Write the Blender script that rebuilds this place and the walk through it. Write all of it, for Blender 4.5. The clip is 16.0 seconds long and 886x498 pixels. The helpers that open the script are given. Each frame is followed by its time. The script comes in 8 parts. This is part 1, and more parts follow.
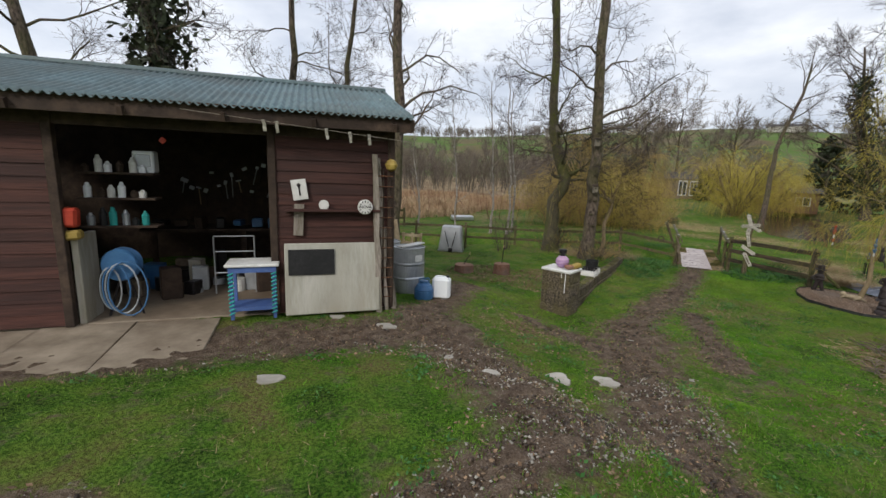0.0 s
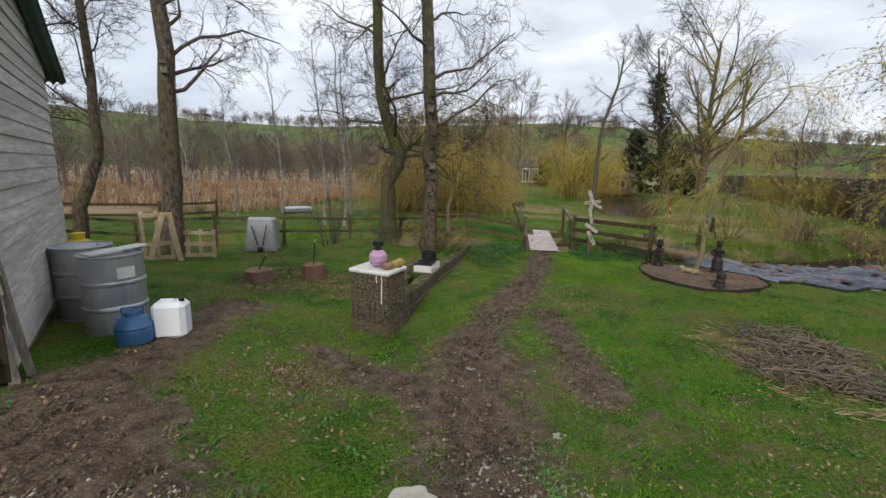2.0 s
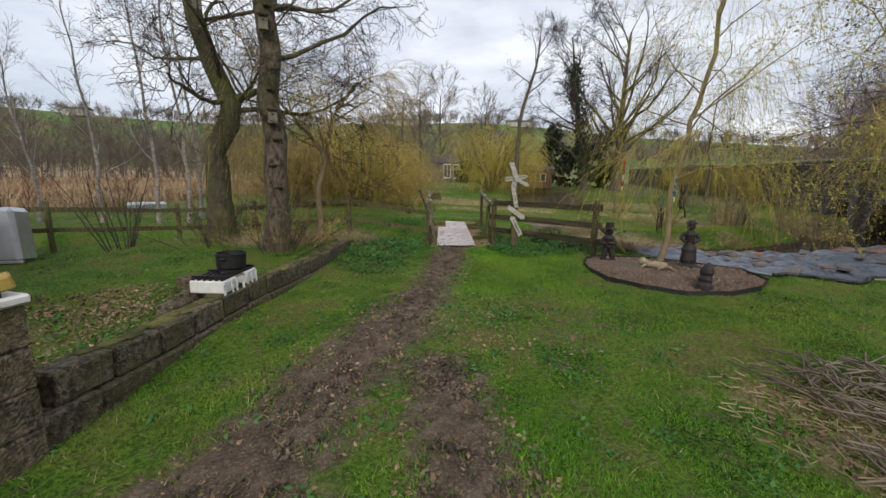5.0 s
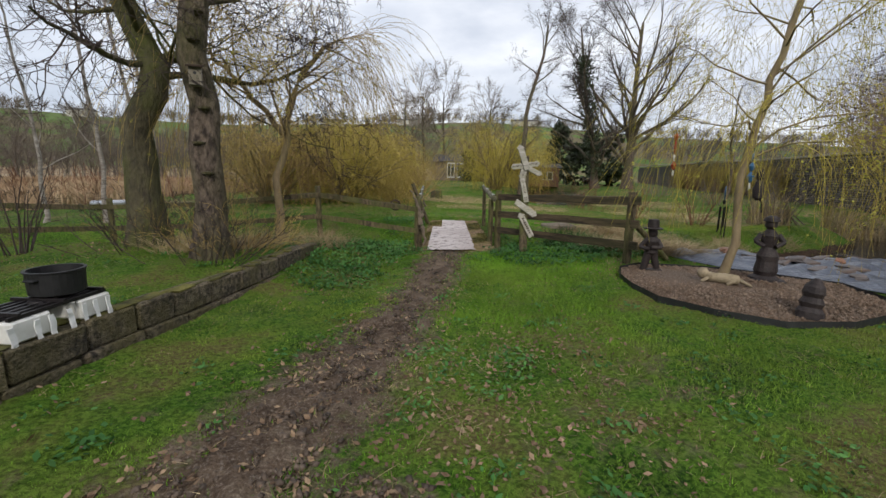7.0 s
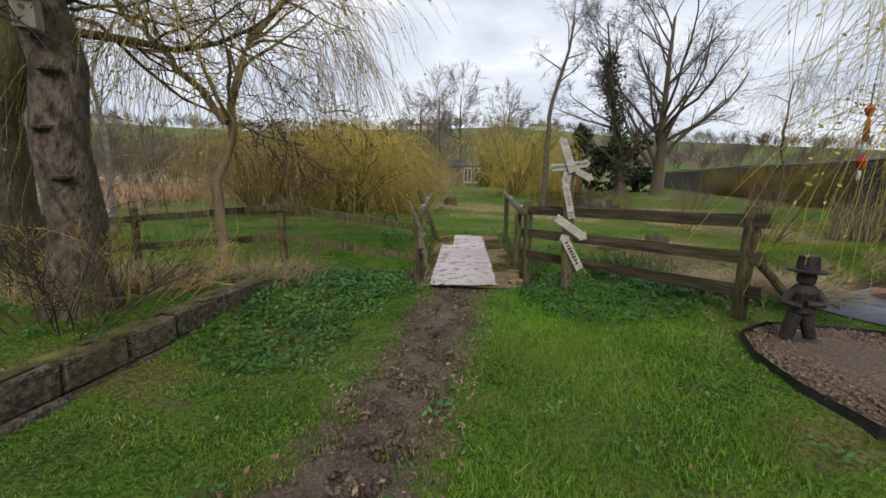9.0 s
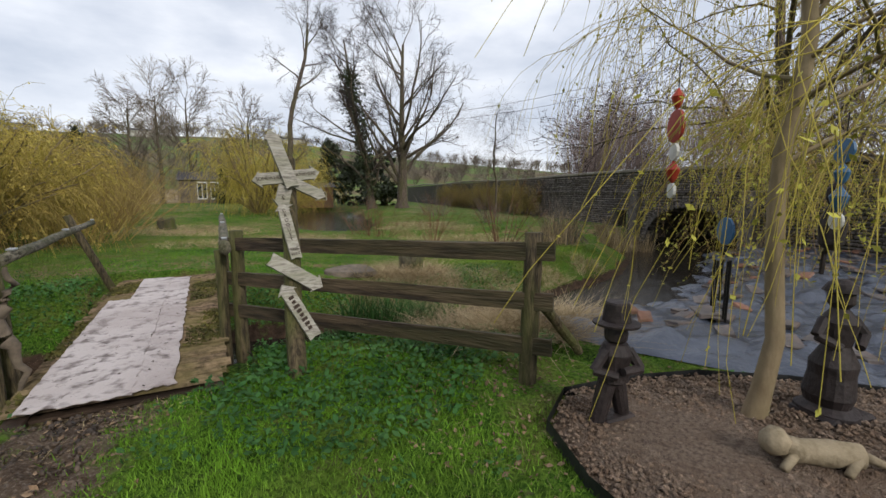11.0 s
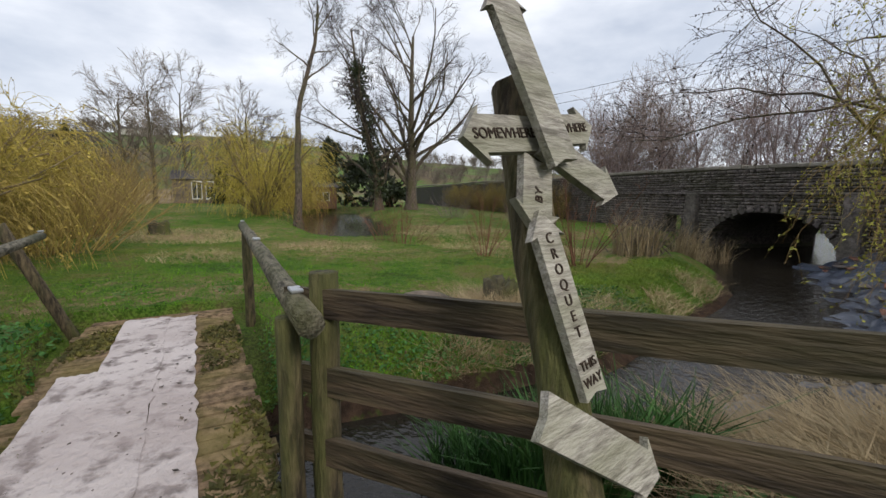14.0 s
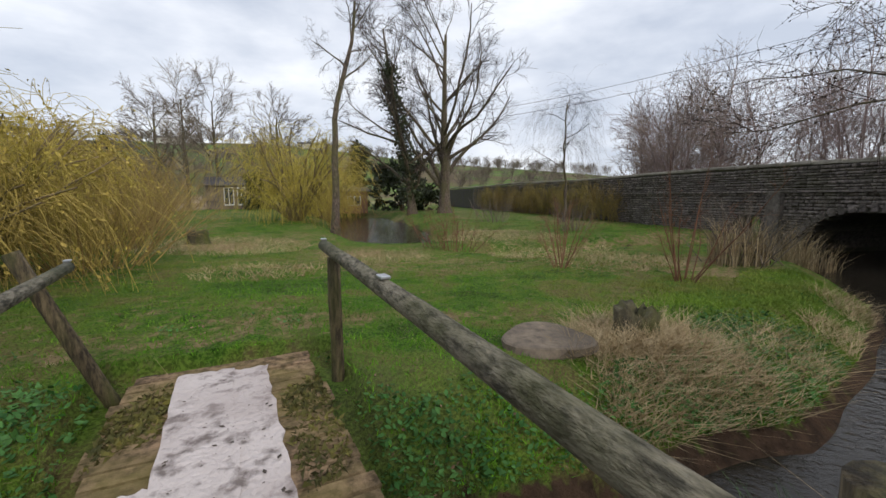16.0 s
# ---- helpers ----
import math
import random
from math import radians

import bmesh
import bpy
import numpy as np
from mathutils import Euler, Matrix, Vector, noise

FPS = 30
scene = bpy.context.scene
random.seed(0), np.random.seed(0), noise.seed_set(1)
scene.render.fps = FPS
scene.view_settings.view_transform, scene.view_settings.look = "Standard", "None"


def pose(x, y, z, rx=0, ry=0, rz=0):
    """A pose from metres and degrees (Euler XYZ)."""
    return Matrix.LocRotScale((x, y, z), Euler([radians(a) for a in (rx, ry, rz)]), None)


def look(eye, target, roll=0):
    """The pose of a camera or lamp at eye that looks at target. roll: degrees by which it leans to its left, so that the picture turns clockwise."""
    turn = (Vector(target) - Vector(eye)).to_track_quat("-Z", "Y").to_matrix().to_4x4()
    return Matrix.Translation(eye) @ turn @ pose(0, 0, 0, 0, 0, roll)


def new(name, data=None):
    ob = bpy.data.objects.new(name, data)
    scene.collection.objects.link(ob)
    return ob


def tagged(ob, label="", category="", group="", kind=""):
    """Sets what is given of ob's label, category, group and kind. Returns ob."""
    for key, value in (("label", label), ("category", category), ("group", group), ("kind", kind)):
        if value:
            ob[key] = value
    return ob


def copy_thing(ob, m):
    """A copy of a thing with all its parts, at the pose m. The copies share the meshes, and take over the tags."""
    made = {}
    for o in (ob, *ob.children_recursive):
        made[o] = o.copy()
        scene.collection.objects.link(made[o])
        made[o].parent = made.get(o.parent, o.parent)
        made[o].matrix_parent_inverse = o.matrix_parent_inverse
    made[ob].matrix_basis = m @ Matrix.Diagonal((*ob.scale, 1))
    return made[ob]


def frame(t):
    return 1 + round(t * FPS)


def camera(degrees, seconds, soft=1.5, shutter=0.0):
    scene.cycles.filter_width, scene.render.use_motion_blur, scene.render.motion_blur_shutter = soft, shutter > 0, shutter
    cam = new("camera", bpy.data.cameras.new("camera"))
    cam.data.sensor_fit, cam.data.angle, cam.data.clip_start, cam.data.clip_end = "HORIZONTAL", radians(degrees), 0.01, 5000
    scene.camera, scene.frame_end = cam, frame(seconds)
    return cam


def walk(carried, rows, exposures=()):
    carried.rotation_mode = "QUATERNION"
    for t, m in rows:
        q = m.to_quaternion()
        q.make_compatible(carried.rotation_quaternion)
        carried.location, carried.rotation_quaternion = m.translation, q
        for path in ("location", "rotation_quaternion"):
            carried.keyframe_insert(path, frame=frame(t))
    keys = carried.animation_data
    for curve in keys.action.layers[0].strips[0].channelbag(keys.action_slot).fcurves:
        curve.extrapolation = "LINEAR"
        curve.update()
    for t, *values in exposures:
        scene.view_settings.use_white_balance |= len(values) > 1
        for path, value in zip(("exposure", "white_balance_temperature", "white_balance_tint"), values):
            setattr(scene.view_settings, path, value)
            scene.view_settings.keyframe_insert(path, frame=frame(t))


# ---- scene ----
cam = camera(92.4, 16.0)
PATH = [
    (0, (-0.074, -0.583, 1.622), (-0.049, 1.386, 1.267), 2.0),
    (0.5, (0.169, 0.084, 1.535), (0.533, 2.017, 1.175), 1.8),
    (1, (0.53, 0.67, 1.454), (1.084, 2.557, 1.09), 2.0),
    (1.5, (0.91, 1.301, 1.342), (1.496, 3.177, 0.971), 1.7),
    (2, (1.361, 1.897, 1.207), (1.999, 3.756, 0.835), 1.4),
    (2.5, (1.777, 2.479, 1.072), (2.469, 4.318, 0.7), 1.1),
    (3, (2.187, 2.977, 0.936), (2.962, 4.784, 0.572), 1.1),
    (3.5, (2.577, 3.439, 0.793), (3.42, 5.216, 0.429), 1.1),
    (4, (2.883, 3.869, 0.664), (3.776, 5.622, 0.302), 0.9),
    (4.5, (3.195, 4.388, 0.567), (4.12, 6.123, 0.201), 1.0),
    (5, (3.55, 4.727, 0.498), (4.497, 6.451, 0.136), 0.9),
    (7.3, (4.694, 6.394, 0.248), (5.609, 8.135, -0.111), 0.6),
    (7.5, (4.749, 6.548, 0.248), (5.642, 8.3, -0.113), 0.6),
    (8, (4.94, 7.008, 0.237), (5.808, 8.773, -0.126), 0.8),
    (8.5, (5.247, 7.543, 0.203), (6.085, 9.322, -0.163), 0.7),
    (9, (5.694, 8.012, 0.234), (6.551, 9.787, -0.103), 0.6),
    (9.5, (6.104, 8.289, 0.264), (7.294, 9.868, -0.039), 1.1),
    (10, (6.47, 8.593, 0.258), (7.966, 9.893, -0.01), 1.0),
    (10.2, (6.611, 8.709, 0.245), (8.202, 9.893, -0.015), 0.9),
    (12.3, (7.728, 10.156, 0.264), (9.429, 11.175, 0.001), -0.0),
    (12.5, (7.805, 10.317, 0.257), (9.504, 11.34, -0.006), 0.0),
    (13, (7.973, 10.694, 0.23), (9.666, 11.727, -0.031), 0.1),
    (13.5, (8.112, 11.136, 0.241), (9.803, 12.172, -0.018), 0.2),
    (14, (8.203, 11.596, 0.214), (9.893, 12.634, -0.042), 0.5),
    (14.5, (8.284, 12.088, 0.173), (9.968, 13.138, -0.073), 1.2),
    (15, (8.379, 12.644, 0.075), (10.019, 13.76, -0.177), 0.4),
    (15.5, (8.514, 12.9, 0.217), (10.141, 14.034, -0.039), 0.0),
    (16, (8.683, 13.067, 0.25), (10.315, 14.197, 0.004), -0.4),
]
walk(cam, [(t, look(eye, aim, lean)) for t, eye, aim, lean in PATH])

# ---- world and sun ----
wd = bpy.data.worlds.new("sky")
scene.world = wd
wd.use_nodes = True
wt = wd.node_tree
wt.nodes.clear()
w_out = wt.nodes.new("ShaderNodeOutputWorld")
w_bg = wt.nodes.new("ShaderNodeBackground")
w_sky = wt.nodes.new("ShaderNodeTexSky")
w_sky.sky_type, w_sky.sun_disc = "NISHITA", False
w_sky.sun_elevation, w_sky.sun_rotation = radians(32), radians(150)
w_sky.dust_density = 2.0
w_tc = wt.nodes.new("ShaderNodeTexCoord")
w_map = wt.nodes.new("ShaderNodeMapping")
w_map.inputs["Scale"].default_value = (1.0, 1.0, 2.6)
w_map.inputs["Rotation"].default_value = (0, 0, 0.7)
w_n = wt.nodes.new("ShaderNodeTexNoise")
w_n.inputs["Scale"].default_value, w_n.inputs["Detail"].default_value = 2.6, 7
w_n.inputs["Roughness"].default_value = 0.55
w_r = wt.nodes.new("ShaderNodeValToRGB")
w_r.color_ramp.elements[0].position, w_r.color_ramp.elements[0].color = 0.34, (4.2, 4.6, 5.4, 1)
w_r.color_ramp.elements[1].position, w_r.color_ramp.elements[1].color = 0.68, (7.7, 7.85, 8.2, 1)
e_mid = w_r.color_ramp.elements.new(0.5)
e_mid.color = (5.7, 6.0, 6.65, 1)
w_mix = wt.nodes.new("ShaderNodeMix")
w_mix.data_type = "RGBA"
w_mix.inputs[0].default_value = 0.9
for a, b in ((w_tc.outputs["Generated"], w_map.inputs["Vector"]), (w_map.outputs[0], w_n.inputs["Vector"]), (w_n.outputs[0], w_r.inputs[0]),
             (w_sky.outputs[0], w_mix.inputs[6]), (w_r.outputs[0], w_mix.inputs[7]), (w_mix.outputs[2], w_bg.inputs["Color"]), (w_bg.outputs[0], w_out.inputs[0])):
    wt.links.new(a, b)
w_bg.inputs["Strength"].default_value = 0.12
sun = new("sun", bpy.data.lights.new("sun", "SUN"))
sun.data.energy, sun.data.angle, sun.data.color = 1.5, radians(12), (1.0, 0.94, 0.84)
scene.view_settings.exposure = 0.32
sun.matrix_world = look((-12, -22, 16), (0, 0, 0))


# ---- materials ----
def mat(name, c1, c2, scale=8.0, rough=0.8, bump=0.3, metal=0.0, c3=None, big=0.7, stretch=(1, 1, 1), spec=0.4, bscale=None, rand=0.0, dist=0.01, lo=0.35, hi=0.65, yaw=None):
    """Two-scale noise colour with bump, in object space."""
    m = bpy.data.materials.new(name)
    m.use_nodes = True
    nt = m.node_tree
    b = nt.nodes["Principled BSDF"]
    tc, mp = nt.nodes.new("ShaderNodeTexCoord"), nt.nodes.new("ShaderNodeMapping")
    if yaw is None:
        mp.inputs["Scale"].default_value = stretch
    else:
        mp.vector_type = "TEXTURE"
        mp.inputs["Rotation"].default_value = (0, 0, radians(yaw))
        mp.inputs["Scale"].default_value = tuple(1 / v for v in stretch)
    nt.links.new(tc.outputs["Object"], mp.inputs[0])
    n1, n2 = nt.nodes.new("ShaderNodeTexNoise"), nt.nodes.new("ShaderNodeTexNoise")
    for n, s in ((n1, scale), (n2, scale * 0.13)):
        n.inputs["Scale"].default_value, n.inputs["Detail"].default_value = s, 6
        n.inputs["Roughness"].default_value = 0.62
        nt.links.new(mp.outputs[0], n.inputs["Vector"])
    r = nt.nodes.new("ShaderNodeValToRGB")
    r.color_ramp.elements[0].position, r.color_ramp.elements[0].color = lo, (*c1, 1)
    r.color_ramp.elements[1].position, r.color_ramp.elements[1].color = hi, (*c2, 1)
    nt.links.new(n1.outputs[0], r.inputs[0])
    r2 = nt.nodes.new("ShaderNodeMapRange")
    r2.inputs["From Min"].default_value, r2.inputs["From Max"].default_value = 0.42, 0.62
    r2.inputs["To Max"].default_value = big
    nt.links.new(n2.outputs[0], r2.inputs[0])
    mx = nt.nodes.new("ShaderNodeMix")
    mx.data_type = "RGBA"
    mx.inputs[7].default_value = (*(c3 or tuple(0.6 * v for v in c1)), 1)
    nt.links.new(r2.outputs[0], mx.inputs[0])
    nt.links.new(r.outputs[0], mx.inputs[6])
    col = mx.outputs[2]
    if rand:
        oi, hs, mr = nt.nodes.new("ShaderNodeObjectInfo"), nt.nodes.new("ShaderNodeHueSaturation"), nt.nodes.new("ShaderNodeMapRange")
        gi, ad = nt.nodes.new("ShaderNodeNewGeometry"), nt.nodes.new("ShaderNodeMath")
        nt.links.new(oi.outputs["Random"], ad.inputs[0])
        nt.links.new(gi.outputs["Random Per Island"], ad.inputs[1])
        mr.inputs["From Max"].default_value = 2.0
        mr.inputs["To Min"].default_value, mr.inputs["To Max"].default_value = 1 - rand, 1 + rand
        nt.links.new(ad.outputs[0], mr.inputs[0])
        nt.links.new(mr.outputs[0], hs.inputs["Value"])
        nt.links.new(col, hs.inputs["Color"])
        col = hs.outputs[0]
    nt.links.new(col, b.inputs["Base Color"])
    b.inputs["Roughness"].default_value, b.inputs["Metallic"].default_value = rough, metal
    b.inputs["Specular IOR Level"].default_value = spec
    if bump:
        n3, bp = nt.nodes.new("ShaderNodeTexNoise"), nt.nodes.new("ShaderNodeBump")
        n3.inputs["Scale"].default_value, n3.inputs["Detail"].default_value = bscale or scale * 2.5, 5
        nt.links.new(mp.outputs[0], n3.inputs["Vector"])
        nt.links.new(n3.outputs[0], bp.inputs["Height"])
        bp.inputs["Strength"].default_value, bp.inputs["Distance"].default_value = bump, dist
        nt.links.new(bp.outputs[0], b.inputs["Normal"])
    return m


M_rustplank = mat("stained_boards", (0.035, 0.012, 0.009), (0.075, 0.028, 0.02), 5, 0.75, 0.5, stretch=(0.3, 0.3, 6), rand=0.35, c3=(0.02, 0.009, 0.008))
M_paleboard = mat("weathered_pale_boards", (0.36, 0.34, 0.31), (0.6, 0.58, 0.55), 8, 0.8, 0.5, stretch=(4, 0.4, 4), c3=(0.3, 0.28, 0.24), rand=0.15)
M_darkwood = mat("dark_timber", (0.03, 0.018, 0.012), (0.07, 0.045, 0.03), 9, 0.8, 0.5, rand=0.2)
M_greywood = mat("weathered_timber", (0.17, 0.14, 0.11), (0.34, 0.3, 0.26), 10, 0.85, 0.7, stretch=(4, 4, 0.7), c3=(0.13, 0.12, 0.08), rand=0.2)
M_palletwood = mat("pale_yellow_pallet_wood", (0.38, 0.28, 0.17), (0.6, 0.48, 0.33), 9, 0.85, 0.4, rand=0.2)
M_signwood = mat("bleached_boards", (0.17, 0.155, 0.13), (0.46, 0.43, 0.38), 16, 0.85, 0.8, stretch=(0.8, 4, 4), c3=(0.25, 0.25, 0.17), rand=0.15, lo=0.34, hi=0.58)
M_fence = mat("mossy_fence_timber", (0.035, 0.026, 0.015), (0.15, 0.115, 0.065), 12, 0.85, 1.0, stretch=(3, 3, 0.6), c3=(0.085, 0.095, 0.022), rand=0.2, dist=0.015, lo=0.4, hi=0.62)
M_rail = mat("dark_wet_rail_timber", (0.028, 0.019, 0.012), (0.12, 0.085, 0.052), 9, 0.75, 1.0, stretch=(0.35, 3, 3), yaw=-83, c3=(0.055, 0.055, 0.018), rand=0.25, dist=0.015, lo=0.38, hi=0.62)
M_log = mat("grey_round_rail", (0.04, 0.036, 0.024), (0.24, 0.215, 0.16), 13, 0.85, 1.0, stretch=(1.0, 2.6, 2.6), c3=(0.075, 0.078, 0.03), yaw=60, dist=0.02, lo=0.38, hi=0.6)
M_deck = mat("ribbed_mossy_deck", (0.05, 0.035, 0.022), (0.22, 0.155, 0.1), 13, 0.85, 1.0, c3=(0.12, 0.1, 0.035), rand=0.45, lo=0.38, hi=0.62)
M_felt = mat("worn_white_mat", (0.16, 0.13, 0.12), (0.56, 0.5, 0.485), 6, 0.8, 1.0, c3=(0.38, 0.32, 0.305), lo=0.36, hi=0.5, big=0.75, bscale=24, dist=0.02)
M_roof = mat("teal_corrugated_sheet", (0.07, 0.12, 0.135), (0.14, 0.21, 0.225), 6, 0.6, 0.3, c3=(0.075, 0.09, 0.085), rand=0.05)
M_steel = mat("dull_galvanised_steel", (0.36, 0.38, 0.4), (0.5, 0.52, 0.54), 4, 0.42, 0.1, metal=0.65, c3=(0.32, 0.34, 0.36))
M_tin = mat("bright_galvanised_tin", (0.45, 0.47, 0.5), (0.62, 0.64, 0.68), 3, 0.3, 0.1, metal=0.7, c3=(0.4, 0.4, 0.42))
M_whiteplastic = mat("white_plastic", (0.74, 0.77, 0.8), (0.82, 0.84, 0.86), 3, 0.45, 0.1, c3=(0.66, 0.7, 0.72))
M_blueplastic = mat("blue_plastic", (0.035, 0.11, 0.25), (0.06, 0.17, 0.34), 5, 0.4, 0.15, c3=(0.03, 0.09, 0.18))
M_white = mat("chipped_white_paint", (0.55, 0.55, 0.52), (0.78, 0.78, 0.76), 7, 0.6, 0.3, c3=(0.42, 0.4, 0.35), big=0.5)
M_panel = mat("dirty_cream_board", (0.34, 0.33, 0.28), (0.5, 0.49, 0.44), 3, 0.6, 0.2, stretch=(2.5, 2.5, 0.6), c3=(0.2, 0.17, 0.1), big=0.85)
M_black = mat("matt_black", (0.008, 0.008, 0.009), (0.02, 0.02, 0.021), 20, 0.55, 0.3)
M_blackiron = mat("black_iron", (0.012, 0.01, 0.011), (0.035, 0.03, 0.032), 30, 0.45, 0.3, metal=0.3)
M_concrete = mat("mossy_concrete", (0.035, 0.028, 0.02), (0.2, 0.16, 0.11), 26, 0.9, 1.0, c3=(0.1, 0.085, 0.03), dist=0.03, rand=0.3, lo=0.4, hi=0.64)
M_moss = mat("yellow_green_moss", (0.05, 0.052, 0.012), (0.17, 0.15, 0.035), 9, 0.9, 0, rand=0.6)
M_concgreen = mat("green_stained_concrete", (0.09, 0.085, 0.03), (0.2, 0.18, 0.08), 12, 0.9, 0.9, c3=(0.07, 0.08, 0.02), dist=0.02)
M_floor = mat("wet_concrete_slab", (0.2, 0.16, 0.115), (0.34, 0.28, 0.21), 3, 0.65, 0.4, c3=(0.13, 0.09, 0.06))
M_paint = mat("spilt_white_paint", (0.7, 0.7, 0.7), (0.85, 0.85, 0.85), 9, 0.5, 0.2, big=0.1)
M_stone = mat("dark_rubble_stone", (0.055, 0.048, 0.044), (0.21, 0.18, 0.165), 9, 0.9, 0.8, c3=(0.075, 0.07, 0.05), rand=0.55, dist=0.03)
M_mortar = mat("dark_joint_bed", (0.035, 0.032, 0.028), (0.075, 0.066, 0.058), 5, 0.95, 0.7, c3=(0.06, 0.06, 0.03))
M_coping = mat("pale_coping", (0.24, 0.22, 0.18), (0.36, 0.33, 0.28), 5, 0.9, 0.5)
M_pale = mat("pale_limestone", (0.3, 0.28, 0.24), (0.46, 0.43, 0.38), 9, 0.85, 0.6, rand=0.25)
M_brickred = mat("broken_red_brick", (0.16, 0.07, 0.04), (0.3, 0.15, 0.1), 12, 0.85, 0.7, c3=(0.13, 0.1, 0.08), rand=0.3)
M_slate = mat("grey_slates", (0.07, 0.065, 0.065), (0.16, 0.14, 0.13), 9, 0.7, 0.6, c3=(0.14, 0.09, 0.07), rand=0.4)
M_tarp = mat("blue_grey_pond_liner", (0.05, 0.062, 0.095), (0.1, 0.12, 0.165), 2.0, 0.28, 0.9, c3=(0.035, 0.04, 0.055), bscale=3.0, dist=0.1, spec=0.6)
M_liner = mat("black_edging", (0.015, 0.016, 0.017), (0.035, 0.036, 0.037), 9, 0.5, 0.3)
M_gravel = mat("brownish_gravel", (0.13, 0.085, 0.06), (0.36, 0.27, 0.2), 45, 0.9, 1.0, c3=(0.2, 0.13, 0.085), dist=0.03, rand=0.55)
M_woodchip = mat("wood_chips", (0.12, 0.065, 0.035), (0.38, 0.27, 0.17), 18, 0.85, 0.4, rand=0.6)
M_mudclod = mat("churned_mud", (0.035, 0.024, 0.017), (0.15, 0.108, 0.078), 9, 0.6, 0.9, rand=0.5, dist=0.02)
M_straw = mat("straw", (0.28, 0.2, 0.1), (0.5, 0.4, 0.24), 5, 0.8, 0.0, rand=0.4)
M_bark = mat("grey_brown_bark", (0.035, 0.025, 0.02), (0.17, 0.13, 0.1), 15, 0.9, 1.0, stretch=(1, 1, 0.45), c3=(0.08, 0.08, 0.025), dist=0.05, lo=0.38, hi=0.62)
M_mossbark = mat("mossy_bark", (0.05, 0.042, 0.028), (0.12, 0.105, 0.06), 13, 0.9, 1.0, stretch=(1, 1, 0.5), c3=(0.075, 0.085, 0.015), dist=0.04, big=0.95)
M_twigs = mat("dark_bare_twigs", (0.045, 0.033, 0.028), (0.085, 0.065, 0.055), 3, 0.9, 0, rand=0.2)
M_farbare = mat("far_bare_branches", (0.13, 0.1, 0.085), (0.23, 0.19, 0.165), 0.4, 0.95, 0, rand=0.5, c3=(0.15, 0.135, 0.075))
M_birch = mat("pale_birch_bark", (0.2, 0.17, 0.14), (0.42, 0.39, 0.36), 9, 0.8, 0.4, stretch=(1, 1, 3))
M_sapbark = mat("tan_willow_bark", (0.18, 0.13, 0.075), (0.3, 0.225, 0.14), 12, 0.85, 0.7, stretch=(1, 1, 0.4), c3=(0.14, 0.13, 0.05))
M_willow = mat("yellow_willow_twigs", (0.34, 0.28, 0.04), (0.56, 0.47, 0.085), 1.5, 0.75, 0, rand=0.45, c3=(0.3, 0.2, 0.06))
M_willowbrown = mat("tan_willow_stems", (0.25, 0.18, 0.06), (0.43, 0.33, 0.1), 2, 0.8, 0, rand=0.45, c3=(0.2, 0.11, 0.05))
M_bud = mat("fresh_yellow_green_leaves", (0.3, 0.3, 0.035), (0.46, 0.43, 0.07), 4, 0.7, 0, rand=0.35, c3=(0.24, 0.24, 0.04))
M_redtwig = mat("red_brown_stems", (0.13, 0.055, 0.03), (0.22, 0.11, 0.06), 4, 0.8, 0, rand=0.3)
M_ivy = mat("dark_evergreen_leaves", (0.018, 0.028, 0.01), (0.045, 0.06, 0.02), 5, 0.6, 0, rand=0.4)
M_blade = mat("grass_blades", (0.04, 0.13, 0.008), (0.13, 0.29, 0.022), 0.8, 0.8, 0, rand=0.8, c3=(0.19, 0.18, 0.05), big=0.7, spec=0.1)
M_weed = mat("nettle_leaves", (0.025, 0.085, 0.018), (0.08, 0.18, 0.045), 3, 0.7, 0, rand=0.6, spec=0.2)
M_reed = mat("dead_reeds", (0.22, 0.155, 0.09), (0.4, 0.3, 0.185), 1.2, 0.9, 0, rand=0.35, c3=(0.25, 0.14, 0.08))
M_rust = mat("rusty_iron", (0.1, 0.04, 0.02), (0.2, 0.09, 0.04), 20, 0.8, 0.5)
M_char = mat("dark_fired_statue", (0.014, 0.01, 0.01), (0.04, 0.028, 0.026), 16, 0.65, 0.7, c3=(0.025, 0.02, 0.022))
M_yellow = mat("yellow_paint", (0.3, 0.2, 0.04), (0.48, 0.36, 0.09), 14, 0.6, 0.4)
M_gasyellow = mat("bright_yellow_enamel", (0.6, 0.42, 0.02), (0.72, 0.52, 0.04), 6, 0.5, 0.15)
M_red = mat("red_plastic", (0.35, 0.03, 0.015), (0.55, 0.07, 0.03), 8, 0.5, 0.1)
M_purple = mat("lilac_glaze", (0.2, 0.11, 0.3), (0.5, 0.32, 0.5), 3, 0.2, 0.05, stretch=(0.5, 0.5, 7), big=0.5, c3=(0.62, 0.42, 0.4))
M_bluetrim = mat("blue_bench_paint", (0.05, 0.1, 0.28), (0.1, 0.17, 0.4), 9, 0.55, 0.2)
M_teal = mat("turquoise_cord", (0.02, 0.28, 0.26), (0.04, 0.4, 0.36), 9, 0.6, 0.2)
M_oldwood = mat("grey_brown_rotten_wood", (0.1, 0.08, 0.06), (0.24, 0.19, 0.14), 9, 0.9, 0.7)
M_endgrain = mat("cut_log_end", (0.16, 0.08, 0.05), (0.28, 0.16, 0.1), 9, 0.85, 0.5)
M_render = mat("cream_render", (0.5, 0.48, 0.42), (0.62, 0.6, 0.54), 3, 0.9, 0.2)
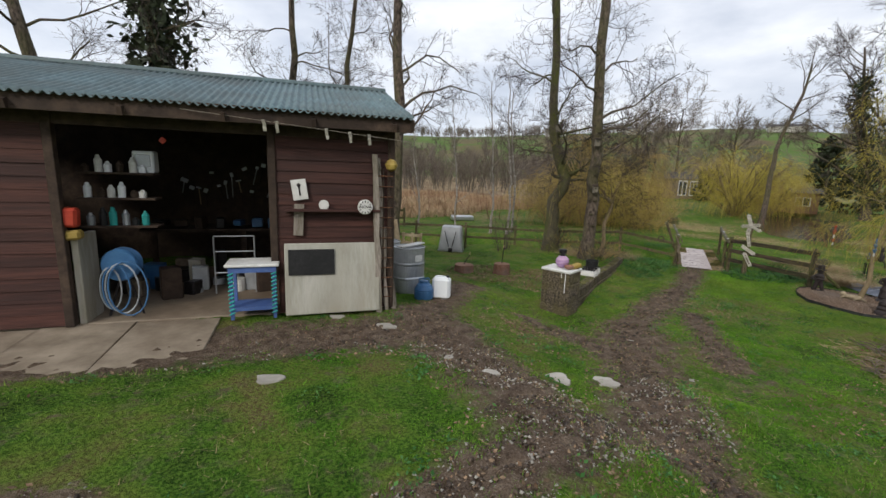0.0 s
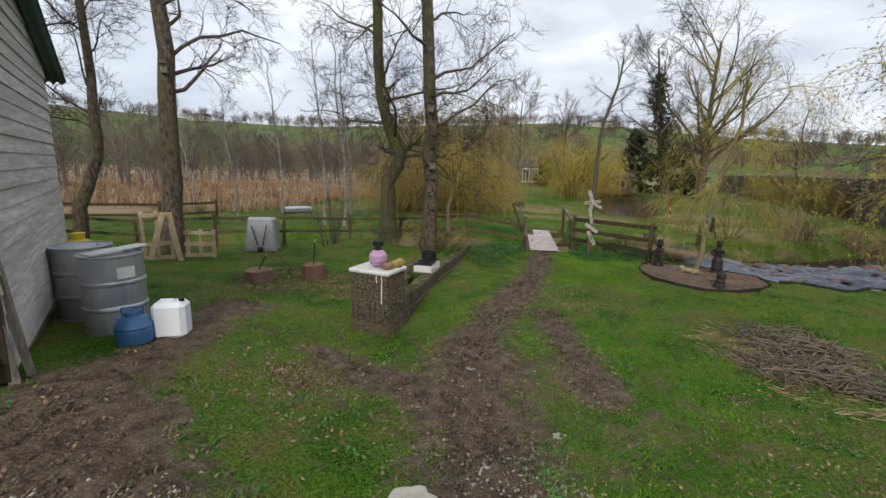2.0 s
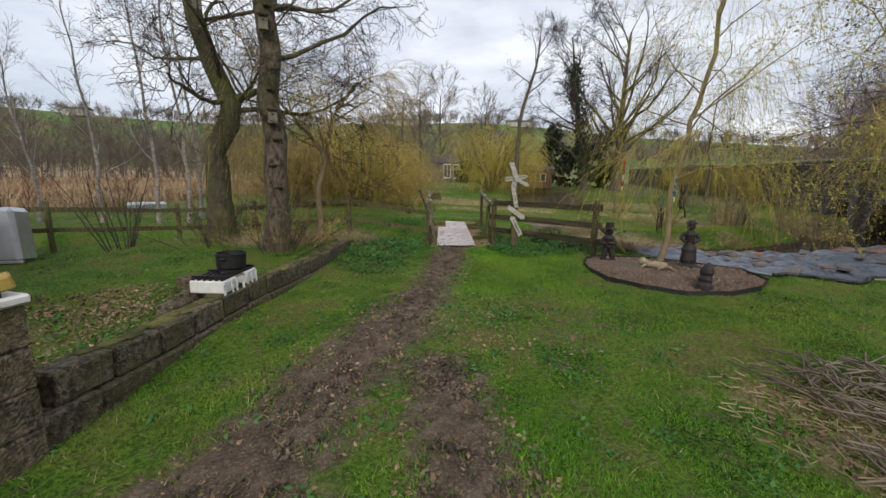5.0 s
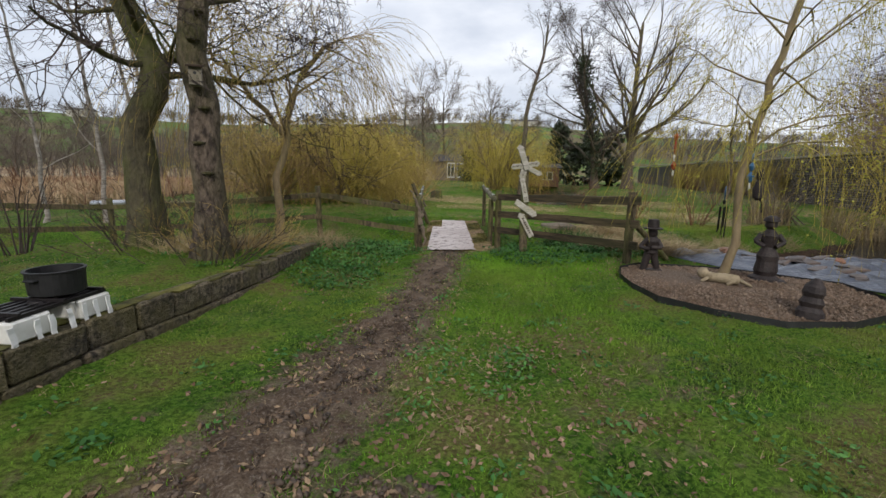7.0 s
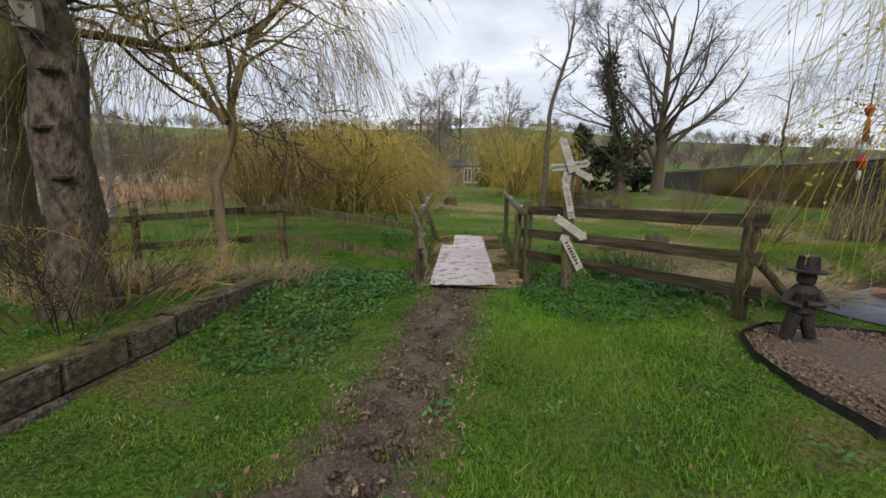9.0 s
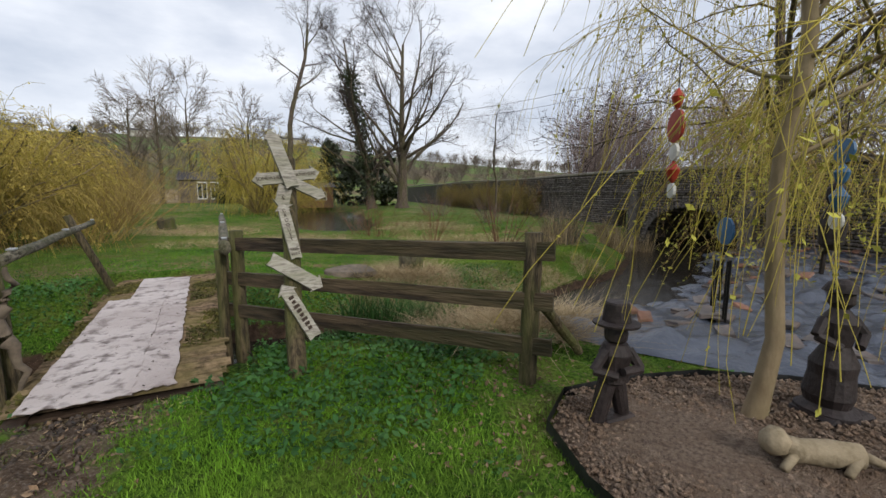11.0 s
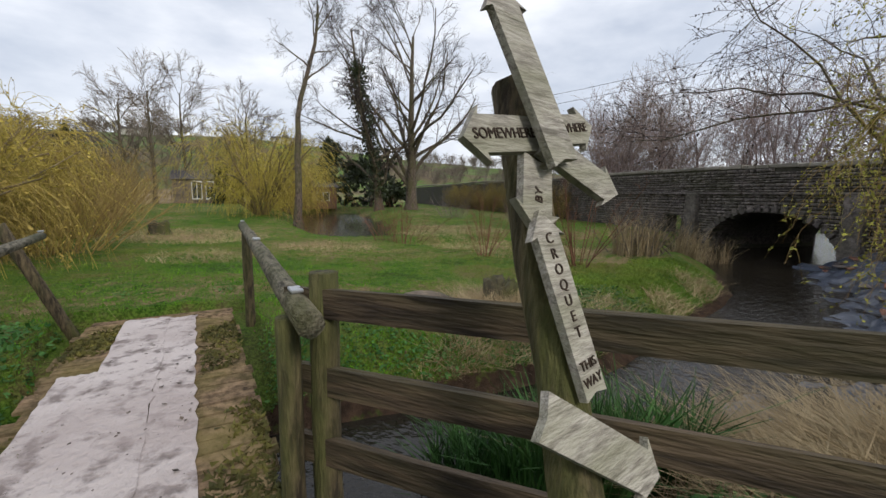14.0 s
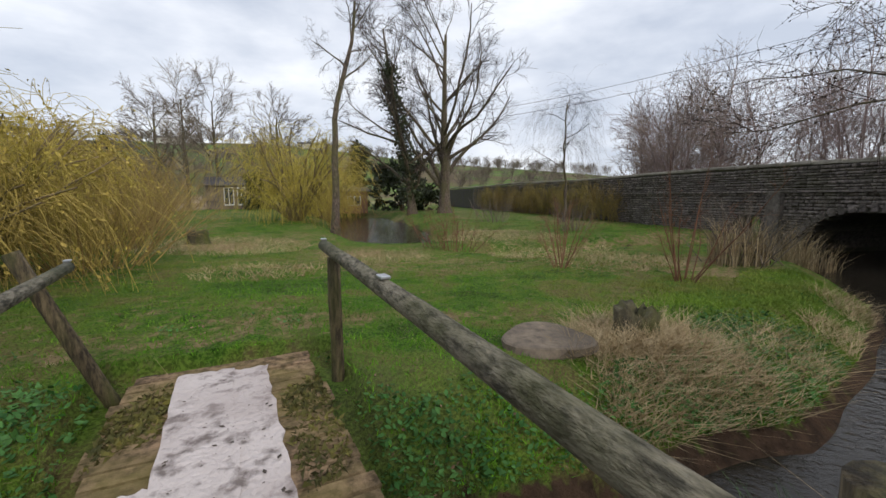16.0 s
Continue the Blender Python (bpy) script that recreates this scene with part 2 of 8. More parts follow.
M_rooftile = mat("dark_roof", (0.06, 0.055, 0.055), (0.1, 0.09, 0.09), 6, 0.85, 0.3)
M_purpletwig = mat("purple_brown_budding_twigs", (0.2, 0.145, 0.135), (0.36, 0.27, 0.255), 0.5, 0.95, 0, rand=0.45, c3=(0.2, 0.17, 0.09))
M_tan = mat("tan_knobbly_stone", (0.2, 0.16, 0.1), (0.38, 0.31, 0.21), 14, 0.9, 0.7)
M_hedge = mat("olive_hedge_leaves", (0.16, 0.13, 0.03), (0.28, 0.22, 0.06), 1.2, 0.8, 0, rand=0.5, c3=(0.17, 0.1, 0.05))
M_glass = bpy.data.materials.new("window_glass")
M_glass.use_nodes = True
M_glass.node_tree.nodes["Principled BSDF"].inputs["Base Color"].default_value = (0.03, 0.04, 0.05, 1)
M_glass.node_tree.nodes["Principled BSDF"].inputs["Roughness"].default_value = 0.05


def water_material():
    m = bpy.data.materials.new("dark_rippled_water")
    m.use_nodes = True
    nt = m.node_tree
    b = nt.nodes["Principled BSDF"]
    b.inputs["Base Color"].default_value = (0.02, 0.017, 0.013, 1)
    b.inputs["Roughness"].default_value, b.inputs["IOR"].default_value = 0.06, 1.33
    b.inputs["Specular IOR Level"].default_value = 0.6
    tc, n, n2, bp, ad = (nt.nodes.new(k) for k in ("ShaderNodeTexCoord", "ShaderNodeTexNoise", "ShaderNodeTexNoise", "ShaderNodeBump", "ShaderNodeMath"))
    mp = nt.nodes.new("ShaderNodeMapping")
    mp.inputs["Scale"].default_value = (1.4, 0.8, 1)
    nt.links.new(tc.outputs["Object"], mp.inputs[0])
    n.inputs["Scale"].default_value, n.inputs["Detail"].default_value = 3.0, 4
    n2.inputs["Scale"].default_value = 11
    for a, c in ((mp.outputs[0], n.inputs["Vector"]), (mp.outputs[0], n2.inputs["Vector"]), (n.outputs[0], ad.inputs[0]), (n2.outputs[0], ad.inputs[1]), (ad.outputs[0], bp.inputs["Height"]), (bp.outputs[0], b.inputs["Normal"])):
        nt.links.new(a, c)
    bp.inputs["Strength"].default_value, bp.inputs["Distance"].default_value = 0.35, 0.035
    return m


M_water = water_material()


def ground_material():
    """Grass, mud, straw and fallow by the wear stored on the ground, with noise at several scales."""
    m = bpy.data.materials.new("muddy_lawn")
    m.use_nodes = True
    nt = m.node_tree
    N, L = nt.nodes.new, nt.links.new
    b = nt.nodes["Principled BSDF"]
    tc = N("ShaderNodeTexCoord")

    def noise_at(scale, detail=6, rough=0.6):
        n = N("ShaderNodeTexNoise")
        n.inputs["Scale"].default_value, n.inputs["Detail"].default_value, n.inputs["Roughness"].default_value = scale, detail, rough
        L(tc.outputs["Object"], n.inputs["Vector"])
        return n.outputs[0]

    def ramp(src, stops):
        r = N("ShaderNodeValToRGB")
        r.color_ramp.elements[0].position, r.color_ramp.elements[0].color = stops[0][0], (*stops[0][1], 1)
        r.color_ramp.elements[1].position, r.color_ramp.elements[1].color = stops[-1][0], (*stops[-1][1], 1)
        for p, c in stops[1:-1]:
            r.color_ramp.elements.new(p).color = (*c, 1)
        L(src, r.inputs[0])
        return r.outputs[0]

    def blend(f, a, c):
        x = N("ShaderNodeMix")
        x.data_type = "RGBA"
        L(f, x.inputs[0]), L(a, x.inputs[6]), L(c, x.inputs[7])
        return x.outputs[2]

    def masked(name, scale, lo, hi, amount=1.0):
        at, ad, mr = N("ShaderNodeAttribute"), N("ShaderNodeMath"), N("ShaderNodeMapRange")
        at.attribute_name = name
        ad.operation = "MULTIPLY_ADD"
        ad.inputs[1].default_value = amount
        L(noise_at(scale), ad.inputs[0]), L(at.outputs["Fac"], ad.inputs[2])
        mr.inputs["From Min"].default_value, mr.inputs["From Max"].default_value = lo, hi
        L(ad.outputs[0], mr.inputs[0])
        return mr.outputs[0]

    # Near-black low stops put the shade between the blades into the grass colour.
    grass = ramp(noise_at(1.1), [(0.34, (0.012, 0.045, 0.004)), (0.45, (0.045, 0.13, 0.01)), (0.53, (0.1, 0.16, 0.022)), (0.62, (0.17, 0.13, 0.055))])
    fine = ramp(noise_at(38), [(0.42, (0.006, 0.013, 0.003)), (0.58, (0.15, 0.23, 0.035))])
    f1 = N("ShaderNodeValue")
    f1.outputs[0].default_value = 0.45
    grass = blend(f1.outputs[0], grass, fine)
    mud = ramp(noise_at(6), [(0.34, (0.055, 0.036, 0.024)), (0.5, (0.15, 0.105, 0.072)), (0.66, (0.25, 0.19, 0.135))])
    grit = ramp(noise_at(60, 3), [(0.38, (0.045, 0.03, 0.022)), (0.56, (0.13, 0.1, 0.078)), (0.7, (0.34, 0.3, 0.26))])
    mud = blend(f1.outputs[0], mud, grit)
    straw = ramp(noise_at(22), [(0.3, (0.11, 0.075, 0.035)), (0.7, (0.34, 0.26, 0.14))])
    fall = ramp(noise_at(0.25), [(0.35, (0.17, 0.105, 0.06)), (0.6, (0.33, 0.26, 0.16))])
    bank = ramp(noise_at(9), [(0.35, (0.03, 0.02, 0.014)), (0.65, (0.08, 0.05, 0.033))])
    c = blend(masked("mud", 3.4, 0.6, 0.84), grass, mud)
    c = blend(masked("mud", 8.0, 0.62, 0.8), c, mud)
    c = blend(masked("straw", 5.0, 0.8, 1.0), c, straw)
    wood = ramp(noise_at(0.05), [(0.35, (0.13, 0.1, 0.065)), (0.46, (0.14, 0.125, 0.06)), (0.52, (0.09, 0.16, 0.035)), (0.75, (0.17, 0.17, 0.09))])
    c = blend(masked("hillside", 0.3, 0.6, 0.9), c, wood)
    c = blend(masked("fallow", 0.4, 0.75, 1.0), c, fall)
    c = blend(masked("bank", 6, 0.8, 1.0), c, bank)
    L(c, b.inputs["Base Color"])
    b.inputs["Roughness"].default_value = 0.8
    b.inputs["Specular IOR Level"].default_value = 0.08
    bp, ad = N("ShaderNodeBump"), N("ShaderNodeMath")
    L(noise_at(14), ad.inputs[0]), L(noise_at(55), ad.inputs[1])
    L(ad.outputs[0], bp.inputs["Height"])
    bp.inputs["Strength"].default_value, bp.inputs["Distance"].default_value = 0.9, 0.04
    L(bp.outputs[0], b.inputs["Normal"])
    return m


M_ground = ground_material()


# ---- small builders ----
def thing(name, at, label, category, group="", turn=0.0):
    e = new(name)
    e.empty_display_size = 0.1
    e.matrix_world = pose(*at, 0, 0, turn)
    return tagged(e, label, category, group)


def part(name, bm, material, parent=None, label="", smooth=False, kind=""):
    me = bpy.data.meshes.new(name)
    if isinstance(bm, bmesh.types.BMesh):
        bm.normal_update()
        bm.to_mesh(me)
        bm.free()
    else:
        me.from_pydata(*bm)
    me.materials.append(material)
    if smooth:
        me.shade_smooth()
    ob = new(name, me)
    if parent is not None:
        ob.parent = parent
    return tagged(ob, label, "", "", kind)


def fast(name, verts, faces, material, parent=None, label="", kind="", smooth=False):
    """A mesh from arrays, all faces with the same number of corners."""
    me = bpy.data.meshes.new(name)
    verts, faces = np.asarray(verts, np.float32).reshape(-1, 3), np.asarray(faces, np.int32)
    k = faces.shape[1]
    me.vertices.add(len(verts))
    me.vertices.foreach_set("co", verts.ravel())
    me.loops.add(faces.size)
    me.loops.foreach_set("vertex_index", faces.ravel())
    me.polygons.add(len(faces))
    me.polygons.foreach_set("loop_start", np.arange(0, faces.size, k, dtype=np.int32))
    me.update(calc_edges=True)
    me.materials.append(material)
    if smooth:
        me.shade_smooth()
    ob = new(name, me)
    if parent is not None:
        ob.parent = parent
    return tagged(ob, label, "", "", kind)


def box(bm, size, at=(0, 0, 0), rot=(0, 0, 0), bevel=0.0, wob=0.0):
    r = bmesh.ops.create_cube(bm, size=1.0)
    vs = r["verts"]
    bmesh.ops.scale(bm, vec=size, verts=vs)
    if bevel:
        es = list({e for v in vs for e in v.link_edges})
        vs = list({v for f in bmesh.ops.bevel(bm, geom=es, offset=bevel, segments=1, affect="EDGES")["faces"] for v in f.verts} | {v for v in vs if v.is_valid})
    if wob:
        for v in vs:
            v.co += Vector([random.uniform(-wob, wob) for _ in range(3)])
    bmesh.ops.transform(bm, matrix=pose(*at, *rot), verts=vs)
    return vs


def one_box(size, at=(0, 0, 0), rot=(0, 0, 0), bevel=0.0, wob=0.0):
    bm = bmesh.new()
    box(bm, size, at, rot, bevel, wob)
    return bm


def lathe(profile, seg=20, at=(0, 0, 0), bm=None, wob=0.0):
    """A turned shape from (radius, height) steps."""
    bm = bm or bmesh.new()
    rings = []
    for r, z in profile:
        ring = []
        for k in range(seg):
            a = 2 * math.pi * k / seg
            rr = r * (1 + wob * math.sin(3 * a + z * 9))
            ring.append(bm.verts.new((at[0] + rr * math.cos(a), at[1] + rr * math.sin(a), at[2] + z)))
        rings.append(ring)
    for a, b in zip(rings, rings[1:]):
        for k in range(seg):
            bm.faces.new((a[k], a[(k + 1) % seg], b[(k + 1) % seg], b[k]))
    bm.faces.new(rings[-1])
    bm.faces.new(rings[0][::-1])
    return bm


def rod(bm, a, b, r, seg=8, r2=None, wob=0.0, steps=1):
    """A round bar from a to b."""
    a, b = Vector(a), Vector(b)
    d = (b - a).normalized()
    u = d.orthogonal().normalized()
    w = d.cross(u)
    rings = []
    for s in range(steps + 1):
        f = s / steps
        c = a.lerp(b, f)
        rr = r + ((r2 if r2 is not None else r) - r) * f
        if 0 < s < steps and wob:
            c += Vector([random.uniform(-wob, wob) for _ in range(3)])
        rings.append([bm.verts.new(c + (u * math.cos(2 * math.pi * k / seg) + w * math.sin(2 * math.pi * k / seg)) * rr * (1 + random.uniform(-1, 1) * (0.06 if wob else 0))) for k in range(seg)])
    for p, q in zip(rings, rings[1:]):
        for k in range(seg):
            bm.faces.new((p[k], p[(k + 1) % seg], q[(k + 1) % seg], q[k]))
    bm.faces.new(rings[-1])
    bm.faces.new(rings[0][::-1])
    return bm


def one_rod(a, b, r, seg=8, r2=None, wob=0.0, steps=1):
    return rod(bmesh.new(), a, b, r, seg, r2, wob, steps)


def plank(bm, a, b, wide, thick, up=(0, 0, 1), over=0.0, wob=0.004, steps=5):
    """A sawn board from a to b; wide along up, thick across, a little bent and uneven."""
    a, b, up = Vector(a), Vector(b), Vector(up)
    d = (b - a).normalized()
    a, b = a - d * over, b + d * over
    side = d.cross(up).normalized()
    up = side.cross(d).normalized()
    rings = []
    for s in range(steps + 1):
        c = a.lerp(b, s / steps) + up * random.uniform(-wob, wob) + side * random.uniform(-wob, wob)
        rings.append([bm.verts.new(c + up * (i * wide / 2 + random.uniform(-wob, wob)) + side * j * thick / 2) for i, j in ((-1, -1), (1, -1), (1, 1), (-1, 1))])
    for p, q in zip(rings, rings[1:]):
        for k in range(4):
            bm.faces.new((p[k], p[(k + 1) % 4], q[(k + 1) % 4], q[k]))
    bm.faces.new(rings[-1])
    bm.faces.new(rings[0][::-1])
    bmesh.ops.recalc_face_normals(bm, faces=bm.faces)
    return bm


def one_plank(*a, **k):
    return plank(bmesh.new(), *a, **k)


# ---- ground heights ----
SPOTS = np.array([(0, -1, 0.12), (-4, 4, -.53), (-3.5, 2.4, -.3), (-5.5, 3.6, -.5), (-1, 5.4, -.47), (0.2, 2.5, -.28), (2.6, 3.4, -.70), (.1, 7, -.62), (2.2, 7.3, -1.0), (3.6, 4.7, -1.0), (1.5, 9.8, -.93), (-.9, 8.3, -.68),
                  (4.4, 12.3, -.84), (3.7, 13.5, -.82), (2.3, 11.0, -.9), (4.3, 14.6, -1.05), (0.2, 14.4, -1.12), (7, 8, -1.06), (6.9, 5.1, -1.08), (9.7, 10.1, -1.0), (10.3, 8.8, -.97), (8.5, 12.2, -1.05), (9.9, 16.2, -1.04), (13, 9, -1.12), (-3, 22, -1.3), (20, 20, -1.4),
                  (30, 50, -1.2), (5, 0, -.6), (10, 0, -1.0), (-6, 0, .1), (-6, 10, -.4), (20, 5, -1.3), (6, 11, -1.15), (14.7, 14.9, -1.3)])
WATER_Z = -1.75
STREAM = [(-12, 18.5, 0.8), (-3, 17.2, 0.7), (3, 16.9, 0.6), (6.2, 15.5, 0.6), (8.6, 14.5, 0.75), (10.6, 13.4, 0.8), (12.4, 11.7, 0.95), (15.0, 10.6, 1.2), (18.3, 9.9, 1.15), (21, 10.0, 1.3), (24, 10.7, 2.1), (27, 10.0, 2.3), (33, 7.5, 2.6), (45, 0, 3)]
POND = [(21.9, 24.4, 1.5), (26.0, 29.3, 2.6), (31, 35, 2.8), (36, 42, 3.0)]
SIDE = [(20.5, 19.8, 0.5), (24.5, 16.6, 0.7), (26.5, 13.2, 0.8), (26.6, 10.5, 1.0)]
MUDWAY = [((2.3, 1.2), (2.0, 2.8), 0.25), ((2.0, 2.8), (3.3, 6.4), 0.5), ((3.3, 6.4), (5.9, 9.5), 0.36), ((5.9, 9.5), (8.1, 12.4), 0.34), ((0.9, 2.6), (-0.3, 5.6), 0.55), ((-0.3, 5.6), (0.6, 8.2), 0.33),
          ((-5.5, 3.3), (-0.8, 4.75), 0.62), ((-0.5, 1.2), (0.3, 1.9), 0.25), ((0.4, 1.9), (1.6, 2.8), 0.3), ((-3.0, 1.3), (-2.2, 1.5), 0.2), ((4.2, 5.2), (5.0, 7.4), 0.3), ((2.6, 5.2), (1.6, 6.6), 0.25)]


def seg_dist(x, y, p, q):
    px, py, qx, qy = p[0], p[1], q[0], q[1]
    dx, dy = qx - px, qy - py
    f = np.clip(((x - px) * dx + (y - py) * dy) / (dx * dx + dy * dy), 0, 1)
    return np.hypot(x - px - f * dx, y - py - f * dy), f


def channel(x, y, line):
    """How far outside the water's edge a place lies, in metres."""
    best = np.full(np.shape(x), 1e9)
    for p, q in zip(line, line[1:]):
        d, f = seg_dist(x, y, p, q)
        best = np.minimum(best, d - (p[2] + (q[2] - p[2]) * f))
    return best


def wavy(x, y, s, seed=0.0):
    return (np.sin(x * s + 1.3 * np.sin(y * s * 0.7 + seed)) + np.sin(y * s * 1.13 + 1.7 * np.sin(x * s * 0.6 + seed * 2) + 1)) * 0.5


def heights(x, y):
    x, y = np.asarray(x, float), np.asarray(y, float)
    top, low = np.zeros(x.shape), np.zeros(x.shape)
    for sx, sy, sz in SPOTS:
        w = 1 / ((x - sx) ** 2 + (y - sy) ** 2 + 0.6) ** 2
        top, low = top + w * sz, low + w
    z = top / low
    far = np.hypot(x - 5, y - 8)
    z = z + (-1.25 - z) * np.clip((far - 35) / 25, 0, 1)
    hill = np.clip((far - 95) / 190, 0, 1)
    hill = hill * hill * (3 - 2 * hill)
    brg = np.degrees(np.arctan2(y - 8, x - 5))
    side = np.clip((np.where(brg < -90, brg + 360, brg) - 12) / 45, 0.0, 1)
    z = z + hill * (9 + 20 * side + 4 * wavy(x, y, 0.012, 2) + 2 * wavy(x, y, 0.03))
    z = z + 0.018 * wavy(x, y, 2.1) + 0.012 * wavy(x, y, 5.3, 3)
    du, dv = (x - 8.25) * 0.476 + (y - 12.45) * 0.879, -(x - 8.25) * 0.879 + (y - 12.45) * 0.476
    z = np.where((du > -0.3) & (du < 4.7) & (np.abs(dv) < 0.85), np.minimum(z, -1.17), z)
    wet = np.minimum(np.minimum(channel(x, y, STREAM) + 0.12 * wavy(x, y, 2.3, 5), channel(x, y, POND) + 0.2 * wavy(x, y, 1.1, 5)), channel(x, y, SIDE) + 0.1 * wavy(x, y, 2.3, 1))
    f = np.clip((wet + 0.35) / 1.25, 0, 1)
    f = f ** 0.65
    z = (-2.05) * (1 - f) + z * f
    return z, wet


def gz(x, y):
    return float(heights(x, y)[0])


def mud_at(x, y):
    m = np.zeros(np.shape(x))
    for p, q, w in MUDWAY:
        d, _ = seg_dist(x, y, p, q)
        m = np.maximum(m, np.clip(1 - d / (w * 1.5), 0, 1))
    return m


# ---- ground, water, horizon ----
def axis(a, b, step, lo, hi):
    mid = list(np.arange(a, b, step))
    out, s, v = [], step, a
    while v > lo:
        s *= 1.09
        v -= s
        out.append(v)
    up, s, v = [], step, mid[-1]
    while v < hi:
        s *= 1.09
        v += s
        up.append(v)
    return np.array(out[::-1] + mid + up)


gx, gy = axis(-6, 18, 0.075, -420, 520), axis(-2, 20, 0.075, -380, 520)
X, Y = np.meshgrid(gx, gy)
Z, WET = heights(X, Y)
MUD = mud_at(X, Y)
rngg = np.random.default_rng(4)
near_m = (X > -7) & (X < 19) & (Y > -3) & (Y < 21)
lumps = wavy(X, Y, 9.0, 2) * wavy(Y, X, 6.3, 4) + 0.6 * wavy(X, Y, 17.0, 6) * wavy(X, Y, 3.1, 8)
Z = Z + near_m * ((MUD * 0.014 + 0.006) * rngg.normal(0, 1, X.shape) + (MUD * 0.03 + 0.01) * lumps) * (WET > 0)
nx, ny = len(gx), len(gy)
ids = np.arange(nx * ny).reshape(ny, nx)
quads = np.stack([ids[:-1, :-1], ids[:-1, 1:], ids[1:, 1:], ids[1:, :-1]], -1).reshape(-1, 4)
ground = fast("ground", np.stack([X, Y, Z], -1), quads, M_ground, kind="structure", label="patchy green lawn with muddy worn paths and stream banks", smooth=True)
STRAWS = [(7.3, 5.4, 1.1), (1.1, 10.1, 0.2), (13.5, 13.9, 0.9), (11.6, 11.9, 0.7), (15.5, 26.0, 1.8), (17, 22, 1.6), (6.3, 13.3, 0.6), (5.2, 13.6, 0.5)]
across = (X - 8.25) * 0.476 + (Y - 12.45) * 0.879
straw_m = np.clip(across - 4.2, 0, 1) * np.clip(0.3 + 0.12 * wavy(X, Y, 0.8, 3) + 0.06 * wavy(X, Y, 2.9, 1), 0, 0.45) * (np.hypot(X - 5, Y - 8) < 60)
for sx, sy, sr in STRAWS:
    straw_m = np.maximum(straw_m, np.clip(0.5 * (1.3 - np.hypot(X - sx, Y - sy) / (sr * 1.3)), 0, 0.6))
far_r = np.hypot(X - 5, Y - 8)
fallow = np.clip(((Y - 26) - 1.1 * (X + 2)) / 8, 0, 1) * (far_r < 120) * 0.75 + np.clip((far_r - 55) / 30, 0, 1) * np.clip((140 - far_r) / 30, 0, 1) * 0.35
bank_m = np.clip(1 - WET / 0.22, 0, 1) * 0.6
for nm, arr in (("mud", MUD * 0.5 + (0.06 + 0.1 * np.clip(wavy(X, Y, 0.8, 3), -0.4, 1)) * np.exp(-((X - 2.5) ** 2 + (Y - 4.0) ** 2) / 30)), ("straw", straw_m), ("fallow", np.clip(fallow, 0, 0.8)), ("bank", bank_m), ("hillside", np.clip((far_r - 85) / 60, 0, 1) * 0.72)):
    at = ground.data.attributes.new(nm, "FLOAT", "POINT")
    at.data.foreach_set("value", arr.ravel().astype(np.float32))


fast("stream_water", [(-16, -6, WATER_Z), (60, -6, WATER_Z), (60, 50, WATER_Z), (-16, 50, WATER_Z)], [(0, 1, 2, 3)], M_water, kind="structure", label="dark shallow rippled stream and pond water")
marsh = fast("marsh_water", [(-60, 40, -1.2), (0, 33, -1.2), (4, 36, -1.2), (-50, 52, -1.2)], [(0, 1, 2, 3)], M_water, kind="structure", label="shallow flooded marsh behind the fences")
X0 = None


# ---- branching plants ----
def interp(pts, rad, t):
    """Places, directions and radii at t (0 to 1) along each of M lines. t: M x k."""
    n = pts.shape[1] - 1
    f = t * n
    i = np.clip(f.astype(int), 0, n - 1)
    f = (f - i)[..., None]
    m = np.arange(len(pts))[:, None]
    a, b = pts[m, i], pts[m, i + 1]
    d = b - a
    d /= np.linalg.norm(d, axis=-1, keepdims=True) + 1e-9
    return a + (b - a) * f, d, rad[m, i] + (rad[m, i + 1] - rad[m, i]) * f[..., 0]


def sprout(rng, pts, rad, k, length, angle, n=5, droop=0.0, wob=0.15, t0=0.3, t1=1.0, thin=0.55, taper=0.25, up=0.0, by_height=0.5, rmin=0.004):
    m = len(pts)
    t = t0 + (t1 - t0) * (np.arange(k)[None, :] + rng.random((m, k))) / k
    p, d, r = interp(pts, rad, t)
    p, d, r, t = p.reshape(-1, 3), d.reshape(-1, 3), r.reshape(-1), t.reshape(-1)
    q = rng.normal(size=d.shape)
    q -= (q * d).sum(1, keepdims=True) * d
    q /= np.linalg.norm(q, axis=1, keepdims=True)
    an = angle * (0.7 + 0.6 * rng.random(len(d)))[:, None]
    v = d * np.cos(an) + q * np.sin(an) + np.array([0, 0, up])
    v /= np.linalg.norm(v, axis=1, keepdims=True)
    ln = length * (1 - by_height * t) * (0.6 + 0.7 * rng.random(len(t)))
    out = [p]
    for s in range(n - 1):
        v = v + rng.normal(size=v.shape) * wob + np.array([0, 0, -droop])
        v /= np.linalg.norm(v, axis=1, keepdims=True)
        p = p + v * (ln / (n - 1))[:, None]
        out.append(p)
    r0 = np.maximum(r * thin, rmin)
    rr = r0[:, None] * np.linspace(1, taper, n)[None, :]
    return np.stack(out, 1), np.maximum(rr, rmin * 0.6)


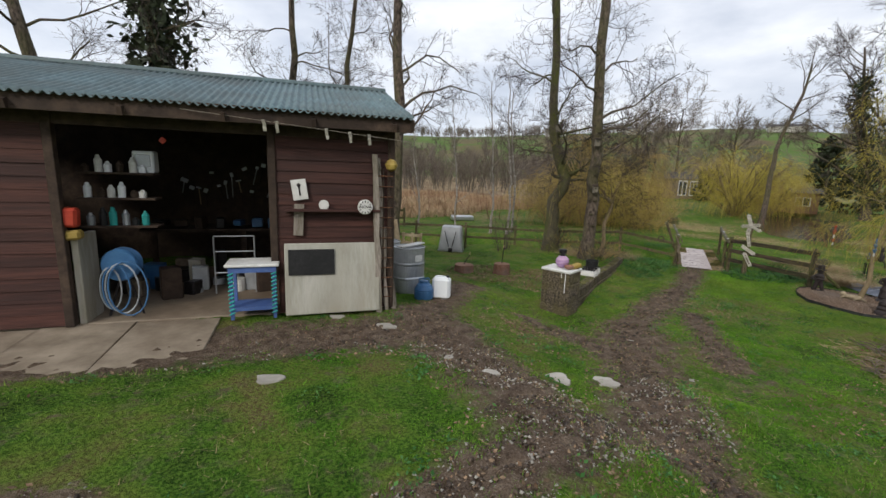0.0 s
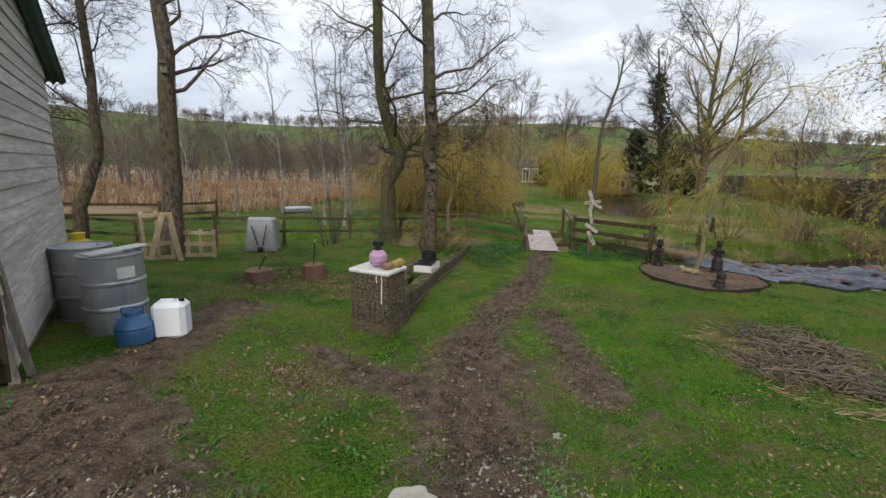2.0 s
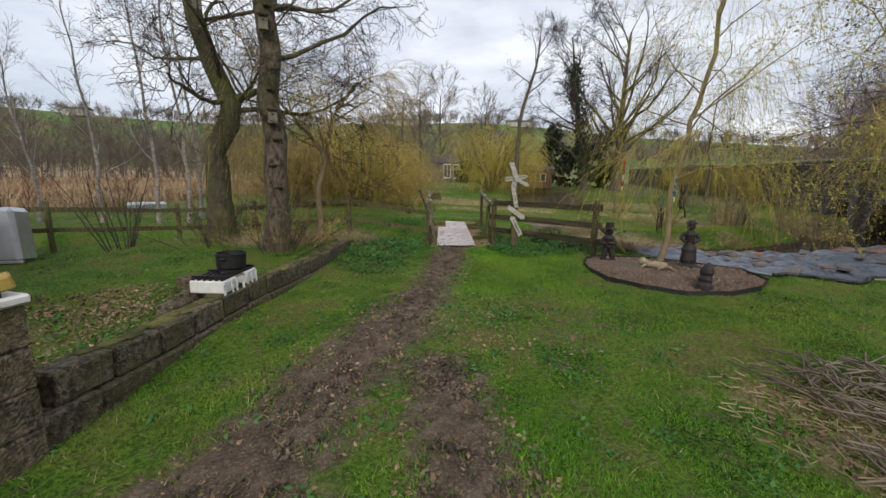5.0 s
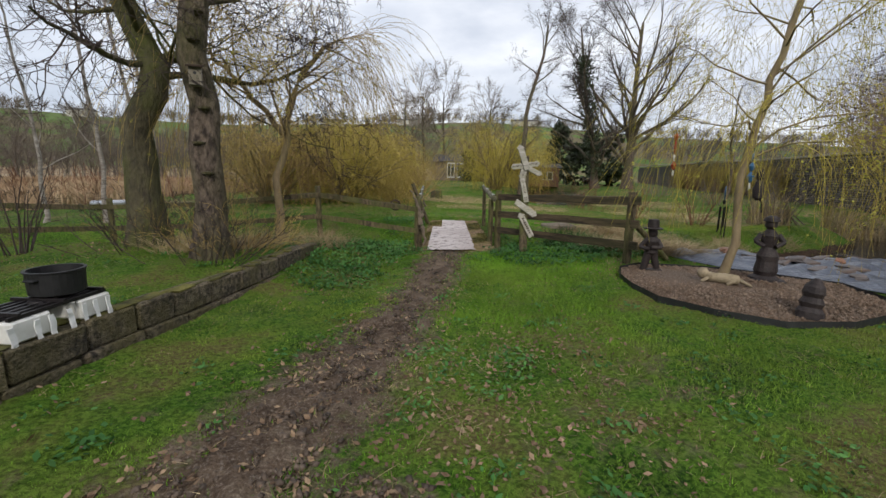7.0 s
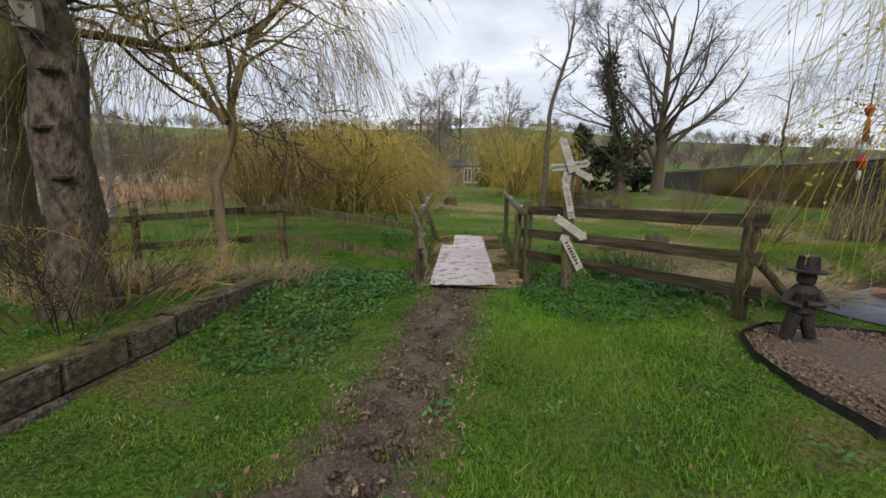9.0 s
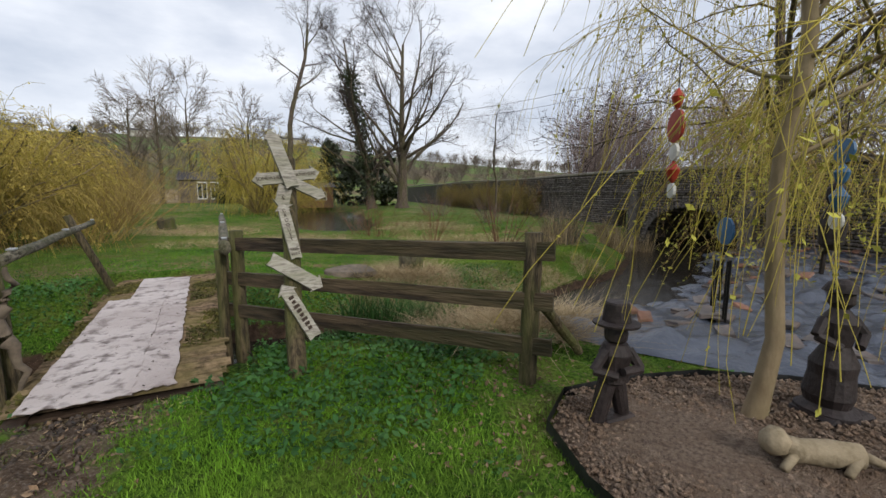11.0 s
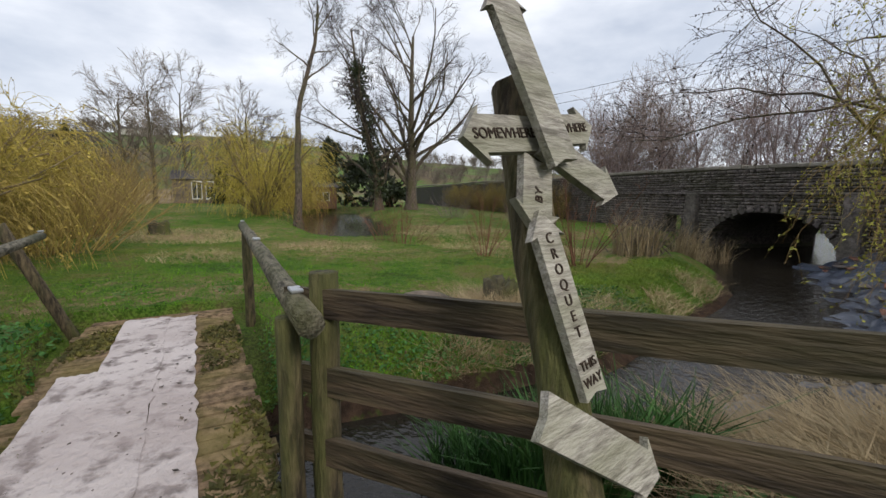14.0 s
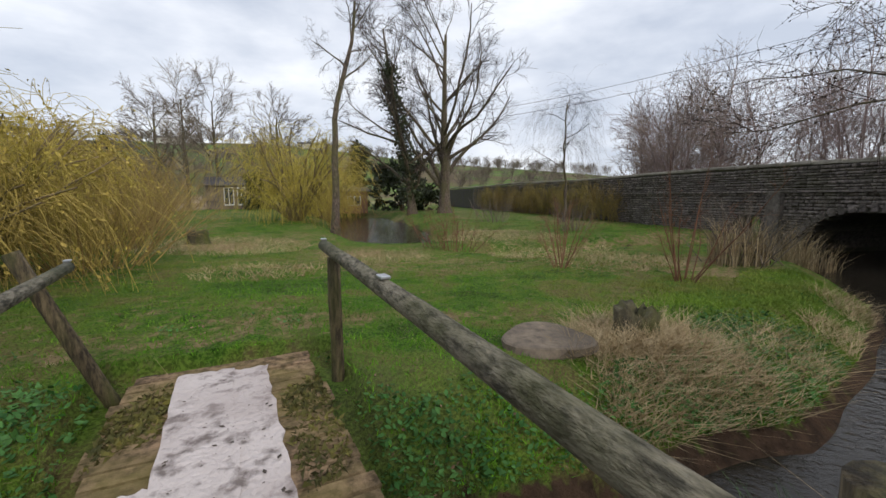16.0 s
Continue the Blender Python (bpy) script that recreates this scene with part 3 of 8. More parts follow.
def tubes(groups, sides=4):
    """One set of vertices and faces for all the lines."""
    V, Fc, base = [], [], 0
    for pts, rad in groups:
        m, n = pts.shape[:2]
        d = np.gradient(pts, axis=1)
        d /= np.linalg.norm(d, axis=-1, keepdims=True) + 1e-9
        ref = np.where(np.abs(d[..., 2:3]) > 0.9, np.array([1.0, 0, 0]), np.array([0, 0, 1.0]))
        u = np.cross(d, ref)
        u /= np.linalg.norm(u, axis=-1, keepdims=True) + 1e-9
        w = np.cross(d, u)
        a = np.linspace(0, 2 * np.pi, sides, endpoint=False)
        ring = pts[:, :, None] + (u[:, :, None] * np.cos(a)[None, None, :, None] + w[:, :, None] * np.sin(a)[None, None, :, None]) * rad[:, :, None, None]
        V.append(ring.reshape(-1, 3))
        idx = base + np.arange(m * n * sides).reshape(m, n, sides)
        nxt = np.roll(idx, -1, axis=2)
        Fc.append(np.stack([idx[:, :-1], nxt[:, :-1], nxt[:, 1:], idx[:, 1:]], -1).reshape(-1, 4))
        base += m * n * sides
    return np.concatenate(V), np.concatenate(Fc)


def leaves(rng, pts, k, size, t0=0.1, spread=0.0, long=2.0):
    """Small quads hung along lines."""
    t = t0 + (1 - t0) * rng.random((len(pts), k))
    p, d, _ = interp(pts, np.ones(pts.shape[:2]), t)
    p = p.reshape(-1, 3) + rng.normal(size=(p.size // 3, 3)) * spread
    a = rng.normal(size=p.shape)
    a /= np.linalg.norm(a, axis=1, keepdims=True)
    b = np.cross(a, rng.normal(size=p.shape))
    b /= np.linalg.norm(b, axis=1, keepdims=True)
    s = (size * (0.6 + 0.8 * rng.random(len(p))))[:, None]
    V = np.stack([p - a * s * long / 2, p + b * s / 2, p + a * s * long / 2, p - b * s / 2], 1).reshape(-1, 3)
    return V, np.arange(len(V)).reshape(-1, 4)


def stem(rng, knots, r0, r1, n=14, wob=0.03):
    """A trunk through the given knots."""
    ks = np.array(knots, float)
    t = np.linspace(0, len(ks) - 1, n)
    i = np.clip(t.astype(int), 0, len(ks) - 2)
    f = (t - i)[:, None]
    km, k2 = ks[np.maximum(i - 1, 0)], ks[np.minimum(i + 2, len(ks) - 1)]
    a, b = ks[i], ks[i + 1]
    p = 0.5 * ((2 * a) + (b - km) * f + (2 * km - 5 * a + 4 * b - k2) * f ** 2 + (3 * a - km - 3 * b + k2) * f ** 3)
    p[1:] += rng.normal(size=(n - 1, 3)) * wob
    r = r0 + (r1 - r0) * np.linspace(0, 1, n)
    r[0] *= 1.45
    r[1] *= 1.12
    return p[None], r[None]


def tree(name, at, label, knots, r0, r1, spec, bark, twig, seed, sub_sides=3, leaf=None, group="", category="tree", bark_label="", extra_stems=(), wob=0.03):
    """knots relative to the base. spec: one dict for each level of branching."""
    rng = np.random.default_rng(seed)
    e = thing(name, (at[0], at[1], gz(*at) - 0.08), label, category, group)
    trunks = [stem(rng, knots, r0, r1, wob=wob)] + [stem(rng, k, a, b, wob=wob) for k, a, b in extra_stems]
    for i, tk in enumerate(trunks):
        V, Fc = tubes([tk], 10)
        fast("trunk" if i == 0 else "side_stem", V, Fc, bark, e, bark_label, smooth=True)
    cur = (np.concatenate([t[0] for t in trunks]), np.concatenate([t[1] for t in trunks]))
    big, fine = [], []
    for i, s in enumerate(spec):
        s = dict(s)
        s.pop("kind", None)
        cur = sprout(rng, cur[0], cur[1], **s)
        (big if i == 0 else fine).append(cur)
    V, Fc = tubes(big, 5)
    fast("bough_frame", V, Fc, bark, e, smooth=True)
    if fine:
        V, Fc = tubes(fine, sub_sides)
        fast("crown", V, Fc, twig, e, kind="stuff")
    if leaf:
        V, Fc = leaves(rng, cur[0], leaf[0], leaf[1], spread=leaf[3] if len(leaf) > 3 else 0.0)
        fast("leaves", V, Fc, leaf[2], e, kind="stuff")
    return e


BARE = [dict(k=12, length=3.9, angle=0.95, n=7, droop=0.0, wob=0.24, t0=0.42, thin=0.3), dict(k=7, length=1.6, angle=0.7, n=5, wob=0.25, thin=0.5), dict(k=6, length=0.75, angle=0.7, n=4, wob=0.3, thin=0.55, rmin=0.006),
        dict(k=4, length=0.35, angle=0.8, n=3, wob=0.3, thin=0.6, rmin=0.005)]


def scaled(spec, f):
    out = []
    for s in spec:
        s = dict(s)
        s["length"] *= f
        out.append(s)
    return out


# ---- tall bare trees by the shed and the fence ----
tree("alder_tree", (3.72, 13.5), "mossy forked alder with a sawn stub beside the rail fence", [(0, 0, 0), (0.0, 0, 0.8), (0.0, 0, 1.6), (0.27, -0.1, 2.4), (0.16, 0, 2.9), (-0.16, 0.1, 4.2), (-0.3, 0.1, 6.5), (-0.5, 0.2, 9.5)], 0.24, 0.1, scaled(BARE, 0.95), M_mossbark, M_twigs, 11,
     extra_stems=[([(0.2, -0.05, 2.3), (0.42, -0.1, 2.62), (0.75, -0.15, 2.75)], 0.12, 0.04)])
tree("alder_tree", (4.5, 12.25), "straight grey alder with shelf fungus beside the rail fence", [(0, 0, 0), (0.04, 0, 1.5), (0.0, 0, 3.5), (-0.1, 0, 6), (-0.1, 0.2, 9.5)], 0.2, 0.11, scaled(BARE, 1.0), M_bark, M_twigs, 12)
tree("alder_tree", (-1.75, 14.3), "dark leaning alder with a snag, behind the wooden pallets", [(0, 0, 0), (0.1, 0, 2), (0.22, 0, 4.5), (0.1, 0.1, 7), (0.1, 0.1, 10)], 0.26, 0.11, scaled(BARE, 0.9), M_bark, M_twigs, 13)
tree("alder_tree", (-4.2, 15.5), "reddish crooked alder beyond the shed", [(0, 0, 0), (0.4, 0, 1.6), (0.75, 0, 3), (0.7, 0, 6), (1.1, 0, 9)], 0.17, 0.06, scaled(BARE, 0.85), M_bark, M_twigs, 14)
tree("alder_tree", (-5.6, 15.2), "bare alder standing behind the shed roof", [(0, 0, 0), (0.1, 0, 3), (0.3, 0, 6), (0.2, 0, 10)], 0.2, 0.07, scaled(BARE, 0.9), M_bark, M_twigs, 15)
tree("ivy_clad_tree", (-7.6, 11.5), "tree wrapped in dark ivy behind the shed", [(0, 0, 0), (0.0, 0, 3), (-0.2, 0, 6), (-0.2, 0, 10)], 0.25, 0.1, scaled(BARE, 0.8), M_bark, M_twigs, 16)
tree("alder_tree", (-10.6, 11.5), "leaning bare tree behind the shed roof", [(0, 0, 0), (-0.2, 0, 3), (-0.7, 0, 6), (-1.2, 0, 9)], 0.25, 0.08, scaled(BARE, 0.9), M_bark, M_twigs, 17)

# ---- slim birches in the marsh ----
SLIM = [dict(k=14, length=1.7, angle=0.5, n=5, droop=-0.03, wob=0.12, t0=0.25, thin=0.4), dict(k=6, length=0.7, angle=0.55, n=4, wob=0.2, thin=0.5, rmin=0.005), dict(k=4, length=0.35, angle=0.6, n=3, wob=0.25, thin=0.6, rmin=0.004)]
for i, (bx, by, h) in enumerate([(0.7, 20.5, 6.2), (2.3, 18.6, 6.6), (3.0, 18.4, 7.0), (3.3, 19.0, 6.4), (-1.2, 22.5, 5.2), (-3.6, 26, 5.5)]):
    tree("birch_tree", (bx, by), "slim pale birch sapling behind the rail fence", [(0, 0, 0), (0.05, 0, h * 0.3), (-0.1 - 0.05 * i, 0, h * 0.7), (-0.3, 0, h)], 0.055, 0.012, SLIM, M_birch, M_twigs, 30 + i)

# ---- weeping willows ----
WEEP = [dict(k=9, length=1.5, angle=0.75, n=6, droop=-0.02, wob=0.2, t0=0.45, thin=0.55), dict(k=8, length=0.9, angle=0.7, n=5, droop=0.12, wob=0.2, thin=0.45, rmin=0.005),
        dict(k=7, length=1.3, angle=0.8, n=6, droop=0.42, wob=0.1, thin=0.5, rmin=0.0035, by_height=0.1)]
tree("willow_sapling", (5.55, 13.6), "small tangled willow with drooping yellow twigs beside the low wall", [(0, 0, 0), (-0.05, 0, 0.9), (0.12, 0, 1.9), (0.35, -0.1, 2.7), (0.9, -0.1, 3.3)], 0.07, 0.03, WEEP, M_sapbark, M_willowbrown, 41,
     extra_stems=[([(0.1, 0, 1.85), (-0.4, 0.2, 2.5), (-0.9, 0.3, 3.0)], 0.05, 0.02)], leaf=(2, 0.018, M_bud))
tree("willow_sapling", (9.82, 8.95), "young weeping willow growing out of the gravel bed", [(0, 0, 0), (0.1, -0.04, 1.0), (0.22, -0.1, 2.0), (0.42, -0.16, 2.8), (0.55, -0.25, 4.2)], 0.047, 0.03, [dict(k=17, length=2.0, angle=1.1, n=6, droop=0.02, wob=0.2, t0=0.33, thin=0.36, by_height=0.35), dict(k=9, length=0.9, angle=0.7, n=5, droop=0.15, wob=0.2, thin=0.45, rmin=0.004),
      dict(k=8, length=0.95, angle=0.8, n=6, droop=0.4, wob=0.14, thin=0.5, rmin=0.0022, by_height=0.1)], M_sapbark, M_willow, 42, leaf=(2, 0.014, M_bud))
bank_tree = tree("leaning_bank_tree", (22.2, 7.8), "tall spreading tree with drooping twigs and yellow-green buds on the bank", [(0, 0, 0), (-0.1, 0, 2.4), (-0.5, 0.2, 5.0), (-0.8, 0.5, 9.5)], 0.17, 0.08,
     [dict(k=17, length=8.0, angle=1.1, n=8, droop=0.03, wob=0.2, t0=0.3, thin=0.32, by_height=0.35), dict(k=10, length=2.8, angle=0.75, n=5, droop=0.06, wob=0.24, thin=0.5, rmin=0.01), dict(k=8, length=1.4, angle=0.8, n=4, droop=0.16, wob=0.24, thin=0.5, rmin=0.006)],
     M_bark, M_twigs, 43, leaf=(3, 0.035, M_twigs))


def low_boughs(e, seed, stems):
    """Long arching boughs with drooping budding twigs, on a tree that stands already."""
    rng = np.random.default_rng(seed)
    made = [stem(rng, k, a, c, n=14, wob=0.06) for k, a, c in stems]
    pts, rad = np.concatenate([m[0] for m in made]), np.concatenate([m[1] for m in made])
    for m in made:
        V, Fc = tubes([m], 7)
        fast("low_bough", V, Fc, M_bark, e, smooth=True)
    b1 = sprout(rng, pts, rad, 15, 1.9, 0.9, n=6, droop=0.08, wob=0.2, t0=0.2, thin=0.5, rmin=0.007, by_height=0.2)
    b2 = sprout(rng, b1[0], b1[1], 7, 1.2, 0.7, n=6, droop=0.26, wob=0.2, t0=0.15, thin=0.5, rmin=0.0045, by_height=0.1)
    b3 = sprout(rng, b2[0], b2[1], 3, 0.55, 0.7, n=4, droop=0.3, wob=0.2, t0=0.1, thin=0.6, rmin=0.003, by_height=0.1)
    V, Fc = tubes([b1, b2, b3], 3)
    fast("hanging_twig_mass", V, Fc, M_willowbrown, e, kind="stuff")
    V, Fc = leaves(rng, b3[0], 7, 0.027, spread=0.02)
    fast("leaves", V, Fc, M_bud, e, kind="stuff")


low_boughs(bank_tree, 431, [([(0, 0, 2.4), (-2.4, 0.5, 3.9), (-5.2, 0.8, 3.7), (-8.3, 1.0, 2.3)], 0.075, 0.014), ([(0, 0, 2.0), (-1.6, 0.9, 3.0), (-3.6, 1.1, 3.0), (-6.2, 1.4, 1.7)], 0.07, 0.014),
                           ([(-0.1, 0, 3.2), (-2.2, -1.0, 4.9), (-4.8, -1.4, 4.8), (-8.0, -1.5, 3.0)], 0.08, 0.015), ([(0, 0, 2.6), (-1.2, 0.4, 3.4), (-3.0, 0.6, 3.0), (-5.0, 0.6, 1.4)], 0.06, 0.013),
                           ([(0, 0, 1.8), (-1.8, -0.6, 2.6), (-3.8, -0.9, 2.4), (-5.6, -1.2, 1.5)], 0.06, 0.013), ([(-0.2, 0, 4.2), (-2.6, 0.2, 6.0), (-5.6, 0.2, 6.2), (-8.6, 0.4, 4.8)], 0.08, 0.015)])


def shrub(name, at, label, seed, stems, height, spread, material, r=0.012, twigs=(5, 0.45), leaf=None, group="", lean=0.25, category="shrub"):
    """Many upright stems from one stool."""
    rng = np.random.default_rng(seed)
    e = thing(name, (at[0], at[1], gz(*at) - 0.05), label, category, group)
    b = rng.normal(size=(stems, 3)) * np.array([spread * 0.25, spread * 0.25, 0])
    v = np.concatenate([b[:, :2] * 1.2 / max(spread, 0.1) * lean * 4, np.ones((stems, 1))], 1) + rng.normal(size=(stems, 3)) * 0.1
    v /= np.linalg.norm(v, axis=1, keepdims=True)
    ln = height * (0.55 + 0.5 * rng.random(stems))
    out, p = [b], b
    for s in range(6):
        v = v + rng.normal(size=v.shape) * 0.07
        v /= np.linalg.norm(v, axis=1, keepdims=True)
        p = p + v * (ln / 6)[:, None]
        out.append(p)
    pts, rad = np.stack(out, 1), np.full((stems, 1), r) * np.linspace(1, 0.3, 7)[None]
    V, Fc = tubes([(pts, rad)], 4)
    fast("thicket", V, Fc, material, e, kind="stuff")
    tw = sprout(rng, pts, rad, twigs[0], twigs[1], 0.5, n=4, wob=0.2, t0=0.25, thin=0.5, rmin=0.003)
    t2 = sprout(rng, tw[0], tw[1], 3, twigs[1] * 0.45, 0.6, n=3, wob=0.2, thin=0.6, rmin=0.0025)
    V, Fc = tubes([tw, t2], 3)
    fast("twig_mass", V, Fc, material, e, kind="stuff")
    if leaf:
        V, Fc = leaves(rng, tw[0], *leaf)
        fast("leaves", V, Fc, leaf[2] if len(leaf) > 2 and not isinstance(leaf[2], float) else M_bud, e)
    return e


def dome(name, at, label, seed, r, h, strands, material, base_h=0.0, length=1.6, group="", thick=0.008, category="willow"):
    """A willow clump: stems that rise, arch and hang down."""
    rng = np.random.default_rng(seed)
    e = thing(name, (at[0], at[1], gz(*at) - 0.05), label, category, group)
    m = max(9, strands // 36)
    a = rng.random(m) * 2 * np.pi
    p = np.stack([np.cos(a) * 0.25, np.sin(a) * 0.25, a * 0], 1)
    v = np.stack([np.cos(a) * 0.45, np.sin(a) * 0.45, np.ones(m)], 1) + rng.normal(size=(m, 3)) * 0.15
    out = [p]
    for s in range(7):
        v = v + rng.normal(size=v.shape) * 0.1 + np.array([0, 0, -0.06])
        v /= np.linalg.norm(v, axis=1, keepdims=True)
        p = p + v * h / 6.2
        out.append(p)
    pts, rad = np.stack(out, 1), np.full((m, 1), 0.05 * h / 3) * np.linspace(1, 0.25, 8)[None]
    V, Fc = tubes([(pts, rad)], 6)
    fast("trunk", V, Fc, M_sapbark, e, smooth=True)
    l1 = sprout(rng, pts, rad, 9, r * 0.75, 0.8, n=5, droop=0.02, wob=0.18, t0=0.2, thin=0.45, rmin=0.01)
    l2 = sprout(rng, l1[0], l1[1], max(3, strands // (m * 9)), length, 0.9, n=6, droop=0.5, wob=0.12, t0=0.2, thin=0.5, rmin=thick, by_height=0.0)
    V, Fc = tubes([l1, l2], 3)
    fast("crown", V, Fc, material, e, kind="stuff")
    V, Fc = leaves(rng, l2[0], 3, 0.035, spread=0.03)
    fast("leaves", V, Fc, material, e, kind="stuff")
    return e


dome("willow_clump", (9.5, 23.6), "dense golden weeping willow clump behind the rail fence", 51, 2.1, 2.8, 2600, M_willow, length=1.6, thick=0.006)
dome("willow_clump", (6.4, 23.4), "brownish-yellow willow clump behind the rail fence", 53, 1.9, 2.6, 1400, M_willowbrown, length=1.4, thick=0.007)
dome("willow_clump", (11.6, 30.6), "tan willow clump along the long lawn", 54, 2.2, 3.2, 1500, M_willowbrown, length=1.6, thick=0.009)
dome("willow_clump", (14.4, 36.5), "tan willow clump along the long lawn", 55, 2.4, 3.4, 1300, M_willowbrown, length=1.6, thick=0.011)
dome("willow_clump", (24.8, 35.0), "yellow willow with pale stems beside the pond", 56, 2.0, 5.0, 1600, M_willow, length=2.2, thick=0.01)
dome("willow_clump", (33.0, 42.5), "yellow willow beyond the pond", 57, 2.2, 4.6, 1200, M_willow, length=2.0, thick=0.014)
for i, (bx, by, h) in enumerate([(11.4, 23.4, 2.2), (13.0, 27.4, 3.0), (14.9, 31.2, 3.2), (17.0, 36.5, 3.6), (20.5, 43, 3.8)]):
    shrub("willow_coppice", (bx, by), "upright tan willow stems along the long lawn", 60 + i, 90, h, 1.9, M_willowbrown, r=0.014, twigs=(8, 0.8), lean=0.4)
for i, (bx, by, h, s, mt, lab) in enumerate([(19.9, 20.5, 1.7, 1.6, M_redtwig, "dense red-brown shrub in the rough grass"), (17.2, 13.8, 2.3, 0.5, M_redtwig, "thin red-stemmed shrub on the island"), (19.7, 13.0, 1.7, 1.0, M_farbare, "bare shrub over dead grass near the wall"),
                                             (22.6, 27.6, 2.0, 0.8, M_redtwig, "orange-stemmed shrub by the pond"), (17.5, 16.1, 1.7, 0.3, M_redtwig, "thin sapling in the rough grass"), (2.2, 13.7, 1.6, 0.7, M_twigs, "bare twiggy bush in front of the rail fence"),
                                             (30.5, 24.5, 1.8, 1.5, M_farbare, "bare bush under the stone wall"), (27.5, 19.0, 1.5, 1.3, M_farbare, "low bare bush below the wall")]):
    shrub("bare_shrub", (bx, by), lab, 70 + i, 34 if s > 0.9 else 14, h, s, mt, twigs=(5, 0.5))

for i, (bx, by, hh) in enumerate(((4.42, 12.0, 1.1), (4.75, 12.4, 0.9), (3.6, 13.2, 1.0), (3.95, 13.7, 0.8))):
    shrub("twig_tangle", (bx, by), "tangle of bare twigs round the foot of an alder", 740 + i, 22, hh, 0.9, M_willowbrown if i % 2 else M_twigs, r=0.006, twigs=(6, 0.4), lean=0.5, group="twig tangles at the alders")

# ---- tall trees beyond the lawn ----
BROAD = [dict(k=24, length=10.5, angle=0.85, n=7, droop=-0.05, wob=0.12, t0=0.16, thin=0.5, by_height=0.45), dict(k=8, length=3.2, angle=0.6, n=5, wob=0.16, thin=0.5), dict(k=6, length=1.5, angle=0.6, n=4, wob=0.2, thin=0.5, rmin=0.014), dict(k=3, length=0.8, angle=0.6, n=3, wob=0.2, thin=0.6, rmin=0.01)]
tree("broad_tree", (38.5, 33.5), "broad bare tree with many ascending branches beyond the wall", [(0, 0, 0), (0.1, 0, 4), (0, 0, 8), (0.3, 0, 14.5)], 0.5, 0.1, BROAD, M_bark, M_twigs, 81)
tree("ivy_clad_tree", (36.0, 35.0), "bare tree with ivy up its trunk beside the broad tree", [(0, 0, 0), (-0.6, 0, 4), (-1.3, 0.5, 8), (-2.2, 0.8, 14)], 0.35, 0.06, scaled(BROAD, 0.6), M_bark, M_twigs, 82)
tree("slim_tree", (22.6, 29.0), "tall slim bare tree at the end of the lawn", [(0, 0, 0), (0.1, 0, 3), (0.3, 0, 6), (1.0, -0.4, 9), (1.2, -0.5, 11)], 0.2, 0.05, [dict(k=9, length=3.0, angle=0.6, n=6, droop=-0.08, wob=0.15, t0=0.42, thin=0.5)] + scaled(BARE[1:], 0.9), M_bark, M_twigs, 83)
tree("weeping_sapling", (32, 21.0), "slim drooping sapling in front of the wall", [(0, 0, 0), (0.1, 0, 2), (-0.3, 0, 4), (0, 0, 6.5)], 0.09, 0.03, scaled(WEEP, 1.5), M_bark, M_twigs, 84)


ROUND = [dict(k=20, length=5.5, angle=0.8, n=6, droop=-0.06, wob=0.13, t0=0.2, thin=0.45, by_height=0.4), dict(k=9, length=2.4, angle=0.6, n=4, wob=0.18, thin=0.5, rmin=0.03), dict(k=6, length=1.2, angle=0.6, n=3, wob=0.2, thin=0.5, rmin=0.02)]
for i, (bx, by, hh) in enumerate(((34.5, 69.4, 13.5), (39.6, 72.0, 14.5), (30.0, 66.0, 11.0), (38.3, 56.0, 10.5), (64.0, 135.0, 17.0))):
    tree("round_bare_tree", (bx, by), "rounded bare tree on the rising field beyond the lawn", [(0, 0, 0), (0.1, 0, hh * 0.4), (-0.1, 0, hh * 0.7), (0, 0, hh)], 0.25, 0.06, scaled(ROUND, hh / 12), M_bark, M_farbare, 440 + i, group="bare trees on the field edge")

# ---- far woods, hedges and farm buildings ----
def wood(name, label, seed, spots, height, material, girth=0.14, n_limb=9, sides=3, limb=3.0, r_min=0.03, levels=2):
    """A wood that nobody could count, as one object."""
    rng = np.random.default_rng(seed)
    spots = np.array(spots)
    m = len(spots)
    hts = height * (0.7 + 0.5 * rng.random(m))
    z0 = heights(spots[:, 0], spots[:, 1])[0] - 0.3
    p = np.stack([spots[:, 0], spots[:, 1], z0], 1)
    v = np.tile(np.array([0, 0, 1.0]), (m, 1)) + rng.normal(size=(m, 3)) * 0.08
    out = [p]
    for s in range(6):
        v = v + rng.normal(size=v.shape) * 0.09
        v[:, 2] = np.abs(v[:, 2])
        v /= np.linalg.norm(v, axis=1, keepdims=True)
        p = p + v * (hts / 6)[:, None]
        out.append(p)
    g = [(np.stack(out, 1), np.full((m, 1), girth) * np.linspace(1, 0.25, 7)[None])]
    cur = g[0]
    for lv in range(levels):
        cur = sprout(rng, cur[0], cur[1], n_limb if lv == 0 else 4, limb * 0.5 ** lv, 0.65, n=4 if lv == 0 else 3, droop=-0.03, wob=0.2, t0=0.15, thin=0.5, rmin=r_min * 0.7 ** lv, by_height=0.5)
        g.append(cur)
    V, Fc = tubes(g, sides)
    return fast(name, V, Fc, material, kind="stuff", label=label)


def scatter(seed, n, fn):
    r = np.random.default_rng(seed)
    return [fn(r) for _ in range(n)]


def arc(r0, r1, a0, a1):
    """Places round (5, 8): radius range, bearing range in degrees from the x axis."""
    def f(r):
        rr, a = r0 + (r1 - r0) * r.random(), radians(a0 + (a1 - a0) * r.random())
        return (5 + rr * math.cos(a), 8 + rr * math.sin(a))
    return f


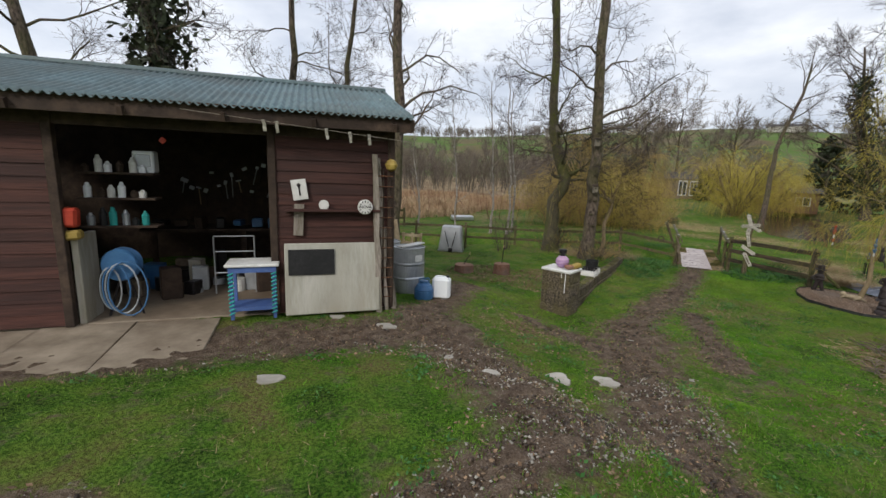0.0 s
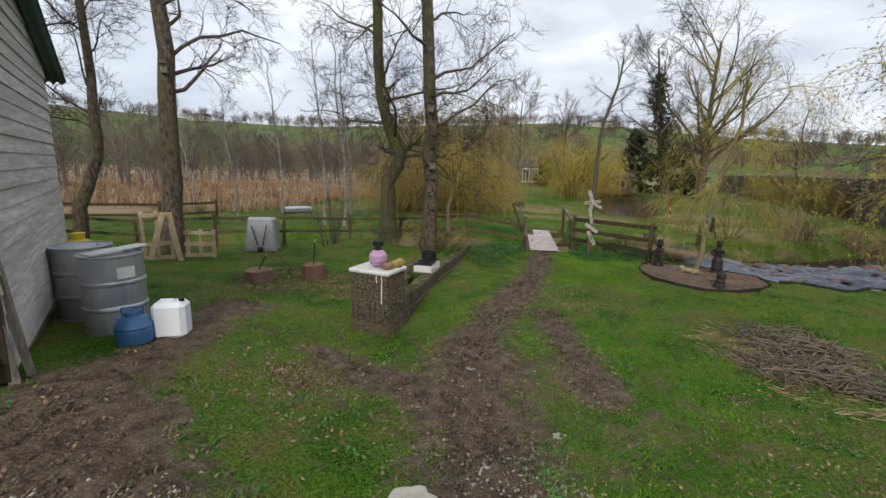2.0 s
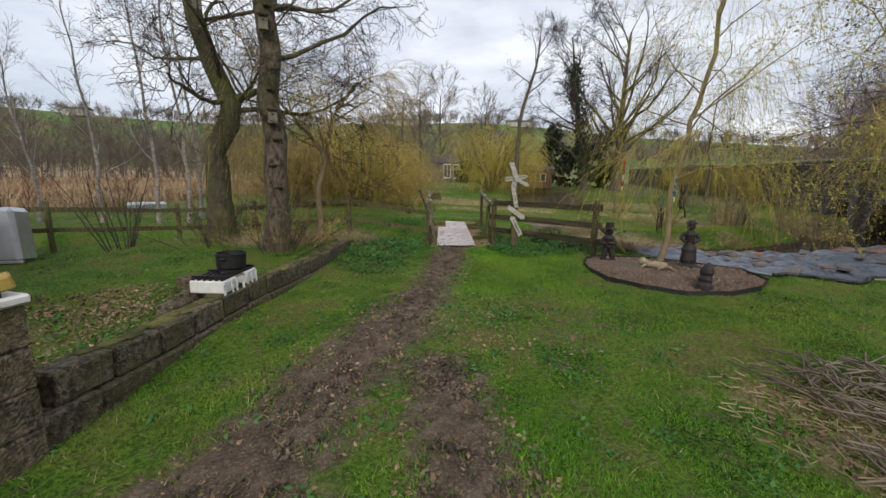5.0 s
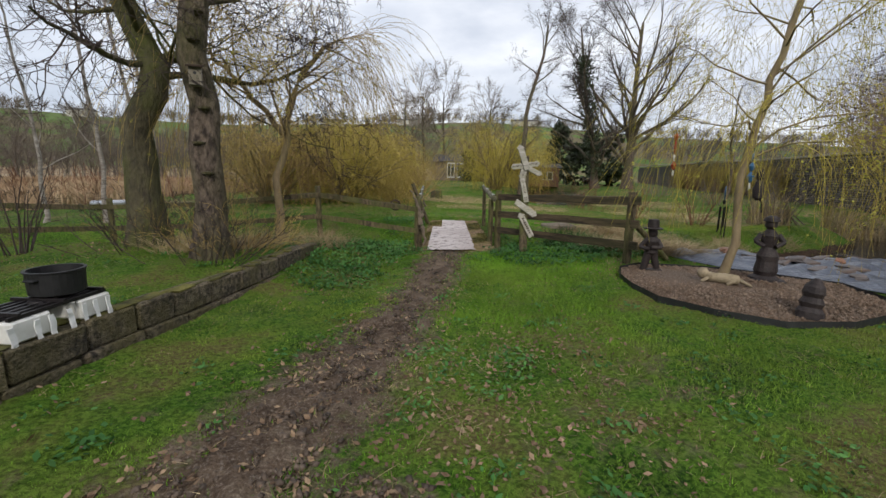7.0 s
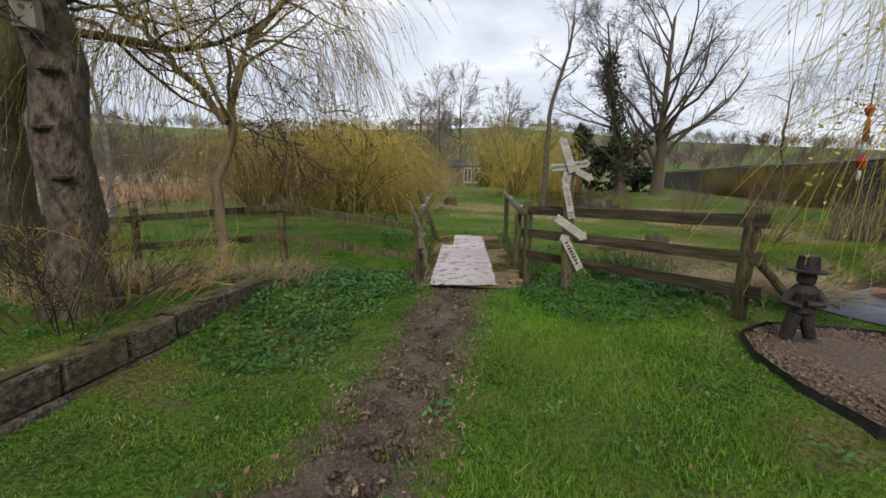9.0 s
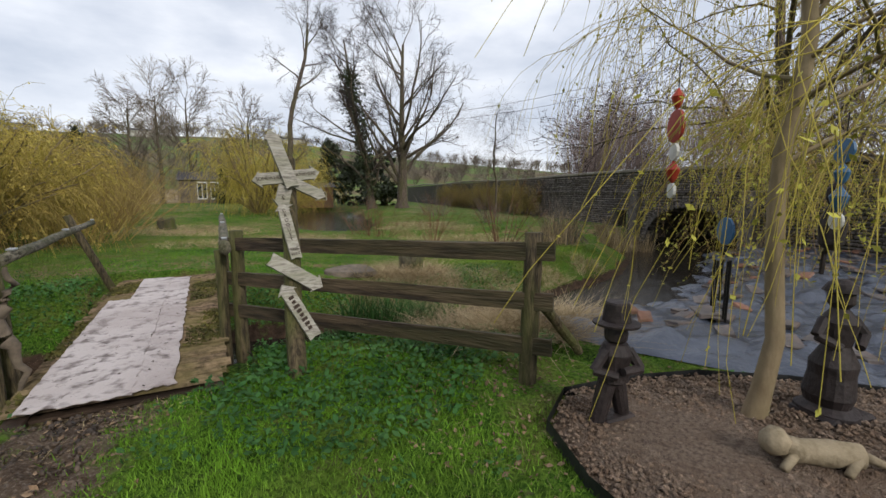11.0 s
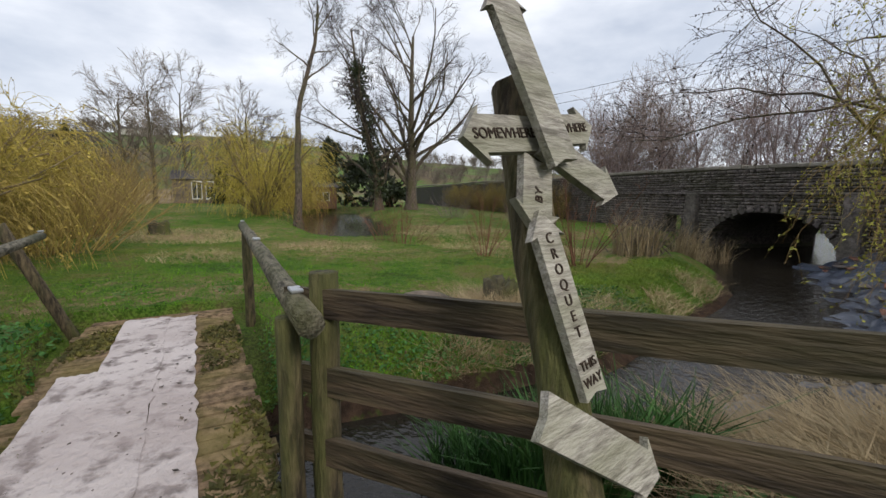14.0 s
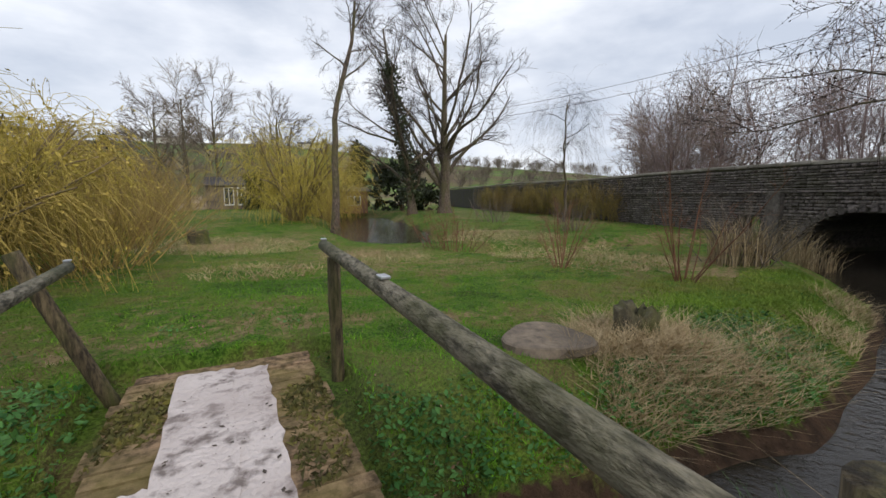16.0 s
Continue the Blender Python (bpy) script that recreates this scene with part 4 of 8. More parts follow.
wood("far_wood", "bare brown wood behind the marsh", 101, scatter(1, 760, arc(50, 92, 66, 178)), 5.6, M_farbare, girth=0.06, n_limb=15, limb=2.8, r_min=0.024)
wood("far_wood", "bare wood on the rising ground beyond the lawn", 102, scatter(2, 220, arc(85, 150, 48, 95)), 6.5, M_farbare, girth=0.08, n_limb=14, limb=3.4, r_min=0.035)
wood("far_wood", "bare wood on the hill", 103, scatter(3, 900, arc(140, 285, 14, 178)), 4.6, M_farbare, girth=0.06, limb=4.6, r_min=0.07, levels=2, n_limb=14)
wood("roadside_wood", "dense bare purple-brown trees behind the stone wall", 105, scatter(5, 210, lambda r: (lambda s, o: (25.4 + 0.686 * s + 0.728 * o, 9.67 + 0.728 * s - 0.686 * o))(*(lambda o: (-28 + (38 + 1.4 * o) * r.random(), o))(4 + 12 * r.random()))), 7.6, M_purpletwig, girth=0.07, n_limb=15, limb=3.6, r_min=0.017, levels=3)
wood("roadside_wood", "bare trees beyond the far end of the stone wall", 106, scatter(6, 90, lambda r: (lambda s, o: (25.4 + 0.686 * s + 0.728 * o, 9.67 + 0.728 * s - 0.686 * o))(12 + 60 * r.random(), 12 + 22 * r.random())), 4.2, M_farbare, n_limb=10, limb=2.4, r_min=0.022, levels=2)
wood("marsh_scrub", "brown twiggy scrub and reeds in the marsh", 107, scatter(7, 240, lambda r: (-30 + 36 * r.random(), 24 + 22 * r.random())), 1.5, M_redtwig, girth=0.02, n_limb=8, limb=0.7, r_min=0.01, levels=1)
wood("hedge_bank", "bare scrub hedge along the foot of the wall", 108, scatter(8, 230, lambda r: (lambda s, o: (25.4 + 0.686 * s - 0.728 * o, 9.67 + 0.728 * s + 0.686 * o))(11 + 24 * r.random(), 0.4 + 1.0 * r.random())), 2.1, M_hedge, girth=0.02, n_limb=12, limb=0.9, r_min=0.008, levels=2)
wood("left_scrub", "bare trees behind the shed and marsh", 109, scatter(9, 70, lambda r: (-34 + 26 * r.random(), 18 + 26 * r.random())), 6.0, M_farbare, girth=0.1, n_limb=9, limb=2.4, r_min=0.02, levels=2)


def reeds(name, label, seed, centres, material, n, h, r):
    rng = np.random.default_rng(seed)
    V = []
    for cx, cy, cr in centres:
        m = int(n * cr)
        a, d = rng.random(m) * 6.28, cr * np.sqrt(rng.random(m))
        x, y = cx + d * np.cos(a), cy + d * np.sin(a)
        z = heights(x, y)[0]
        b = np.stack([x, y, z], 1)
        hh = h * (0.5 + 0.7 * rng.random(m))
        lean = rng.normal(size=(m, 2)) * 0.3
        t = b + np.stack([lean[:, 0] * hh, lean[:, 1] * hh, hh * 0.9], 1)
        w = np.stack([rng.normal(size=m), rng.normal(size=m), np.zeros(m)], 1)
        w /= np.linalg.norm(w, axis=1, keepdims=True)
        w *= r
        mid = (b + t) / 2 + np.stack([-lean[:, 0] * hh * 0.2, -lean[:, 1] * hh * 0.2, hh * 0.12], 1)
        V.append(np.stack([b - w, b + w, mid + w * 0.8, mid - w * 0.8, mid - w * 0.8, mid + w * 0.8, t + w * 0.15, t - w * 0.15], 1).reshape(-1, 3))
    V = np.concatenate(V)
    return fast(name, V, np.arange(len(V)).reshape(-1, 4), material, kind="stuff", label=label)


reeds("reed_bed", "tan dead reeds round the marsh water", 201, [(-25, 34, 7), (-12, 33, 6), (-2, 31, 5), (3, 36, 5), (-20, 46, 10), (-5, 47, 9), (8, 42, 5), (-36, 40, 8)], M_reed, 620, 0.6, 0.03)
reeds("reed_tuft", "dead pale rushes by the stream and wall", 202, [(23.4, 11.6, 0.8), (19.6, 13.0, 0.55), (21.2, 11.9, 0.4), (24.3, 7.0, 0.8)], M_straw, 500, 1.0, 0.008)
reeds("rush_tuft", "green and straw rushes hanging over the stream", 203, [(10.4, 12.1, 0.4), (10.75, 11.85, 0.35), (10.8, 12.9, 0.35), (11.3, 12.4, 0.3)], M_weed, 1900, 0.62, 0.008)


def house(name, at, label, w, d, h, roof_h, turn, walls, windows):
    e = thing(name, (at[0], at[1], gz(*at) - 0.1), label, "building", "", turn)
    part("wall", one_box((w, d, h), (0, 0, h / 2)), walls, e)
    bm = bmesh.new()
    vs = [bm.verts.new(c) for c in ((-w / 2 - .3, -d / 2 - .3, h), (w / 2 + .3, -d / 2 - .3, h), (w / 2 + .3, d / 2 + .3, h), (-w / 2 - .3, d / 2 + .3, h), (-w / 2 - .3, 0, h + roof_h), (w / 2 + .3, 0, h + roof_h))]
    for f in ((0, 1, 5, 4), (2, 3, 4, 5), (0, 4, 3), (1, 2, 5), (3, 2, 1, 0)):
        bm.faces.new([vs[i] for i in f])
    part("roof", bm, M_rooftile, e)
    for wx, wz, ww, wh in windows:
        win = part("window", one_box((ww, 0.08, wh), (wx, -d / 2 - 0.02, wz)), M_white, e)
        part("pane", one_box((ww * 0.38, 0.03, wh * 0.86), (wx - ww * 0.23, -d / 2 - 0.07, wz)), M_glass, win)
        part("pane", one_box((ww * 0.38, 0.03, wh * 0.86), (wx + ww * 0.23, -d / 2 - 0.07, wz)), M_glass, win)
    return e


house("garden_house", (40.0, 70.0), "brown garden house with tall white windows beyond the lawn", 5, 4, 3.2, 1.2, -35, M_oldwood, [(0.2, 1.8, 1.2, 2.4), (1.7, 1.8, 1.0, 2.4)])
house("red_shed", (38.0, 46.0), "small red-brown shed with a low roof beside the pond", 5, 4, 2.1, 0.5, -35, M_brickred, [(1.2, 1.2, 1.3, 0.9)])
for i, (bx, by, w) in enumerate([(150, 190, 13), (95, 215, 10), (60, 230, 9), (-40, 230, 8)]):
    house("farm_building", (bx, by), "pale farm building on the distant hillside", w, 6, 2.4, 1.2, -30, M_render, [])


def evergreen(at, label, seed, r, h, cone=False):
    rng = np.random.default_rng(seed)
    e = thing("conifer" if cone else "evergreen_bush", (at[0], at[1], gz(*at) - 0.1), label, "tree" if cone else "shrub")
    pts, rad = stem(rng, [(0, 0, 0), (0, 0, h * 0.5), (0, 0, h * 0.95)], 0.16, 0.04)
    V, Fc = tubes([(pts, rad)], 8)
    fast("trunk", V, Fc, M_bark, e)
    l1 = sprout(rng, pts, rad, 46 if cone else 30, r * 1.2, 1.3, n=5, droop=0.03, t0=0.08, by_height=0.9 if cone else 0.35, thin=0.4, rmin=0.012)
    l2 = sprout(rng, l1[0], l1[1], 6, r * 0.35, 0.8, n=3, wob=0.2, rmin=0.008, by_height=0.2)
    V, Fc = tubes([l1, l2], 3)
    fast("branches", V, Fc, M_twigs, e)
    V, Fc = leaves(rng, l2[0], 14, 0.3, spread=0.12)
    fast("foliage", V, Fc, M_ivy, e)


evergreen((40.2, 63.0), "dark evergreen bush beside the garden house", 301, 2.0, 4.2)
evergreen((52, 57), "dark conifer near the broad bare tree", 302, 2.6, 9, True)
evergreen((43, 42), "dark evergreen mass below the broad bare tree", 303, 3.6, 4.2)
evergreen((48, 140), "dark conifers on the hill", 304, 4, 12, True)


def ivy_on(at, knots, seed, n, r, label):
    rng = np.random.default_rng(seed)
    p, _ = stem(rng, knots, 0.1, 0.1)
    V, Fc = leaves(rng, p, n, 0.12, t0=0.05, spread=r)
    V[:, 0] += at[0]
    V[:, 1] += at[1]
    V[:, 2] += gz(*at)
    fast("ivy", V, Fc, M_ivy, kind="stuff", label=label)


ivy_on((-7.6, 11.5), [(0, 0, 1.5), (0, 0, 4), (-0.2, 0, 8.5)], 311, 5200, 0.34, "ivy wrapped round the tree behind the shed")
ivy_on((36.0, 35.0), [(0, 0, 1), (-0.6, 0, 4), (-1.3, 0.5, 8), (-1.9, 0.7, 11.5)], 312, 4200, 0.36, "ivy climbing the tree beyond the wall")

# ---- stone wall with a bridge arch ----
WA, WU = Vector((25.4, 9.67, 0)), Vector((0.686, 0.728, 0)).normalized()
WN = Vector((-WU.y, WU.x, 0))
WALL_YAW = math.degrees(math.atan2(WU.y, WU.x))
wall = thing("stone_wall", WA, "long dark rubble stone wall with a pale coping and a low bridge arch over the stream", "wall", turn=WALL_YAW)
TOPZ, BOTZ, THK = 1.25, -2.3, 0.5
ARCHES = [(0.1, 2.15, -1.6, 0.63), (3.9, 0.4, -0.95, 1.0)]


def wall_top(s):
    return TOPZ + 0.05 * math.sin(s * 0.3) + 0.004 * (s - 10)


def open_at(s, z):
    for c, r, spring, rise in ARCHES:
        if abs(s - c) < r and z < spring + math.sqrt(max(r * r - (s - c) ** 2, 0)) * rise:
            return True
    return False


bm = bmesh.new()
S0, S1, DS, DZ = -24.0, 62.0, 0.25, 0.25
cells = [(s, z) for s in np.arange(S0, S1, DS) for z in np.arange(BOTZ, TOPZ - 0.12, DZ) if not open_at(s + DS / 2, z + DZ / 2)]
grid = {}


def gv(s, z, side):
    key = (round(s, 3), round(z, 3), side)
    if key not in grid:
        grid[key] = bm.verts.new((s, side * THK / 2, z))
    return grid[key]


cellset = {(round(s, 3), round(z, 3)) for s, z in cells}
for s, z in cells:
    s2, z2 = s + DS, z + DZ
    bm.faces.new((gv(s, z, 1), gv(s2, z, 1), gv(s2, z2, 1), gv(s, z2, 1)))
    bm.faces.new((gv(s, z2, -1), gv(s2, z2, -1), gv(s2, z, -1), gv(s, z, -1)))
    for ds, dz, a, b in ((-DS, 0, (s, z), (s, z2)), (DS, 0, (s2, z), (s2, z2)), (0, -DZ, (s, z), (s2, z)), (0, DZ, (s, z2), (s2, z2))):
        if (round(s + ds, 3), round(z + dz, 3)) not in cellset:
            bm.faces.new((gv(*a, 1), gv(*b, 1), gv(*b, -1), gv(*a, -1)))
bmesh.ops.recalc_face_normals(bm, faces=bm.faces)
part("core", bm, M_mortar, wall)
bm = bmesh.new()
s = S0
while s < S1:
    ln = random.uniform(0.7, 1.1)
    box(bm, (ln - 0.015, THK + 0.14, 0.12), (s + ln / 2, 0, wall_top(s) - 0.02 + random.uniform(-.01, .01)), (0, 0, 0), 0.02, 0.008)
    s += ln
part("coping", bm, M_coping, wall, "pale rounded coping stones")
srng = np.random.default_rng(77)
SV, SF, k = [], [], 0
CUBE = np.array([(0, 1, 2, 3), (7, 6, 5, 4), (0, 4, 5, 1), (1, 5, 6, 2), (2, 6, 7, 3), (3, 7, 4, 0)])
z = BOTZ + 0.2
stone_cells = []
while z < TOPZ - 0.1:
    hz = srng.uniform(0.07, 0.13)
    s = S0
    while s < 40:
        ls = srng.uniform(0.16, 0.48) * (1 if s < 20 else 2)
        if not open_at(s + ls / 2, z + hz / 2) and not open_at(s + ls * 0.1, z) and not open_at(s + ls * 0.9, z) and z + hz < wall_top(s) - 0.08:
            stone_cells.append((s, z, ls, hz))
        s += ls
    z += hz
near_s = sorted(stone_cells, key=lambda c: abs(c[0] - 6) + 2 * abs(c[1]))[:300]
near_set = set(near_s)


def stone_box(s, z, ls, hz):
    pr = srng.uniform(0.02, 0.075)
    j = srng.uniform(-0.008, 0.008, (8, 3))
    a, b, c, d = s + 0.01, s + ls - 0.01, z + 0.008, z + hz - 0.008
    v = np.array([(a, THK / 2 - .05, c), (b, THK / 2 - .05, c), (b, THK / 2 - .05, d), (a, THK / 2 - .05, d), (a + .01, THK / 2 + pr, c + .01), (b - .01, THK / 2 + pr, c + .01), (b - .01, THK / 2 + pr, d - .01), (a + .01, THK / 2 + pr, d - .01)])
    return v + j


for cel in stone_cells:
    if cel not in near_set:
        SV.append(stone_box(*cel))
        SF.append(CUBE[:, ::-1] + k)
        k += 8
fast("stones", np.concatenate(SV), np.concatenate(SF), M_stone, wall, kind="stuff")
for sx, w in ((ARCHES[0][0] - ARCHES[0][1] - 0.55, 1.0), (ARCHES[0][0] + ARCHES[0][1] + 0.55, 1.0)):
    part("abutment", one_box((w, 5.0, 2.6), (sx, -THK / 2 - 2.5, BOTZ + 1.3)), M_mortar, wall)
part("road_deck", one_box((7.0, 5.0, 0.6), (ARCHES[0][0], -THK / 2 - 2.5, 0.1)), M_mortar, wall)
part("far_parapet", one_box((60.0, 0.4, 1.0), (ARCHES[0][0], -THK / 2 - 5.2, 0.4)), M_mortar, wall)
bm = bmesh.new()
for i in range(14):
    a, b = math.pi * i / 14, math.pi * (i + 1) / 14
    c_, r_ = ARCHES[0][0], ARCHES[0][1] + 0.04
    q = [(c_ + r_ * math.cos(k), y, ARCHES[0][2] + r_ * ARCHES[0][3] * math.sin(k)) for k, y in ((a, -0.2), (b, -0.2), (b, -5.2), (a, -5.2))]
    bm.faces.new([bm.verts.new(p) for p in q])
part("arch_barrel", bm, M_stone, wall, "dark stone lining of the arch")
for sx, w in ((-2.35, 0.5), (2.9, 0.5)):
    part("buttress", one_box((w, 0.3, 2.7), (sx, THK / 2 + 0.1, -1.0), (0, 0, 0), 0.03, 0.01), M_stone, wall)
part("string_course", one_box((44.0, 0.16, 0.07), (-2.0, THK / 2 + 0.06, 0.33), (0, 0, 0), 0.01, 0.006), M_stone, wall)
for c, r, spring, rise in ARCHES[:1]:
    for i in range(25):
        a = math.pi * (i + 0.5) / 25
        x, zz = c + (r + 0.1) * math.cos(a), spring + (r * rise + 0.1) * math.sin(a)
        part("voussoir", one_box((0.17, THK + 0.12, 0.24), (x, 0.01, zz), (0, math.degrees(math.atan2(math.cos(a) * rise, math.sin(a))), 0), 0.02, 0.01), M_stone, wall)


# ---- the open shed ----
SU, SN = Vector((math.cos(radians(17)), math.sin(radians(17)), 0)), Vector((-math.sin(radians(17)), math.cos(radians(17)), 0))
SC = Vector((-0.78, 5.78, 0))
SHED_FLOOR = -0.46
shed = thing("open_shed", (SC.x, SC.y, SHED_FLOOR), "dark brown boarded open-fronted shed with a corrugated teal roof", "shed", turn=17)
# local: x along the front (negative to the open side), y into the depth, z from the floor
W0, OPEN0, OPEN1, DEPTH, EAVE = -7.4, -4.08, -1.62, 4.2, 2.76


def boards(x0, x1, z0, z1, y, name, axis_x=True, parent=shed, h=0.155, material=None):
    z, rows = z0, []
    while z < z1 - 0.02:
        hh = min(h, z1 - z)
        if axis_x:
            bm = one_box((x1 - x0, 0.022, hh + 0.012), ((x0 + x1) / 2, y - 0.006, z + hh / 2), (-5, 0, 0), 0, 0.004)
        else:
            bm = one_box((0.022, x1 - x0, hh + 0.012), (y + 0.006, (x0 + x1) / 2, z + hh / 2), (0, -5, 0), 0, 0.004)
        part(name, bm, material or M_rustplank, parent)
        z += hh


part("wall_lining", one_box((OPEN0 - W0, 0.05, 2.66), ((W0 + OPEN0) / 2, 0.05, 1.33)), M_darkwood, shed)
part("wall_lining", one_box((-OPEN1, 0.05, 2.66), (OPEN1 / 2, 0.05, 1.33)), M_darkwood, shed)
part("wall_lining", one_box((-W0, 0.05, 3.1), (W0 / 2, DEPTH, 1.55)), M_darkwood, shed)
part("wall_lining", one_box((0.05, DEPTH - 0.1, 2.7), (-0.04, DEPTH / 2, 1.35)), M_darkwood, shed)
part("wall_lining", one_box((0.05, DEPTH - 0.1, 2.7), (W0, DEPTH / 2, 1.35)), M_darkwood, shed)
boards(W0, OPEN0 - 0.02, 0.02, 2.62, 0.0, "board")
boards(OPEN1, -0.05, 0.02, 2.62, 0.0, "board")
boards(0.05, DEPTH - 0.1, 0.02, 2.62, 0.0, "side_board", False, material=M_paleboard)
z = 2.62
while z < 3.45:
    inset = -0.45 + (z + 0.155 - 2.78) / 0.76 * 2.55
    boards(max(inset, 0.05), min(4.65 - inset, DEPTH - 0.1), z, z + 0.155, 0.0, "side_board", False, material=M_paleboard)
    z += 0.155
for px in (OPEN0, OPEN1 - 0.03, -0.02):
    part("post", one_box((0.1, 0.1, 2.66), (px, 0.0, 1.33), (0, 0, 0), 0.006), M_darkwood, shed)
part("fascia", one_box((-W0 + 0.4, 0.04, 0.2), (W0 / 2 + 0.0, -0.36, EAVE - 0.06)), M_darkwood, shed)
part("head_beam", one_box((-W0, 0.09, 0.22), (W0 / 2, 0.02, 2.6)), M_darkwood, shed)
part("stone_pier", one_box((0.08, 0.5, 1.15), (OPEN0 + 0.1, 0.3, 0.575), (0, 0, 0), 0.01), M_panel, shed, "pale dirty board inside the opening")


def corrugated(x0, x1, y0, z0, y1, z1, pitch=0.095, amp=0.02):
    n = int((x1 - x0) / pitch * 6)
    V, Fc = [], []
    steps = 8
    for i in range(n + 1):
        x = x0 + (x1 - x0) * i / n
        w = amp * math.sin(2 * math.pi * (x - x0) / pitch)
        for j in range(steps + 1):
            f = j / steps
            sag = 0.02 * math.sin(f * 9 + x) * 0.3
            V.append((x, y0 + (y1 - y0) * f, z0 + (z1 - z0) * f + w + sag))
    for i in range(n):
        for j in range(steps):
            a = i * (steps + 1) + j
            Fc.append((a, a + steps + 1, a + steps + 2, a + 1))
    return V, Fc


for yy in ((-0.45, EAVE + 0.02, 2.1, 3.54), (DEPTH + 0.3, EAVE + 0.02, 2.1, 3.54)):
    V, Fc = corrugated(W0 - 0.3, 0.22, yy[0], yy[1], yy[2], yy[3])
    rf = fast("roof_sheet", V, Fc, M_roof, shed, "weathered teal corrugated roofing")
    rf.modifiers.new("thickness", "SOLIDIFY").thickness = 0.006
part("ridge_cap", one_rod((W0 - 0.3, 2.1, 3.54), (0.24, 2.1, 3.54), 0.06, 8), M_roof, shed)
for i in range(8):
    x = W0 + i * 1.05
    part("rafter", one_box((0.05, 2.7, 0.1), (x, 0.85, 3.04), (17.2, 0, 0)), M_darkwood, shed)
part("barge_board", one_box((0.03, 2.7, 0.16), (0.2, 0.85, 3.08), (17.2, 0, 0)), M_darkwood, shed)
part("floor_slab", one_box((-W0 - 0.1, DEPTH - 0.1, 0.25), (W0 / 2, DEPTH / 2, -0.122), (0, 0, 0), 0.01), M_floor, shed, "wet concrete floor")
for i in range(5):
    part("apron_slab", one_box((1.0, 1.5 + 0.15 * (i % 2), 0.2), (W0 + 0.45 + i * 1.02, -0.78, -0.115), (1.2, 0, 0), 0.01, 0.01), M_floor, shed, "worn concrete apron slab")


def shed_at(x, y, z=0.0):
    p = SC + SU * x + SN * y
    return (p.x, p.y, SHED_FLOOR + z)


# ---- things on and before the shed ----
pn = thing("leaning_board", shed_at(-0.86, -0.16, 0.0), "dirty cream board with a black panel, against the shed front", "board", turn=17)
part("panel", one_box((1.32, 0.045, 1.02), (0, 0, 0.53), (-4, 0, 0), 0.012), M_panel, pn)
part("blackboard", one_box((0.62, 0.012, 0.36), (-0.3, -0.028, 0.78), (-4, 0, 0), 0.004), M_black, pn, "black chalkboard panel")
sh = thing("wall_shelf", shed_at(-0.85, -0.02, 1.5), "narrow dark wooden shelf on the shed front", "shelf", turn=17)
part("shelf_board", one_box((1.3, 0.16, 0.035), (0, -0.08, 0), (0, 0, 0), 0.004), M_rustplank, sh)


def wall_sign(name, x, z, label, r=0.0, size=None, tilt=0.0, y=-0.05, material=M_white):
    e = thing(name, shed_at(x, y, z), label, "sign", turn=17)
    if r:
        bm = lathe([(r, 0), (r, 0.012), (r * 0.9, 0.02)], 28)
        bmesh.ops.rotate(bm, verts=bm.verts, cent=(0, 0, 0), matrix=Matrix.Rotation(radians(90), 3, "X"))
        part("disc", bm, material, e)
    else:
        part("board", one_box((size[0], 0.02, size[1]), (0, 0, 0), (0, tilt, 0), 0.004), material, e)
    return e


def lettering(text, size, parent, m, material=M_black, name="lettering", depth=0.002):
    cu = bpy.data.curves.new(name, "FONT")
    cu.body, cu.size, cu.extrude = text, size, depth
    cu.align_x, cu.align_y = "CENTER", "CENTER"
    ob = new(name, cu)
    bpy.context.view_layer.update()
    me = bpy.data.meshes.new_from_object(ob.evaluated_get(bpy.context.evaluated_depsgraph_get()))
    bpy.data.objects.remove(ob)
    me.materials.clear()
    me.materials.append(material)
    o2 = new(name, me)
    o2.parent = parent
    o2.matrix_basis = m
    return o2


ck = wall_sign("round_sign", -0.42, 1.56, "round white dial sign with black letters on the shed front", r=0.105, y=-0.2)
lettering("NOW", 0.06, ck, pose(0, -0.024, 0, 90, 0, 0))
for i in range(12):
    a = i * math.pi / 6
    part("mark", one_box((0.012, 0.004, 0.028), (0.078 * math.sin(a), -0.022, 0.078 * math.cos(a)), (0, math.degrees(a), 0)), M_black, ck)
wall_sign("white_bowl", -0.98, 1.575, "small white half-round dish on the shed shelf", r=0.07, y=-0.1)
ky = wall_sign("key_sign", -1.3, 1.78, "tilted off-white plaque with a dark key shape", size=(0.2, 0.28), tilt=-8, y=-0.07)
part("key_shape", one_box((0.02, 0.006, 0.12), (0.0, -0.013, -0.02), (0, -8, 0)), M_blackiron, ky)
bmk = lathe([(0.026, 0), (0.026, 0.006)], 16)
bmesh.ops.rotate(bmk, verts=bmk.verts, cent=(0, 0, 0), matrix=Matrix.Rotation(radians(90), 3, "X"))
bmesh.ops.translate(bmk, verts=bmk.verts, vec=(-0.01, -0.012, 0.06))
part("key_ring", bmk, M_blackiron, ky)
hb = thing("hanging_plank", shed_at(-1.32, -0.06, 1.14), "short brown plank hanging on the door post", "board", turn=17)
part("plank_body", one_box((0.13, 0.025, 0.44), (0, 0, 0.22), (0, 3, 0), 0.004), M_greywood, hb)

